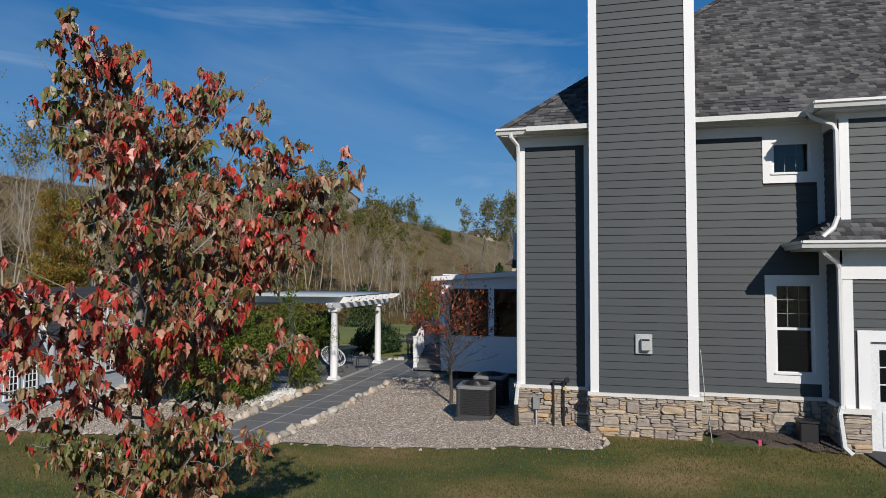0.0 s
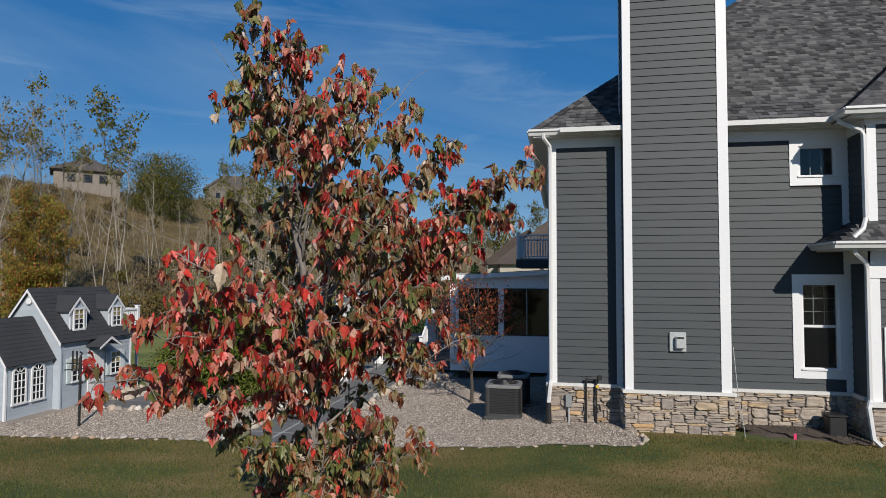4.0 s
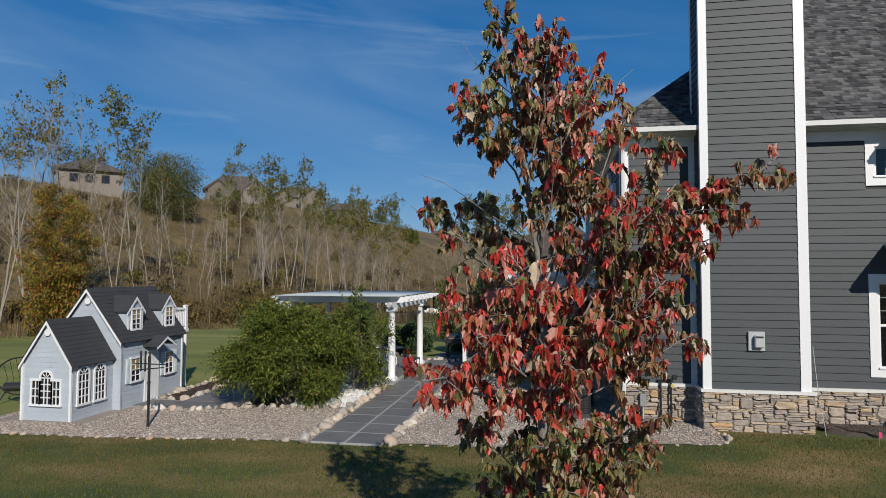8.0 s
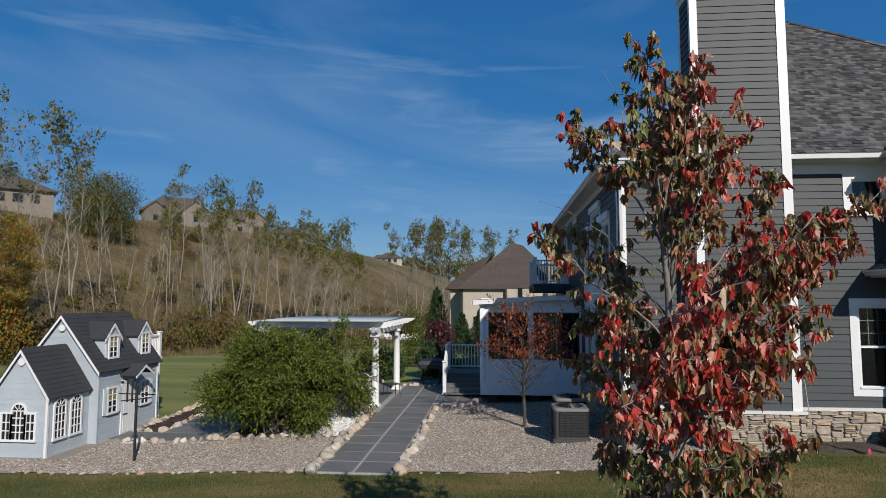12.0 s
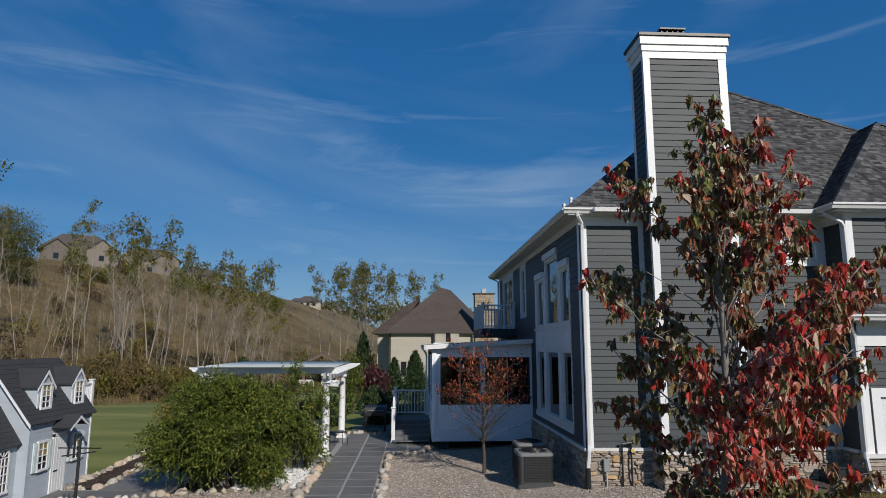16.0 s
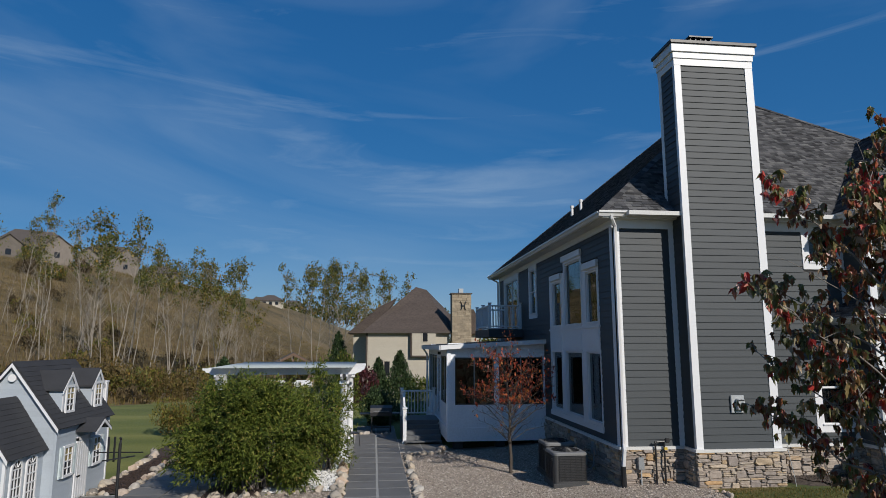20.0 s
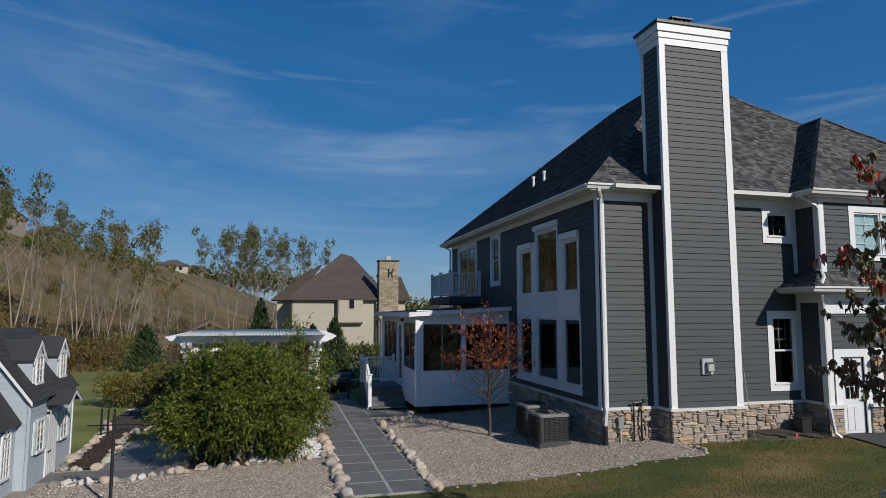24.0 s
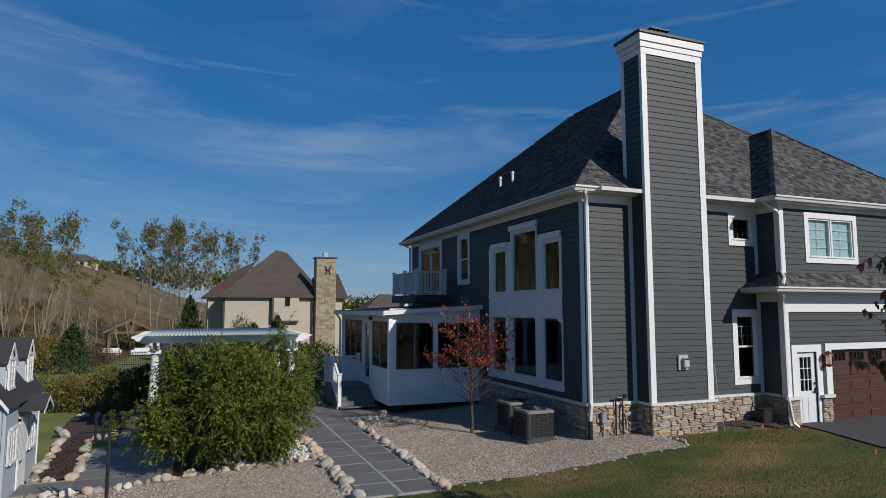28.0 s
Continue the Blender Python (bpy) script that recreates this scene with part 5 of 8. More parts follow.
rs = random.Random(4)
for i in range(18):
    y = 11.27 + i * 0.815
    for x, w in ((PX0 + 0.005, 0.705), (PX0 + 0.765, 0.71)):
        link("slab", slab_mesh(w, 0.782), None, walkway, pose(x, y, 0.012 + rs.uniform(-0.002, 0.003), rs.uniform(-0.15, 0.15), rs.uniform(-0.15, 0.15), 0))
for i in range(5):
    for j in range(7):
        link("slab", slab_mesh(0.88, 0.835), None, walkway, pose(-12.66 + i * 0.905, 18.05 + j * 0.868, 0.010 + rs.uniform(-0.002, 0.003)))
for i in range(2):
    for j in range(3):
        link("slab", slab_mesh(0.70, 0.86), None, walkway, pose(PX1 + 0.02 + i * 0.73, 19.55 + j * 0.885, 0.010 + rs.uniform(-0.002, 0.003)))

# ---- border rocks ----
def rock_mesh(k):
    key = ("rock", k)
    if key not in UNIT:
        b2 = bmesh.new()
        bmesh.ops.create_icosphere(b2, subdivisions=2 if k % 2 == 0 else 1, radius=1)
        r = random.Random(70 + k)
        off = Vector((r.uniform(-9, 9), r.uniform(-9, 9), r.uniform(-9, 9)))
        for v in b2.verts:
            v.co *= 1 + 0.42 * noise.noise(v.co * 1.1 + off) + 0.12 * noise.noise(v.co * 3 + off)
            v.co.z *= 0.72
        for _ in range(9):
            nn = Vector((r.uniform(-1, 1), r.uniform(-1, 1), r.uniform(-0.6, 1))).normalized()
            lim = r.uniform(0.5, 0.74)
            for v in b2.verts:
                over_ = v.co.dot(nn) - lim
                if over_ > 0:
                    v.co -= nn * over_
        me_ = bpy.data.meshes.new("rock")
        b2.to_mesh(me_)
        b2.free()
        me_.materials.append(ROCK)
        if k % 2 == 0:
            me_.shade_smooth()
        UNIT[key] = me_
    return UNIT[key]


def rock_row(label, pts, size, seed, gap=1.0, jitter=0.05, flat=1.0):
    r = random.Random(seed)
    row = thing("rock_edging", None, label, "rock edging", kind="")
    pts = [Vector(p) for p in pts]
    for a, b in zip(pts, pts[1:]):
        u = 0.0
        ln_ = (b - a).length
        while u < ln_:
            s = size * r.uniform(0.6, 1.4)
            p = a + (b - a) * (u / ln_)
            x, y = p.x + r.uniform(-jitter, jitter), p.y + r.uniform(-jitter, jitter)
            rk = link("rock", rock_mesh(r.randint(0, 6)), None, row, pose(x, y, gzf(x, y) + s * 0.35 * flat, r.uniform(-15, 15), r.uniform(-15, 15), r.uniform(0, 360)) @ Matrix.Diagonal((s * r.uniform(0.9, 1.3), s * r.uniform(0.8, 1.05), s * flat * r.uniform(0.8, 1.1), 1)))
            u += s * 1.85 * gap
    return row


rock_row("rounded tan boulders edging the slab path", [(-6.36, 11.3), (-6.32, 15.0), (-6.36, 19.0), (-5.3, 19.25), (-5.0, 20.2)], 0.125, 1)
rock_row("rounded pale boulders edging the slab path", [(-8.12, 11.3), (-8.1, 14.4), (-8.15, 17.7)], 0.15, 2)
rock_row("rounded tan stones at the far edge of the patio", [(-8.6, 23.5), (-7.6, 23.6), (-6.6, 23.5)], 0.11, 21, gap=1.3)
rock_row("small pale stones along the gravel bed", [(-6.3, bed_front(-6.3) - 0.02), (-3, bed_front(-3) - 0.02), (0.05, bed_front(0.05) - 0.02)], 0.055, 3, gap=4.2, flat=0.55)
rock_row("pale stones heaped at the end of the gravel", [(0.0, 11.95), (0.12, 12.2), (0.0, 12.6)], 0.07, 13)
rock_row("small pale stones along the gravel bed", [(-16.5, bed_front(-16.5) - 0.02), (-12, bed_front(-12) - 0.02), (-8.2, bed_front(-8.2) - 0.02)], 0.07, 4, gap=1.9, flat=0.7)
rock_row("rounded stones in front of the shrub bed", [(-8.3, 14.6), (-9.2, 14.42), (-10.3, 14.3), (-11.5, 14.2), (-12.2, 13.85), (-13.0, 13.8), (-13.7, 13.75)], 0.12, 5)
rock_row("pale boulders between lawn and mulch", [(-13.15, 15.05), (-13.8, 15.05), (-13.86, 16.35), (-13.95, 18.0), (-14.0, 19.9), (-14.5, 21.3)], 0.13, 6)
rock_row("pale boulders along the inner edge of the mulch", [(-13.08, 15.4), (-13.12, 16.3), (-13.25, 17.7), (-13.3, 19.2), (-12.8, 20.2)], 0.12, 16)
rock_row("pale boulders round the back of the patio", [(-14.3, 23.4), (-12.3, 23.4), (-11.0, 24.6), (-9.0, 24.7)], 0.13, 17)

# white marble chips under the shrubs
rw = np.random.default_rng(12)
pp_ = np.column_stack([rw.uniform(-9.9, -8.25, 3000), rw.uniform(14.55, 17.8, 3000)])
strip_sheet("chip_bed", np.linspace(14.5, 17.9, 12), lambda y: -9.9 - 0.2 * math.sin(5 * y), lambda y: -8.15, 0.012, JOINT, "pale stone chip bed under shrubs", "gravel bed")
# the dark mulch colour here also paints in the shade beneath the shrub
strip_sheet("mulch_bed", np.linspace(14.4, 17.95, 12), lambda y: -11.3, lambda y: -9.9 - 0.2 * math.sin(5 * y), 0.014, MULCH, "dark soil and bark, with shade in the colour, under the large shrub", "mulch")
pebbles("marble_chips", pp_, 0.035, WHITESTONE, "white marble chips under the shrubs", 6)

# playhouse path and mulch
walk2 = tagged(link("path", bpy.data.meshes.new("path"), None), "grey slabs leading to the playhouse door", "path", kind="structure")
zp_ = gzf(-13.2, 15)
bm = boxes((-13.98, -11.2, 14.0, 15.0, -0.2, zp_ + 0.02), (-13.1, -11.2, 15.0, 18.03, -0.2, zp_ + 0.02))
bm.to_mesh(walk2.data)
bm.free()
walk2.data.materials.append(JOINT)
for i in range(3):
    for j in range(5):
        if i or j == 0:
            link("slab", slab_mesh(0.90, 0.78), None, walk2, pose(-13.96 + i * 0.92, 14.03 + j * 0.8, zp_ + 0.012 + rs.uniform(-0.002, 0.003)))
strip_sheet("mulch_bed", np.linspace(15.0, 20.2, 14), lambda y: -13.85 - 0.03 * (y - 15), lambda y: -13.12 - 0.05 * (y - 15) + 0.7 * max(0, y - 19.2), 0.05, MULCH, "dark bark mulch bed between stone rows", "mulch")
strip_sheet("mulch_bed", np.linspace(20.1, 26, 12), lambda y: -14.4, lambda y: -12.6, 0.03, MULCH, "dark bark mulch bed", "mulch")


def soil_heap(name, x0, x1, y0, y1, height, seed, label):
    """Loose soil banked against a wall, thinning out to an uneven edge."""
    n, m_ = 46, 26
    off = Vector((seed, 2.3 * seed, 0))
    v, f = [], []
    for i in range(n + 1):
        for j in range(m_ + 1):
            x, y = x0 + (x1 - x0) * i / n, y0 + (y1 - y0) * j / m_
            t = min(1, 4 * i / n, 4 * (n - i) / n + 0.4) * (j / m_)
            q = t + 0.45 * noise.noise(Vector((x * 1.7, y * 1.7, 0)) + off) - 0.22
            z = gzf(x, y) + max(-0.05, min(0.12, q * 0.3)) * height / 0.12 + 0.03 * noise.noise(Vector((x * 9, y * 9, 0)) + off)
            v.append((x, y, z))
    for i in range(n):
        for j in range(m_):
            k = i * (m_ + 1) + j
            f.append((k, k + m_ + 1, k + m_ + 2, k + 1))
    me_ = np_mesh(name, v, f)
    return tagged(link(name, me_, SOIL), label, "soil", kind="structure")


soil_heap("soil_bed", 2.0, 4.28, 12.72, 13.45, 0.07, 5.1, "dark loose soil banked against the stone base")
rc_ = np.random.default_rng(77)
cx2 = 2.05 + 2.2 * rc_.uniform(0, 1, 3000) ** 0.8
cl_ = np.column_stack([cx2, 13.42 - (0.16 + 0.30 * (cx2 - 2.05) + 0.10 * np.sin(7 * cx2) + 0.07 * np.sin(17 * cx2 + 1)) * rc_.uniform(0, 1.12, 3000) ** 0.9])
bv_ = np.array([(1, 0, 0), (-1, 0, 0), (0, 1, 0), (0, -1, 0), (0, 0, 1), (0, 0, -0.6)], float)
me = scatter("clods", bv_, [(0, 2, 4), (2, 1, 4), (1, 3, 4), (3, 0, 4), (2, 0, 5), (1, 2, 5), (3, 1, 5), (0, 3, 5)], np.column_stack([cl_, gz(cl_[:, 0], cl_[:, 1]) + 0.02 + 0.09 * (cl_[:, 1] - 12.5)]), turns(rc_, len(cl_), 0.5), rc_.uniform(0.5, 1.3, (len(cl_), 3)) * 0.022)
cm_ = np.column_stack([rc_.uniform(-13.8, -13.22, 1800), rc_.uniform(15.15, 19.9, 1800)])
mm_ = scatter("bark_chips", bv_ * np.array([1.6, 0.6, 0.35]), [(0, 2, 4), (2, 1, 4), (1, 3, 4), (3, 0, 4), (2, 0, 5), (1, 2, 5), (3, 1, 5), (0, 3, 5)], np.column_stack([cm_, gz(cm_[:, 0], cm_[:, 1]) + 0.058]), turns(rc_, len(cm_), 0.3), rc_.uniform(0.5, 1.4, (len(cm_), 3)) * 0.03)
tagged(link("bark_chips", mm_, MULCH), "loose dark bark chips on the mulch bed", "mulch", kind="stuff")
tagged(link("clods", me, SOIL), "clods of dark soil against the wall", "soil", kind="stuff")
strip_sheet("driveway", np.linspace(-30, 12.85, 60), lambda y: 4.55 + max(0, 12.5 - y) * 0.14, lambda y: 30.0, 0.035, ASPHALT, "dark asphalt driveway", "driveway", nx=24)

# ---- pergola ----
pg = thing("pergola", label="white pergola with round columns and a corrugated roof", category="pergola")
for x, y in ((-8.25, 18.66), (-8.20, 22.62), (-11.86, 18.66), (-11.86, 22.62)):
    col = part("column", tube(bmesh.new(), [(x, y, 0.12), (x, y, 0.16), (x, y, 1.2), (x, y, 2.17), (x, y, 2.21)], [0.135, 0.12, 0.118, 0.10, 0.12], 18), TRIM, pg, smooth=True)
    part("base", boxes((x - 0.17, x + 0.17, y - 0.17, y + 0.17, 0.02, 0.09), (x - 0.145, x + 0.145, y - 0.145, y + 0.145, 0.09, 0.14), bev=0.01), TRIM, col)
    part("capital", boxes((x - 0.15, x + 0.15, y - 0.15, y + 0.15, 2.20, 2.29), bev=0.01), TRIM, col)
def tailed(bm_, lo, hi, z0, z1, d0, d1, axis):
    """A timber with stepped, scalloped ends."""
    return prism(bm_, [(lo + 0.26, z0), (hi - 0.26, z0), (hi - 0.20, z0 + 0.05), (hi - 0.10, z0 + 0.07), (hi - 0.07, z0 + 0.12), (hi, z0 + 0.14), (hi, z1),
                       (lo, z1), (lo, z0 + 0.14), (lo + 0.07, z0 + 0.12), (lo + 0.10, z0 + 0.07), (lo + 0.20, z0 + 0.05)], d0, d1, axis)


for xb in (-8.33, -8.16, -11.95, -11.78):
    part("beam", tailed(bmesh.new(), 18.22, 23.75, 2.29, 2.49, xb - 0.025, xb + 0.025, "x"), TRIM, pg)
for k in range(8):
    yb = 18.86 + k * 0.68
    part("rafter", tailed(bmesh.new(), -12.46, -7.66, 2.47, 2.66, yb - 0.045, yb + 0.045, "y"), TRIM, pg)
xs_ = np.linspace(-12.14, -8.00, 400)
v_, f_ = [], []
for i, x in enumerate(xs_):
    z = 2.687 + 0.014 * math.sin((x + 12.75) * 2 * math.pi / 0.095)
    v_ += [(x, 18.48, z), (x, 23.75, z + 0.03)]
for i in range(len(xs_) - 1):
    f_.append((2 * i, 2 * i + 2, 2 * i + 3, 2 * i + 1))
rf = link("roof_sheet", np_mesh("roof_sheet", v_, f_), PERG_ROOF, pg)
sd_ = rf.modifiers.new("thick", "SOLIDIFY")
sd_.thickness = 0.008

# ---- air conditioners ----
def round_square(a, r_, n=5):
    return [(sx * (a - r_) + r_ * math.cos(t0 + k * math.pi / 2 / n), sy * (a - r_) + r_ * math.sin(t0 + k * math.pi / 2 / n))
            for sx, sy, t0 in ((1, 1, 0), (-1, 1, math.pi / 2), (-1, -1, math.pi), (1, -1, 1.5 * math.pi)) for k in range(n + 1)]


def slab_of(outline, z0, z1):
    b2 = bmesh.new()
    lo, hi = ([b2.verts.new((x, y, z)) for x, y in outline] for z in (z0, z1))
    n = len(outline)
    for i in range(n):
        b2.faces.new((lo[i], lo[(i + 1) % n], hi[(i + 1) % n], hi[i]))
    b2.faces.new(hi)
    b2.faces.new(lo[::-1])
    return b2


def condenser(m, w, h, label):
    ac = thing("air_conditioner", m, label, "air conditioner", group="condensers by the wall")
    a = w / 2
    part("pad", boxes((-a - 0.03, a + 0.03, -a - 0.03, a + 0.03, -0.06, 0.038), bev=0.01), AC_TRIM, ac)
    part("body", slab_of(round_square(a - 0.02, 0.09), 0.04, h - 0.03), AC_DARK, ac)
    part("base_pan", slab_of(round_square(a + 0.005, 0.10), 0.04, 0.085), AC_TRIM, ac)
    n_ = 15
    for k in range(n_):
        z = 0.11 + k * (h - 0.21) / (n_ - 1)
        part("louvre", slab_of(round_square(a - 0.002, 0.095), z, z + 0.016), AC_GREY, ac)
    for k in range(1, 6):
        u = -a + w * k / 6
        for box_ in ((u - 0.006, u + 0.006, -a - 0.008, -a - 0.002, 0.08, h - 0.05), (-a - 0.008, -a - 0.002, u - 0.006, u + 0.006, 0.08, h - 0.05), (a + 0.002, a + 0.008, u - 0.006, u + 0.006, 0.08, h - 0.05)):
            part("rib", boxes(box_), AC_GREY, ac)
    for sx, sy in ((-1, -1), (1, 1), (-1, 1)):
        cp = round_square(a + 0.006, 0.10)
        k0 = {(1, 1): 0, (-1, 1): 6, (-1, -1): 12}[(sx, sy)]
        arc = cp[k0:k0 + 6]
        arc = arc + [(x * 0.93, y * 0.93) for x, y in arc[::-1]]
        part("corner_panel", slab_of(arc, 0.085, h - 0.05), AC_TRIM, ac, "dark grey corner panel")
    b2 = bmesh.new()
    o = round_square(a + 0.012, 0.11, 6)
    n = len(o)
    ang = [math.atan2(y, x) for x, y in o]
    def lay(pts, z):
        return [b2.verts.new((x, y, z)) for x, y in pts]
    rr = [lay(o, h - 0.055), lay(o, h - 0.01), lay([(x * 0.95, y * 0.95) for x, y in o], h + 0.012), lay([(w * 0.42 * math.cos(t), w * 0.42 * math.sin(t)) for t in ang], h + 0.02),
          lay([(w * 0.41 * math.cos(t), w * 0.41 * math.sin(t)) for t in ang], h - 0.02)]
    for p_, q_ in zip(rr, rr[1:]):
        for i in range(n):
            b2.faces.new((p_[i], p_[(i + 1) % n], q_[(i + 1) % n], q_[i]))
    part("top_cover", b2, AC_TOP, ac, "light grey top cover")
    dome = lambda r_: h + 0.02 + 0.06 * (1 - (r_ / (w * 0.42)) ** 2)
    for r_ in np.linspace(0.08, w * 0.41, 8):
        part("guard_ring", tube(bmesh.new(), [(r_ * math.cos(2 * math.pi * i / 24), r_ * math.sin(2 * math.pi * i / 24), dome(r_)) for i in range(25)], 0.006, 4, cap=False), BLACK, ac)
    for i in range(6):
        t = math.pi * i / 6
        part("guard_spoke", tube(bmesh.new(), [(s_ * w * 0.42 * math.cos(t), s_ * w * 0.42 * math.sin(t), dome(abs(s_) * w * 0.42)) for s_ in (-1, -0.6, -0.2, 0.2, 0.6, 1)], 0.006, 4), BLACK, ac)
    part("fan_hub", tube(bmesh.new(), [(0, 0, h - 0.1), (0, 0, h + 0.06)], 0.10, 14), BLACK, ac)
    for i in range(4):
        t = math.pi * i / 2
        part("fan_blade", boxes((0.08, w * 0.39, -0.08, 0.08, h - 0.06, h - 0.05)), BLACK, ac, m=pose(0, 0, 0, 0, 0, math.degrees(t)))
    part("badge", boxes((-a - 0.004, -a + 0.012, -a + 0.12, -a + 0.20, h - 0.18, h - 0.13)), GREYMETAL, ac)
    return ac

condenser(pose(-2.76, 14.31, gzf(-2.75, 14.3) + 0.04), 0.80, 0.72, "grey louvred air-conditioning condenser on gravel")
condenser(pose(-2.62, 15.55, gzf(-2.6, 15.6) + 0.04), 0.78, 0.74, "dark grey air-conditioning condenser beside the stone base")

# utility pipes and small boxes on the wall
gm = thing("gas_pipes", label="dark gas pipes and valve on the stone base", category="gas meter")
for x in (-0.93, -0.72):
    part("pipe", tube(bmesh.new(), [(x, 13.36, 0.1), (x, 13.36, 1.12), (x + 0.02, 13.36, 1.18)], 0.022, 8), BLACK, gm)
part("pipe", tube(bmesh.new(), [(-0.95, 13.36, 1.15), (-0.66, 13.36, 1.17)], 0.022, 8), BLACK, gm)
part("pipe", tube(bmesh.new(), [(-0.72, 13.36, 0.62), (-0.66, 13.34, 0.62), (-0.64, 13.34, 0.5)], 0.02, 8), BLACK, gm)
part("valve", boxes((-0.70, -0.60, 13.31, 13.38, 1.14, 1.24), bev=0.015), BLACK, gm)
part("valve_tag", boxes((-0.73, -0.66, 13.325, 13.335, 0.98, 1.04)), YELLOW, gm)
eb = thing("junction_box", label="grey electrical box with conduit on stone base", category="utility box")
part("box", boxes((-1.36, -1.22, 13.33, 13.42, 0.55, 0.82), bev=0.01), GREYMETAL, eb)
part("conduit", tube(bmesh.new(), [(-1.29, 13.37, 0.1), (-1.29, 13.37, 0.56)], 0.018, 8), LIGHTPLASTIC, eb)
sb = thing("disconnect_box", label="grey disconnect box on the side wall", category="utility box")
part("box", boxes((-1.82, -1.74, 15.0, 15.2, 0.62, 0.92), bev=0.01), GREYMETAL, sb)
part("conduit", tube(bmesh.new(), [(-1.78, 15.1, 0.62), (-1.8, 15.08, 0.35), (-2.0, 14.9, 0.25), (-2.25, 14.6, 0.3)], 0.018, 8), GREYMETAL, sb)
fl = thing("marker_flag", label="pink marker flag stuck in the grass", category="flag")
for_flags = ((2.75, 12.25), (3.45, 9.85))
fx, fy = for_flags[0]
part("stake", tube(bmesh.new(), [(fx, fy, gzf(fx, fy) - 0.02), (fx + 0.01, fy, gzf(fx, fy) + 0.25)], 0.004, 5), GREYMETAL, fl)
part("flag", boxes((fx, fx + 0.05, fy - 0.003, fy + 0.003, gzf(fx, fy) + 0.14, gzf(fx, fy) + 0.25)), PINK, fl)
copy_thing(fl, pose(for_flags[1][0] - fx, for_flags[1][1] - fy, gzf(*for_flags[1]) - gzf(fx, fy)))
bx_ = thing("black_box", label="black plastic box standing in the mulch", category="utility box")
part("case", boxes((3.62, 3.95, 12.95, 13.25, gzf(3.8, 13.1), gzf(3.8, 13.1) + 0.42), bev=0.02), BLACK, bx_)
part("lid", boxes((3.60, 3.97, 12.93, 13.27, gzf(3.8, 13.1) + 0.42, gzf(3.8, 13.1) + 0.46), bev=0.01), BLACK, bx_)
cb = thing("cable_conduit", label="thin pale cable down the chimney corner", category="cable")
part("cable", tube(bmesh.new(), [(1.90, 12.90, 1.95), (1.93, 12.89, 1.55), (1.97, 12.86, 1.0), (2.06, 12.82, 0.35), (2.08, 12.81, 0.12)], 0.007, 6), LIGHTPLASTIC, cb)

# ---- playhouse ----
ph_ = thing("playhouse", label="pale blue child's playhouse with dark roof, dormers and white trim", category="playhouse")
B0 = -0.10


def clap(parent, outline_fn, m, z0, z1, step=0.115, mt=None):
    """Lapped boards whose ends follow an outline: outline_fn(z) gives the two ends."""
    z = z0
    while z < z1 - 0.01:
        t = min(z + step, z1)
        a, b = outline_fn(z + 0.002)
        c, d = outline_fn(t)
        if d - c > 0.02 or b - a > 0.02:
            bm_ = bmesh.new()
            q = [bm_.verts.new(p) for p in ((a, -0.007, z), (b, -0.007, z), (d, -0.002, t), (c, -0.002, t), (a, 0.01, z), (b, 0.01, z), (d, 0.01, t), (c, 0.01, t))]
            for i in ((0, 1, 2, 3), (5, 4, 7, 6), (4, 5, 1, 0), (1, 5, 6, 2), (3, 2, 6, 7), (4, 0, 3, 7)):
                bm_.faces.new([q[k] for k in i])
            part("clapboard", bm_, mt or PLAYBLUE, parent, m=m)
        z = t


def gable(xc, half, eave, peak):
    return lambda z: (xc - half, xc + half) if z <= eave else (xc - half * max(0, (peak - z) / (peak - eave)), xc + half * max(0, (peak - z) / (peak - eave)))


# wing and main body shells
bm = bmesh.new()
prism(bm, [(-15.50, B0), (-14.24, B0), (-14.24, 1.28), (-14.87, 2.22), (-15.50, 1.28)], 12.22, 13.6)
wing = part("wing", bm, PLAYBLUE, ph_)
bm = bmesh.new()
prism(bm, [(-15.94, B0), (-14.01, B0), (-14.01, 1.68), (-14.97, 2.94), (-15.94, 1.68)], 13.60, 16.2)
body = part("main_body", bm, PLAYBLUE, ph_)
clap(wing, gable(-14.87, 0.645, 1.28, 2.24), face_frame(0, 12.22, "-y"), B0, 2.22)
clap(wing, lambda z: (12.21, 13.58), face_frame(-14.225, 0, "+x"), B0, 1.28)
clap(body, gable(-14.97, 0.97, 1.68, 2.96), face_frame(0, 13.60, "-y"), B0, 2.94)
clap(body, lambda z: (13.59, 16.2), face_frame(-14.0, 0, "+x"), B0, 1.68)
for x, y in ((-14.22, 12.2), (-15.52, 12.2)):
    part("corner_board", boxes((x - 0.04, x + 0.015, y - 0.02, y + 0.03, B0, 1.28)), TRIM, ph_)
part("corner_board", boxes((-14.03, -13.975, 13.56, 13.61, B0, 1.68)), PLAYBLUE, ph_)
part("corner_board", boxes((-14.03, -13.975, 16.17, 16.22, B0, 1.68)), TRIM, ph_)
part("plinth", boxes((-15.45, -14.28, 12.26, 13.6, -0.2, B0)), WOOD, ph_)
part("plinth", boxes((-15.9, -14.05, 13.6, 16.2, -0.2, B0)), WOOD, ph_)


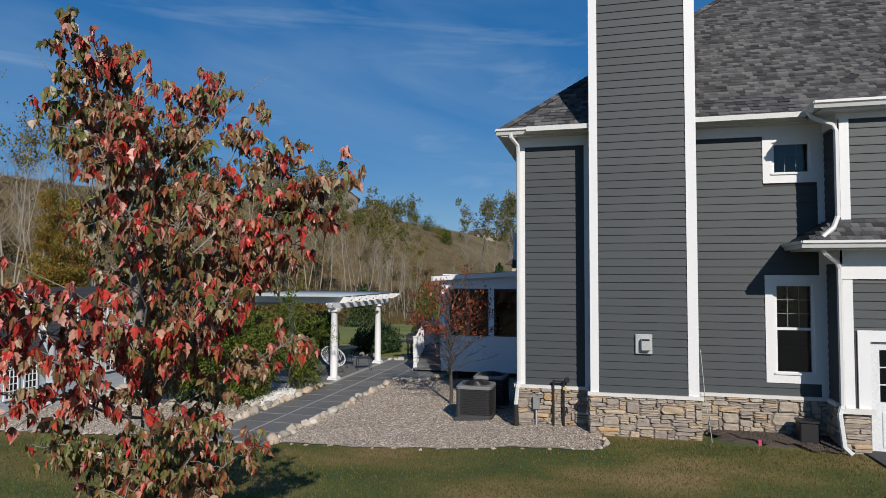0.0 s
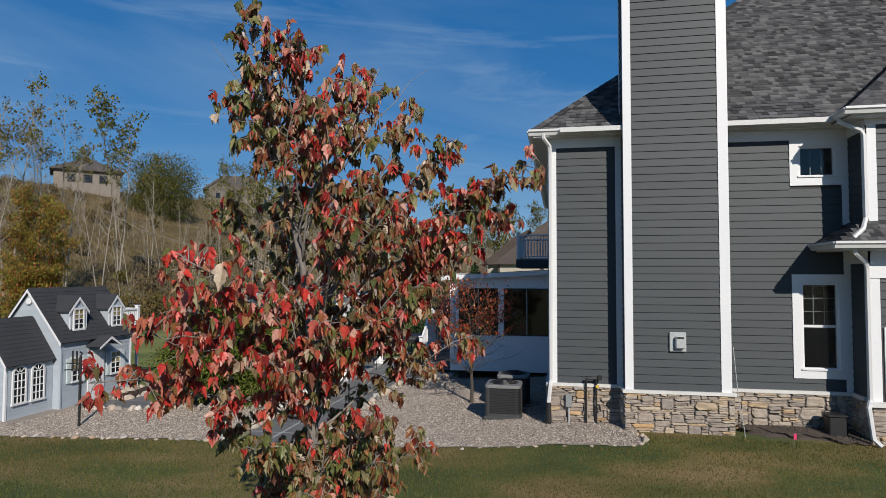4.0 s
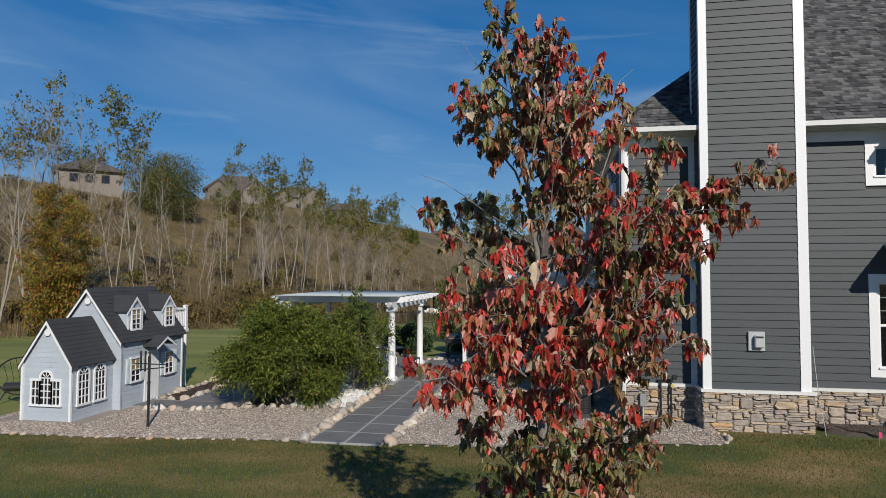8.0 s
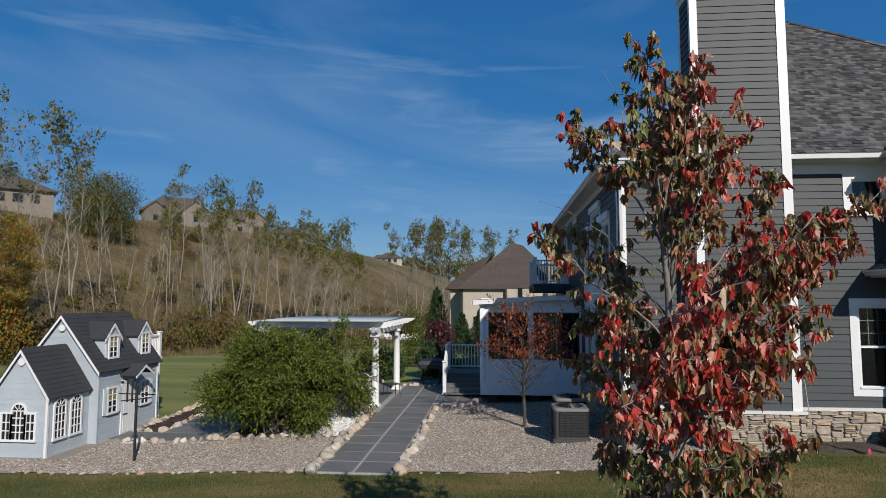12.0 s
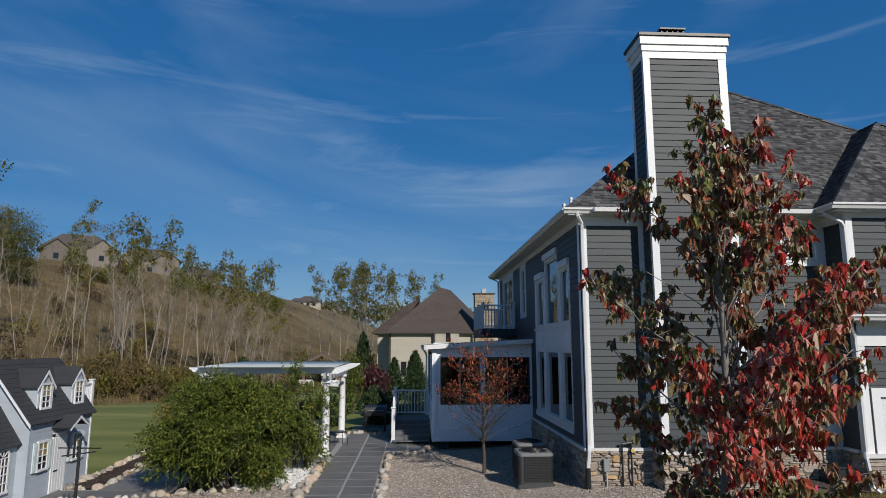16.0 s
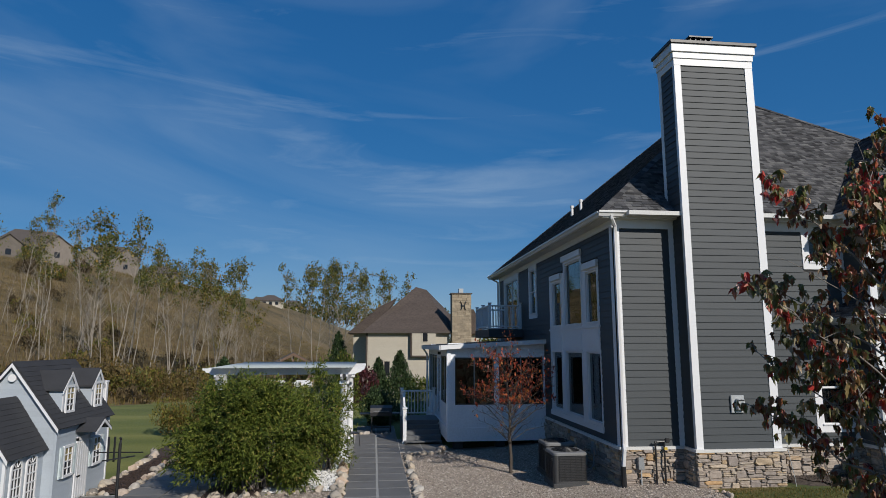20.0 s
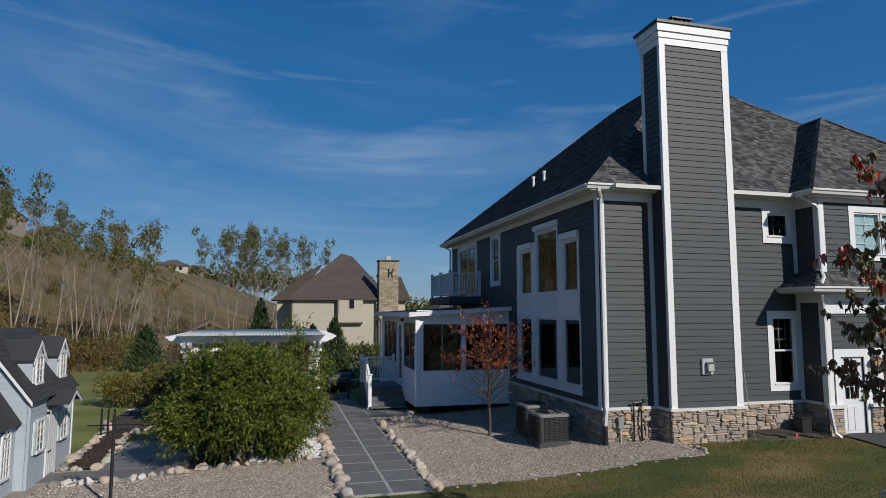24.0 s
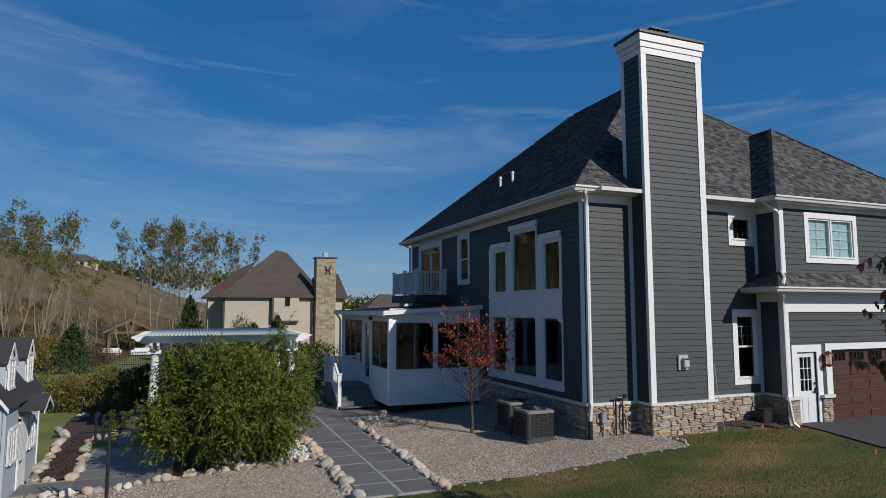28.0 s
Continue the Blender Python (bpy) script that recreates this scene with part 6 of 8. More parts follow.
def play_roof(xc, half, eave, peak, y0, y1, over=0.07, t=0.035):
    k = (peak - eave) / half
    for sg in (-1, 1):
        e = xc + sg * (half + over)
        ez = eave - over * k
        bm_ = bmesh.new()
        n_ = Vector((sg * k, 0, 1)).normalized() * t
        prism(bm_, [(xc, peak), (e, ez), (e + n_.x, ez + n_.z), (xc, peak + t * 1.35)], y0, y1)
        rf_ = part("roof", bm_, PLAYROOF, ph_, "dark shingle-papered roof slope")
        dn = Vector((e - xc, 0, ez - peak))
        nrm = Vector((sg * k, 0, 1)).normalized()
        nc = int(dn.length / 0.115)
        for c_ in range(nc):
            p0 = Vector((xc, 0, peak)) + nrm * (t + 0.003) + dn * (c_ / nc)
            p1 = p0 + dn * (1.06 / nc)
            bm_ = bmesh.new()
            prism(bm_, [(p0.x, p0.z), (p1.x, p1.z), (p1.x + nrm.x * 0.009, p1.z + nrm.z * 0.009), (p0.x + nrm.x * 0.002, p0.z + nrm.z * 0.002)], y0 + 0.004, y1 - 0.004)
            part("shingle_course", bm_, PLAYROOF, rf_)
        bm_ = bmesh.new()
        prism(bm_, [(xc, peak - 0.07), (e, ez - 0.07), (e, ez + 0.01), (xc, peak + 0.01)], y0 - 0.018, y0 - 0.002)
        part("rake_board", bm_, TRIM, ph_)


play_roof(-14.87, 0.645, 1.28, 2.24, 12.14, 13.58)
play_roof(-14.97, 0.97, 1.68, 2.96, 13.50, 16.3)
for y_, z_, x_ in ((12.19, 1.98, -14.87), (13.56, 2.66, -14.97)):
    bm = bmesh.new()
    prism(bm, [(x_ + 0.085 * math.cos(math.pi / 4 * k + 0.39), z_ + 0.085 * math.sin(math.pi / 4 * k + 0.39)) for k in range(8)], y_ - 0.02, y_ + 0.03)
    part("gable_vent", bm, TRIM, ph_)


def arch_window(m, u0, u1, z0, zs, cols, rows):
    """A round-headed window with fan muntins. zs: the spring of the arch."""
    w_ = thing("window", m, "white round-headed window with muntins")
    w_.parent = ph_
    r_, uc = (u1 - u0) / 2, (u0 + u1) / 2
    arc = [(uc + r_ * math.cos(a), zs + r_ * math.sin(a)) for a in (math.pi * k / 12 for k in range(13))]
    outer = [(uc + (r_ + 0.045) * math.cos(a), zs + (r_ + 0.045) * math.sin(a)) for a in (math.pi * k / 12 for k in range(13))]
    bm_ = bmesh.new()
    for k in range(12):
        prism(bm_, [arc[k], outer[k], outer[k + 1], arc[k + 1]], -0.035, 0.0)
    box(bm_, u0 - 0.045, u0, -0.035, 0.0, z0, zs)
    box(bm_, u1, u1 + 0.045, -0.035, 0.0, z0, zs)
    box(bm_, u0 - 0.06, u1 + 0.06, -0.045, 0.0, z0 - 0.05, z0)
    part("casing", bm_, TRIM, w_)
    bm_ = bmesh.new()
    prism(bm_, [(u0, z0), (u1, z0), *arc], -0.014, -0.010)
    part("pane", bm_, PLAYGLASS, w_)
    for k in range(1, cols):
        u = u0 + (u1 - u0) * k / cols
        part("muntin", boxes((u - 0.011, u + 0.011, -0.03, -0.012, z0, zs)), TRIM, w_)
    for k in range(1, rows + 1):
        z = z0 + (zs - z0) * k / rows
        part("muntin", boxes((u0, u1, -0.028, -0.013, z - 0.011, z + 0.011)), TRIM, w_)
    for a in (0.25, 0.5, 0.75):
        t = math.pi * a
        bm_ = bmesh.new()
        tube(bm_, [(uc + r_ * 0.25 * math.cos(t), -0.02, zs + r_ * 0.25 * math.sin(t)), (uc + r_ * math.cos(t), -0.02, zs + r_ * math.sin(t))], 0.010, 5)
        part("muntin", bm_, TRIM, w_)
    return w_


def square_window(m, u0, u1, z0, z1, cols, rows, parent=None, shutters=False, upper=None):
    w_ = thing("window", m, "small white window with muntins" + (" and pale shutters" if shutters else ""))
    w_.parent = parent or ph_
    part("casing", boxes((u0 - 0.05, u0, -0.035, 0.0, z0, z1), (u1, u1 + 0.05, -0.035, 0.0, z0, z1), (u0 - 0.06, u1 + 0.06, -0.04, 0.0, z1, z1 + 0.05), (u0 - 0.06, u1 + 0.06, -0.05, 0.0, z0 - 0.05, z0)), TRIM, w_)
    zm = (z0 + z1) / 2
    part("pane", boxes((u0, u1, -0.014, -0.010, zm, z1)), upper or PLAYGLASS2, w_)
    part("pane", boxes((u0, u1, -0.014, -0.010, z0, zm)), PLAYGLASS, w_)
    for k in range(1, cols):
        u = u0 + (u1 - u0) * k / cols
        part("muntin", boxes((u - 0.011, u + 0.011, -0.03, -0.012, z0, z1)), TRIM, w_)
    for k in range(1, rows):
        z = z0 + (z1 - z0) * k / rows
        part("muntin", boxes((u0, u1, -0.028, -0.013, z - 0.011, z + 0.011)), TRIM, w_)
    if shutters:
        for a, b in ((u0 - 0.2, u0 - 0.055), (u1 + 0.055, u1 + 0.2)):
            part("shutter", boxes((a, b, -0.03, 0.0, z0 - 0.04, z1 + 0.03), (a + 0.03, b - 0.03, -0.036, -0.03, z0, zm - 0.02), (a + 0.03, b - 0.03, -0.036, -0.03, zm + 0.02, z1)), SHUTTER, w_)
    return w_


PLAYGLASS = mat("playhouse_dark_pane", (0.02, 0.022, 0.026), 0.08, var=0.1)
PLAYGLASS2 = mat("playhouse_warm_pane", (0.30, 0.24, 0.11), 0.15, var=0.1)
WF, WS, MS = face_frame(0, 12.21, "-y"), face_frame(-14.212, 0, "+x"), face_frame(-13.985, 0, "+x")
arch_window(WF, -15.02, -14.74, 0.31, 0.92, 3, 4)
square_window(WF, -15.25, -15.07, 0.31, 0.85, 2, 3, upper=PLAYGLASS)
square_window(WF, -14.69, -14.51, 0.31, 0.85, 2, 3, upper=PLAYGLASS)
arch_window(WS, 12.40, 12.72, 0.29, 0.98, 3, 4)
arch_window(WS, 12.94, 13.26, 0.29, 0.98, 3, 4)
square_window(MS, 13.95, 14.28, 0.58, 1.15, 2, 4, shutters=True)
square_window(MS, 15.38, 15.72, 0.58, 1.15, 2, 4, shutters=True)
dp = thing("door", MS, "small white panelled playhouse door")
dp.parent = ph_
part("leaf", boxes((14.56, 15.02, -0.02, 0.0, B0 + 0.05, 1.22)), TRIM, dp)
for k in range(4):
    part("board", boxes((14.58 + k * 0.11, 14.68 + k * 0.11, -0.03, -0.02, B0 + 0.08, 1.18)), TRIM, dp)
part("casing", boxes((15.02, 15.09, -0.03, 0.0, B0, 1.28), (14.49, 14.56, -0.03, 0.0, B0, 1.28), (14.49, 15.09, -0.03, 0.0, 1.22, 1.30)), TRIM, dp)
part("hinge", boxes((14.57, 14.75, -0.04, -0.03, 0.42, 0.45)), BLACK, dp)
# little gabled hood over the door
for sg in (-1, 1):
    bm = bmesh.new()
    yc = 14.85
    prism(bm, [(yc, 1.66), (yc + sg * 0.42, 1.42), (yc + sg * 0.42, 1.45), (yc, 1.70)], -14.0, -13.55, axis="x")
    part("hood", bm, PLAYROOF, ph_)
    bm = bmesh.new()
    prism(bm, [(yc, 1.60), (yc + sg * 0.42, 1.36), (yc + sg * 0.42, 1.42), (yc, 1.67)], -13.56, -13.545, axis="x")
    part("hood_trim", bm, TRIM, ph_)
# dormers
for yc in (14.28, 15.72):
    dm = thing("dormer", None, "small gabled dormer with a white window")
    dm.parent = ph_
    bm = bmesh.new()
    prism(bm, [(yc - 0.29, 1.80), (yc + 0.29, 1.80), (yc + 0.29, 2.42), (yc, 2.74), (yc - 0.29, 2.42)], -14.75, -14.13, axis="x")
    part("dormer_body", bm, PLAYBLUE, dm)
    for sg in (-1, 1):
        bm = bmesh.new()
        prism(bm, [(yc, 2.76), (yc + sg * 0.36, 2.36), (yc + sg * 0.36, 2.395), (yc, 2.80)], -14.85, -14.09, axis="x")
        part("roof", bm, PLAYROOF, dm)
        bm = bmesh.new()
        prism(bm, [(yc, 2.68), (yc + sg * 0.36, 2.29), (yc + sg * 0.36, 2.36), (yc, 2.76)], -14.10, -14.08, axis="x")
        part("rake_board", bm, TRIM, dm)
    for sg in (-1, 1):
        part("corner_board", boxes((-14.13, -14.115, yc + sg * 0.275 - 0.025, yc + sg * 0.275 + 0.025, 1.80, 2.42)), TRIM, dm)
    square_window(face_frame(-14.12, 0, "+x"), yc - 0.15, yc + 0.15, 1.92, 2.42, 2, 4, parent=ph_)
# rear porch with its balcony
part("porch_deck", boxes((-15.94, -14.46, 16.2, 17.28, 1.58, 1.68)), TRIM, ph_)
for x in (-14.53, -15.88):
    part("porch_post", tube(bmesh.new(), [(x, 17.2, -0.12), (x, 17.2, 0.0), (x, 17.2, 1.58)], [0.07, 0.05, 0.045], 10), TRIM, ph_)
rail_run(ph_, (-14.53, 16.3), (-14.53, 17.2), 1.68, 0.64, step=0.09)
rail_run(ph_, (-14.53, 17.2), (-15.9, 17.2), 1.68, 0.64, step=0.09, posts=(False, True))

# ---- bird feeder pole ----
bf = thing("feeder_pole", label="black metal bird feeder pole with crossed arms", category="feeder pole")
fx, fy = -12.16, 12.12
fz = gzf(fx, fy)
part("pole", tube(bmesh.new(), [(fx, fy, fz - 0.05), (fx, fy, 1.50)], 0.03, 8), BLACK, bf)
part("arm", tube(bmesh.new(), [(fx - 0.46, fy + 0.10, 1.32), (fx + 0.46, fy - 0.10, 1.34)], 0.013, 6), BLACK, bf)
part("arm", tube(bmesh.new(), [(fx - 0.2, fy - 0.25, 1.22), (fx + 0.2, fy + 0.25, 1.22)], 0.013, 6), BLACK, bf)
for dx in (-0.21, -0.1):
    part("hook", tube(bmesh.new(), [(fx + dx, fy, 1.16), (fx + dx, fy, 1.62)], 0.02, 6), BLACK, bf)
part("finial", tube(bmesh.new(), [(fx, fy, 1.50), (fx, fy + 0.03, 1.56), (fx, fy - 0.02, 1.60)], 0.02, 6), BLACK, bf)

# ---- plants ----
def limb_path(a, b, r, sag=0.0, n=7, wob=0.04):
    a, b = Vector(a), Vector(b)
    ln_ = (b - a).length
    out = []
    for i in range(n):
        t = i / (n - 1)
        p = a.lerp(b, t)
        p.z += sag * ln_ * math.sin(math.pi * t)
        if 0 < i < n - 1:
            p += Vector((r.uniform(-1, 1), r.uniform(-1, 1), r.uniform(-1, 1))) * wob * ln_
        out.append(p)
    return out


# a maple leaf: five lobes, folded a little along the midrib, hanging from its stalk at the origin along -z
half = [(0, 0), (0.14, 0.01), (0.30, -0.06), (0.52, -0.36), (0.31, -0.40), (0.33, -0.58), (0.16, -0.72), (0, -1.0)]
lv = [(0, 0, 0), (0, 0.0, -1.0)]
lf = []
for sg in (-1, 1):
    ids = [0]
    for x, z in half[1:-1]:
        lv.append((sg * x, 0.62 * abs(x) + 0.10 * z * z, z))
        ids.append(len(lv) - 1)
    ids.append(1)
    mid_ = len(lv)
    lv.append((0, 0.03, -0.45))
    for a, b in zip(ids, ids[1:]):
        lf.append((mid_, a, b) if sg > 0 else (mid_, b, a))
LEAF_V, LEAF_F = np.array(lv, float), np.array(lf)
LEAF_V[:, 1] += 0.18 * LEAF_V[:, 2] ** 2

maple = thing("maple_tree", label="young red maple with red, bronze and green autumn leaves", category="tree")
rm = random.Random(17)
base_, crown_ = Vector((-3.15, 4.05, gzf(-3.15, 4.05) - 0.05)), Vector((-3.48, 3.42, 4.96))
trunk = [base_, Vector((-3.17, 4.03, 0.9)), Vector((-3.25, 4.0, 1.9)), Vector((-3.2, 3.92, 2.7)), Vector((-3.25, 3.8, 3.4)), Vector((-3.36, 3.6, 4.2)), crown_]
bm = bmesh.new()
tube(bm, trunk, [0.07, 0.058, 0.046, 0.034, 0.024, 0.014, 0.005], 9)
# limbs: where each one's tip is, how high it leaves the trunk, and how red its leaves are
TIPS = [((-3.48, 3.40, 5.03), 4.3, 0.25), ((-2.86, 4.34, 4.98), 3.6, 0.25), ((-2.53, 4.37, 4.62), 3.3, 0.2), ((-2.27, 4.32, 4.40), 3.0, 0.3),
        ((-1.62, 3.99, 4.16), 2.9, 0.55), ((-1.85, 4.05, 3.75), 2.7, 0.6), ((-2.10, 4.28, 2.90), 2.2, 0.35), ((-3.36, 2.55, 3.42), 2.7, 0.95),
        ((-3.85, 2.50, 2.78), 2.3, 0.95), ((-4.12, 4.25, 3.80), 3.0, 0.2), ((-3.9, 4.7, 4.0), 3.2, 0.15),
        ((-2.9, 4.9, 4.3), 3.2, 0.15), ((-3.4, 4.95, 3.5), 2.6, 0.1), ((-2.5, 4.8, 3.6), 2.5, 0.15), ((-2.75, 3.15, 3.75), 2.8, 0.5),
        ((-2.35, 3.5, 3.2), 2.3, 0.5), ((-3.75, 3.1, 3.15), 2.5, 0.8), ((-2.6, 3.35, 2.45), 1.8, 0.3), ((-3.2, 3.0, 2.35), 1.8, 0.6),
        ((-3.75, 3.6, 2.3), 1.7, 0.3), ((-2.45, 4.2, 2.1), 1.5, 0.3), ((-3.2, 4.7, 2.4), 1.7, 0.1), ((-3.3, 3.3, 1.7), 1.2, 0.3),
        ((-2.7, 4.1, 1.55), 1.1, 0.2), ((-3.75, 4.3, 1.65), 1.1, 0.2), ((-3.0, 3.6, 2.9), 2.1, 0.6), ((-3.1, 3.3, 4.2), 3.4, 0.3), ((-3.05, 4.2, 4.4), 3.5, 0.2),
        ((-2.2, 4.0, 3.45), 2.5, 0.45), ((-3.62, 3.45, 4.62), 3.8, 0.25), ((-3.2, 3.7, 4.98), 3.9, 0.3), ((-3.06, 4.2, 4.8), 3.6, 0.25), ((-1.95, 4.0, 3.95), 2.8, 0.5), ((-2.24, 4.2, 3.62), 2.6, 0.3), ((-3.6, 2.6, 3.05), 2.4, 0.95), ((-3.1, 3.0, 2.85), 2.1, 0.75), ((-2.8, 3.2, 3.1), 2.2, 0.6), ((-2.65, 3.7, 2.15), 1.6, 0.25), ((-3.4, 3.4, 4.6), 3.9, 0.25), ((-2.9, 4.0, 4.0), 3.0, 0.2), ((-2.7, 4.3, 3.2), 2.3, 0.25), ((-3.2, 4.4, 3.0), 2.2, 0.15), ((-3.6, 4.1, 3.3), 2.5, 0.15), ((-2.95, 3.4, 1.95), 1.4, 0.3),
        ((-3.85, 4.35, 4.82), 3.7, 0.3), ((-3.85, 5.0, 2.8), 2.2, 0.2), ((-2.88, 3.4, 4.6), 3.4, 0.35), ((-3.15, 3.3, 4.85), 3.8, 0.4), ((-2.4, 3.4, 3.9), 3.0, 0.4), ((-2.45, 3.5, 3.3), 2.4, 0.5), ((-3.8, 4.8, 3.3), 2.5, 0.15),
        ((-3.0, 3.6, 2.15), 1.5, 0.45), ((-2.75, 3.9, 1.95), 1.4, 0.3), ((-3.3, 3.55, 1.8), 1.2, 0.35), ((-2.95, 4.35, 1.8), 1.2, 0.2), ((-3.45, 3.9, 1.95), 1.3, 0.3),
        ((-2.85, 3.65, 1.65), 1.1, 0.35), ((-3.15, 3.7, 1.55), 1.0, 0.3), ((-2.8, 4.15, 2.3), 1.6, 0.3), ((-3.35, 4.2, 2.2), 1.5, 0.2)]


def on_trunk(z):
    for a, b in zip(trunk, trunk[1:]):
        if a.z <= z <= b.z:
            return a.lerp(b, (z - a.z) / (b.z - a.z))
    return trunk[-1]


leaves = {"red": [], "mix": [], "green": []}
for tip, z0, red in TIPS:
    tip = Vector(tip)
    start = on_trunk(z0)
    path = limb_path(start, tip, rm, 0.03, 8, 0.03)
    ln_ = (tip - start).length
    tube(bm, path, [max(0.0035, 0.009 * ln_ ** 0.5 * (1 - 0.8 * i / 7)) for i in range(8)], 6)
    n_tw = int(11 + ln_ * 16)
    for k in range(n_tw):
        t = rm.uniform(0.28, 1.0) ** 0.8
        p = path[min(int(t * 7), 6)].lerp(path[min(int(t * 7) + 1, 7)], t * 7 % 1)
        d = Vector((rm.gauss(0, 1), rm.gauss(0, 1), rm.gauss(0.35, 0.7))).normalized()
        tl = rm.uniform(0.10, 0.30) * (1.15 - 0.5 * t)
        q = p + d * tl
        tube(bm, [p, p.lerp(q, 0.5) + Vector((0, 0, 0.015)), q], [0.004, 0.003, 0.002], 4, cap=False)
        olive = 0.0 if red > 0.7 else 0.6 if q.z < 2.4 or q.x < -3.35 else 0.36 if q.y > 4.2 else 0.2
        own = "red" if rm.random() < (red if red > 0.7 else red * (0.4 if q.x < -3.2 else 1.0) * (0.3 if q.z < 2.6 else 1.0)) else "green" if rm.random() < olive else "mix"
        for s in ((1.0,) if tl < 0.13 else (0.55, 1.0)):
            node = p.lerp(q, s)
            for j in range(rm.randint(5, 8)):
                c = node + Vector((rm.gauss(0, 0.012), rm.gauss(0, 0.012), rm.gauss(0, 0.012)))
                leaves[own if rm.random() < 0.8 else rm.choice(("mix", "mix", "green", "green", "red"))].append(tuple(c))
# bare twigs sticking out
for a, b in (((-3.0, 3.9, 4.1), (-2.5, 4.5, 5.0)), ((-3.26, 3.78, 3.5), (-4.15, 4.0, 4.1)), ((-3.4, 3.6, 4.3), (-3.75, 3.4, 4.9)), ((-3.3, 3.6, 3.1), (-3.9, 2.6, 3.7))):
    tube(bm, limb_path(a, b, rm, 0.05, 6, 0.02), [0.006, 0.005, 0.004, 0.003, 0.002, 0.0015], 4)
part("trunk", bm, MAPLEBARK, maple, "grey-brown trunk and limbs", smooth=True)
nr = np.random.default_rng(23)
tot = 0
for kind_, mt in (("red", MAPLE_RED), ("mix", MAPLE_MIX), ("green", MAPLE_GREEN)):
    pts = np.array(leaves[kind_])
    n = len(pts)
    rot = turns(nr, n, 0.44, roll=1.2)
    size = nr.lognormal(math.log(0.056), 0.24, n)
    sz = np.stack([size * nr.uniform(0.50, 0.92, n), size * nr.uniform(0.5, 1.0, n), size * nr.uniform(1.0, 1.4, n)], 1)
    k = 100
    pick = nr.permutation(n)
    for i in pick[:k]:
        key = ("mleaf", kind_)
        if key not in UNIT:
            UNIT[key] = np_mesh("leaf", LEAF_V, LEAF_F)
            UNIT[key].materials.append(mt)
        mm = Matrix(rot[i].tolist()).to_4x4()
        link("leaf", UNIT[key], None, maple, Matrix.Translation(pts[i]) @ mm @ Matrix.Diagonal((*sz[i], 1)))
    rest = pick[k:]
    cr = link("crown", scatter("crown", LEAF_V, LEAF_F, pts[rest], rot[rest], sz[rest]), mt, maple)
    cr["label"] = {"red": "scarlet hanging leaves", "mix": "bronze and wine-red hanging leaves", "green": "olive green hanging leaves"}[kind_]
    tot += n

# simple leaf shapes for the other plants
OVAL_V = np.array([(0, 0, 0), (0.5, 0.06, 0.4), (-0.5, 0.06, 0.4), (0, 0.1, 1.0)], float)
OVAL_F = np.array([(0, 1, 3), (0, 3, 2)])


def leaf_mass(name, pts, size, aspect, material, parent, seed, tilt=1.1, label=""):
    r = np.random.default_rng(seed)
    n = len(pts)
    s = size * r.lognormal(0, 0.25, n)
    me_ = scatter(name, OVAL_V, OVAL_F, pts, turns(r, n, tilt, roll=0.6), np.stack([s * aspect, s, s], 1))
    ob = link(name, me_, material, parent)
    if label:
        ob["label"] = label
    return ob


def shrub(name, label, centre, radii, n, size, aspect, material, seed, lumps=14, category="shrub", stems=9, tilt=1.0, puff=1.0):
    """A leafy shrub: stems fanning out from the ground to lumps of leaves over an uneven dome."""
    r = np.random.default_rng(seed)
    c = np.array([centre[0], centre[1], gzf(*centre)])
    sh_ = thing(name, None, label, category)
    cen = []
    for _ in range(lumps):
        a, u = r.uniform(0, 2 * math.pi), r.uniform(0.15, 0.95)
        rr = math.sqrt(max(0.02, 1 - u * u * 0.9)) * r.uniform(0.35, 0.85)
        cen.append(c + np.array([radii[0] * rr * math.cos(a), radii[1] * rr * math.sin(a), radii[2] * u * 0.9]))
    cen = np.array(cen)
    which = r.integers(0, lumps, n)
    d = r.normal(0, 1, (n, 3))
    d /= np.linalg.norm(d, axis=1)[:, None]
    lump = r.uniform(0.75, 1.25, lumps)[which]
    rad = (0.45 + 0.55 * r.uniform(0, 1, n) ** 0.5) * lump
    sc_ = np.array([radii[0] * 0.48, radii[1] * 0.48, radii[2] * 0.36]) * puff
    pts = cen[which] + d * sc_ * rad[:, None]
    pts[:, 2] = np.maximum(pts[:, 2], c[2] + 0.05)
    leaf_mass("foliage", pts, size, aspect, material, sh_, seed + 1, tilt)
    bm_ = bmesh.new()
    rr_ = random.Random(seed)
    for k in range(stems):
        t = cen[k % lumps]
        tube(bm_, limb_path((c[0] + rr_.uniform(-.25, .25) * radii[0], c[1] + rr_.uniform(-.25, .25) * radii[1], c[2] - 0.03), t, rr_, 0.04, 5, 0.03), [0.02, 0.016, 0.012, 0.008, 0.004], 5)
    part("woody_base", bm_, TWIG, sh_)
    return sh_


def aimed(dirs, r):
    """Turns that lay a leaf's length along each direction, its face spun at random but mostly upward."""
    zd = dirs / np.linalg.norm(dirs, axis=1)[:, None]
    up = np.array([0.2, -0.45, 0.9]) + r.normal(0, 0.55, zd.shape)
    xd = np.cross(up, zd)
    xd /= np.linalg.norm(xd, axis=1)[:, None]
    return np.stack([xd, np.cross(zd, xd), zd], 2)


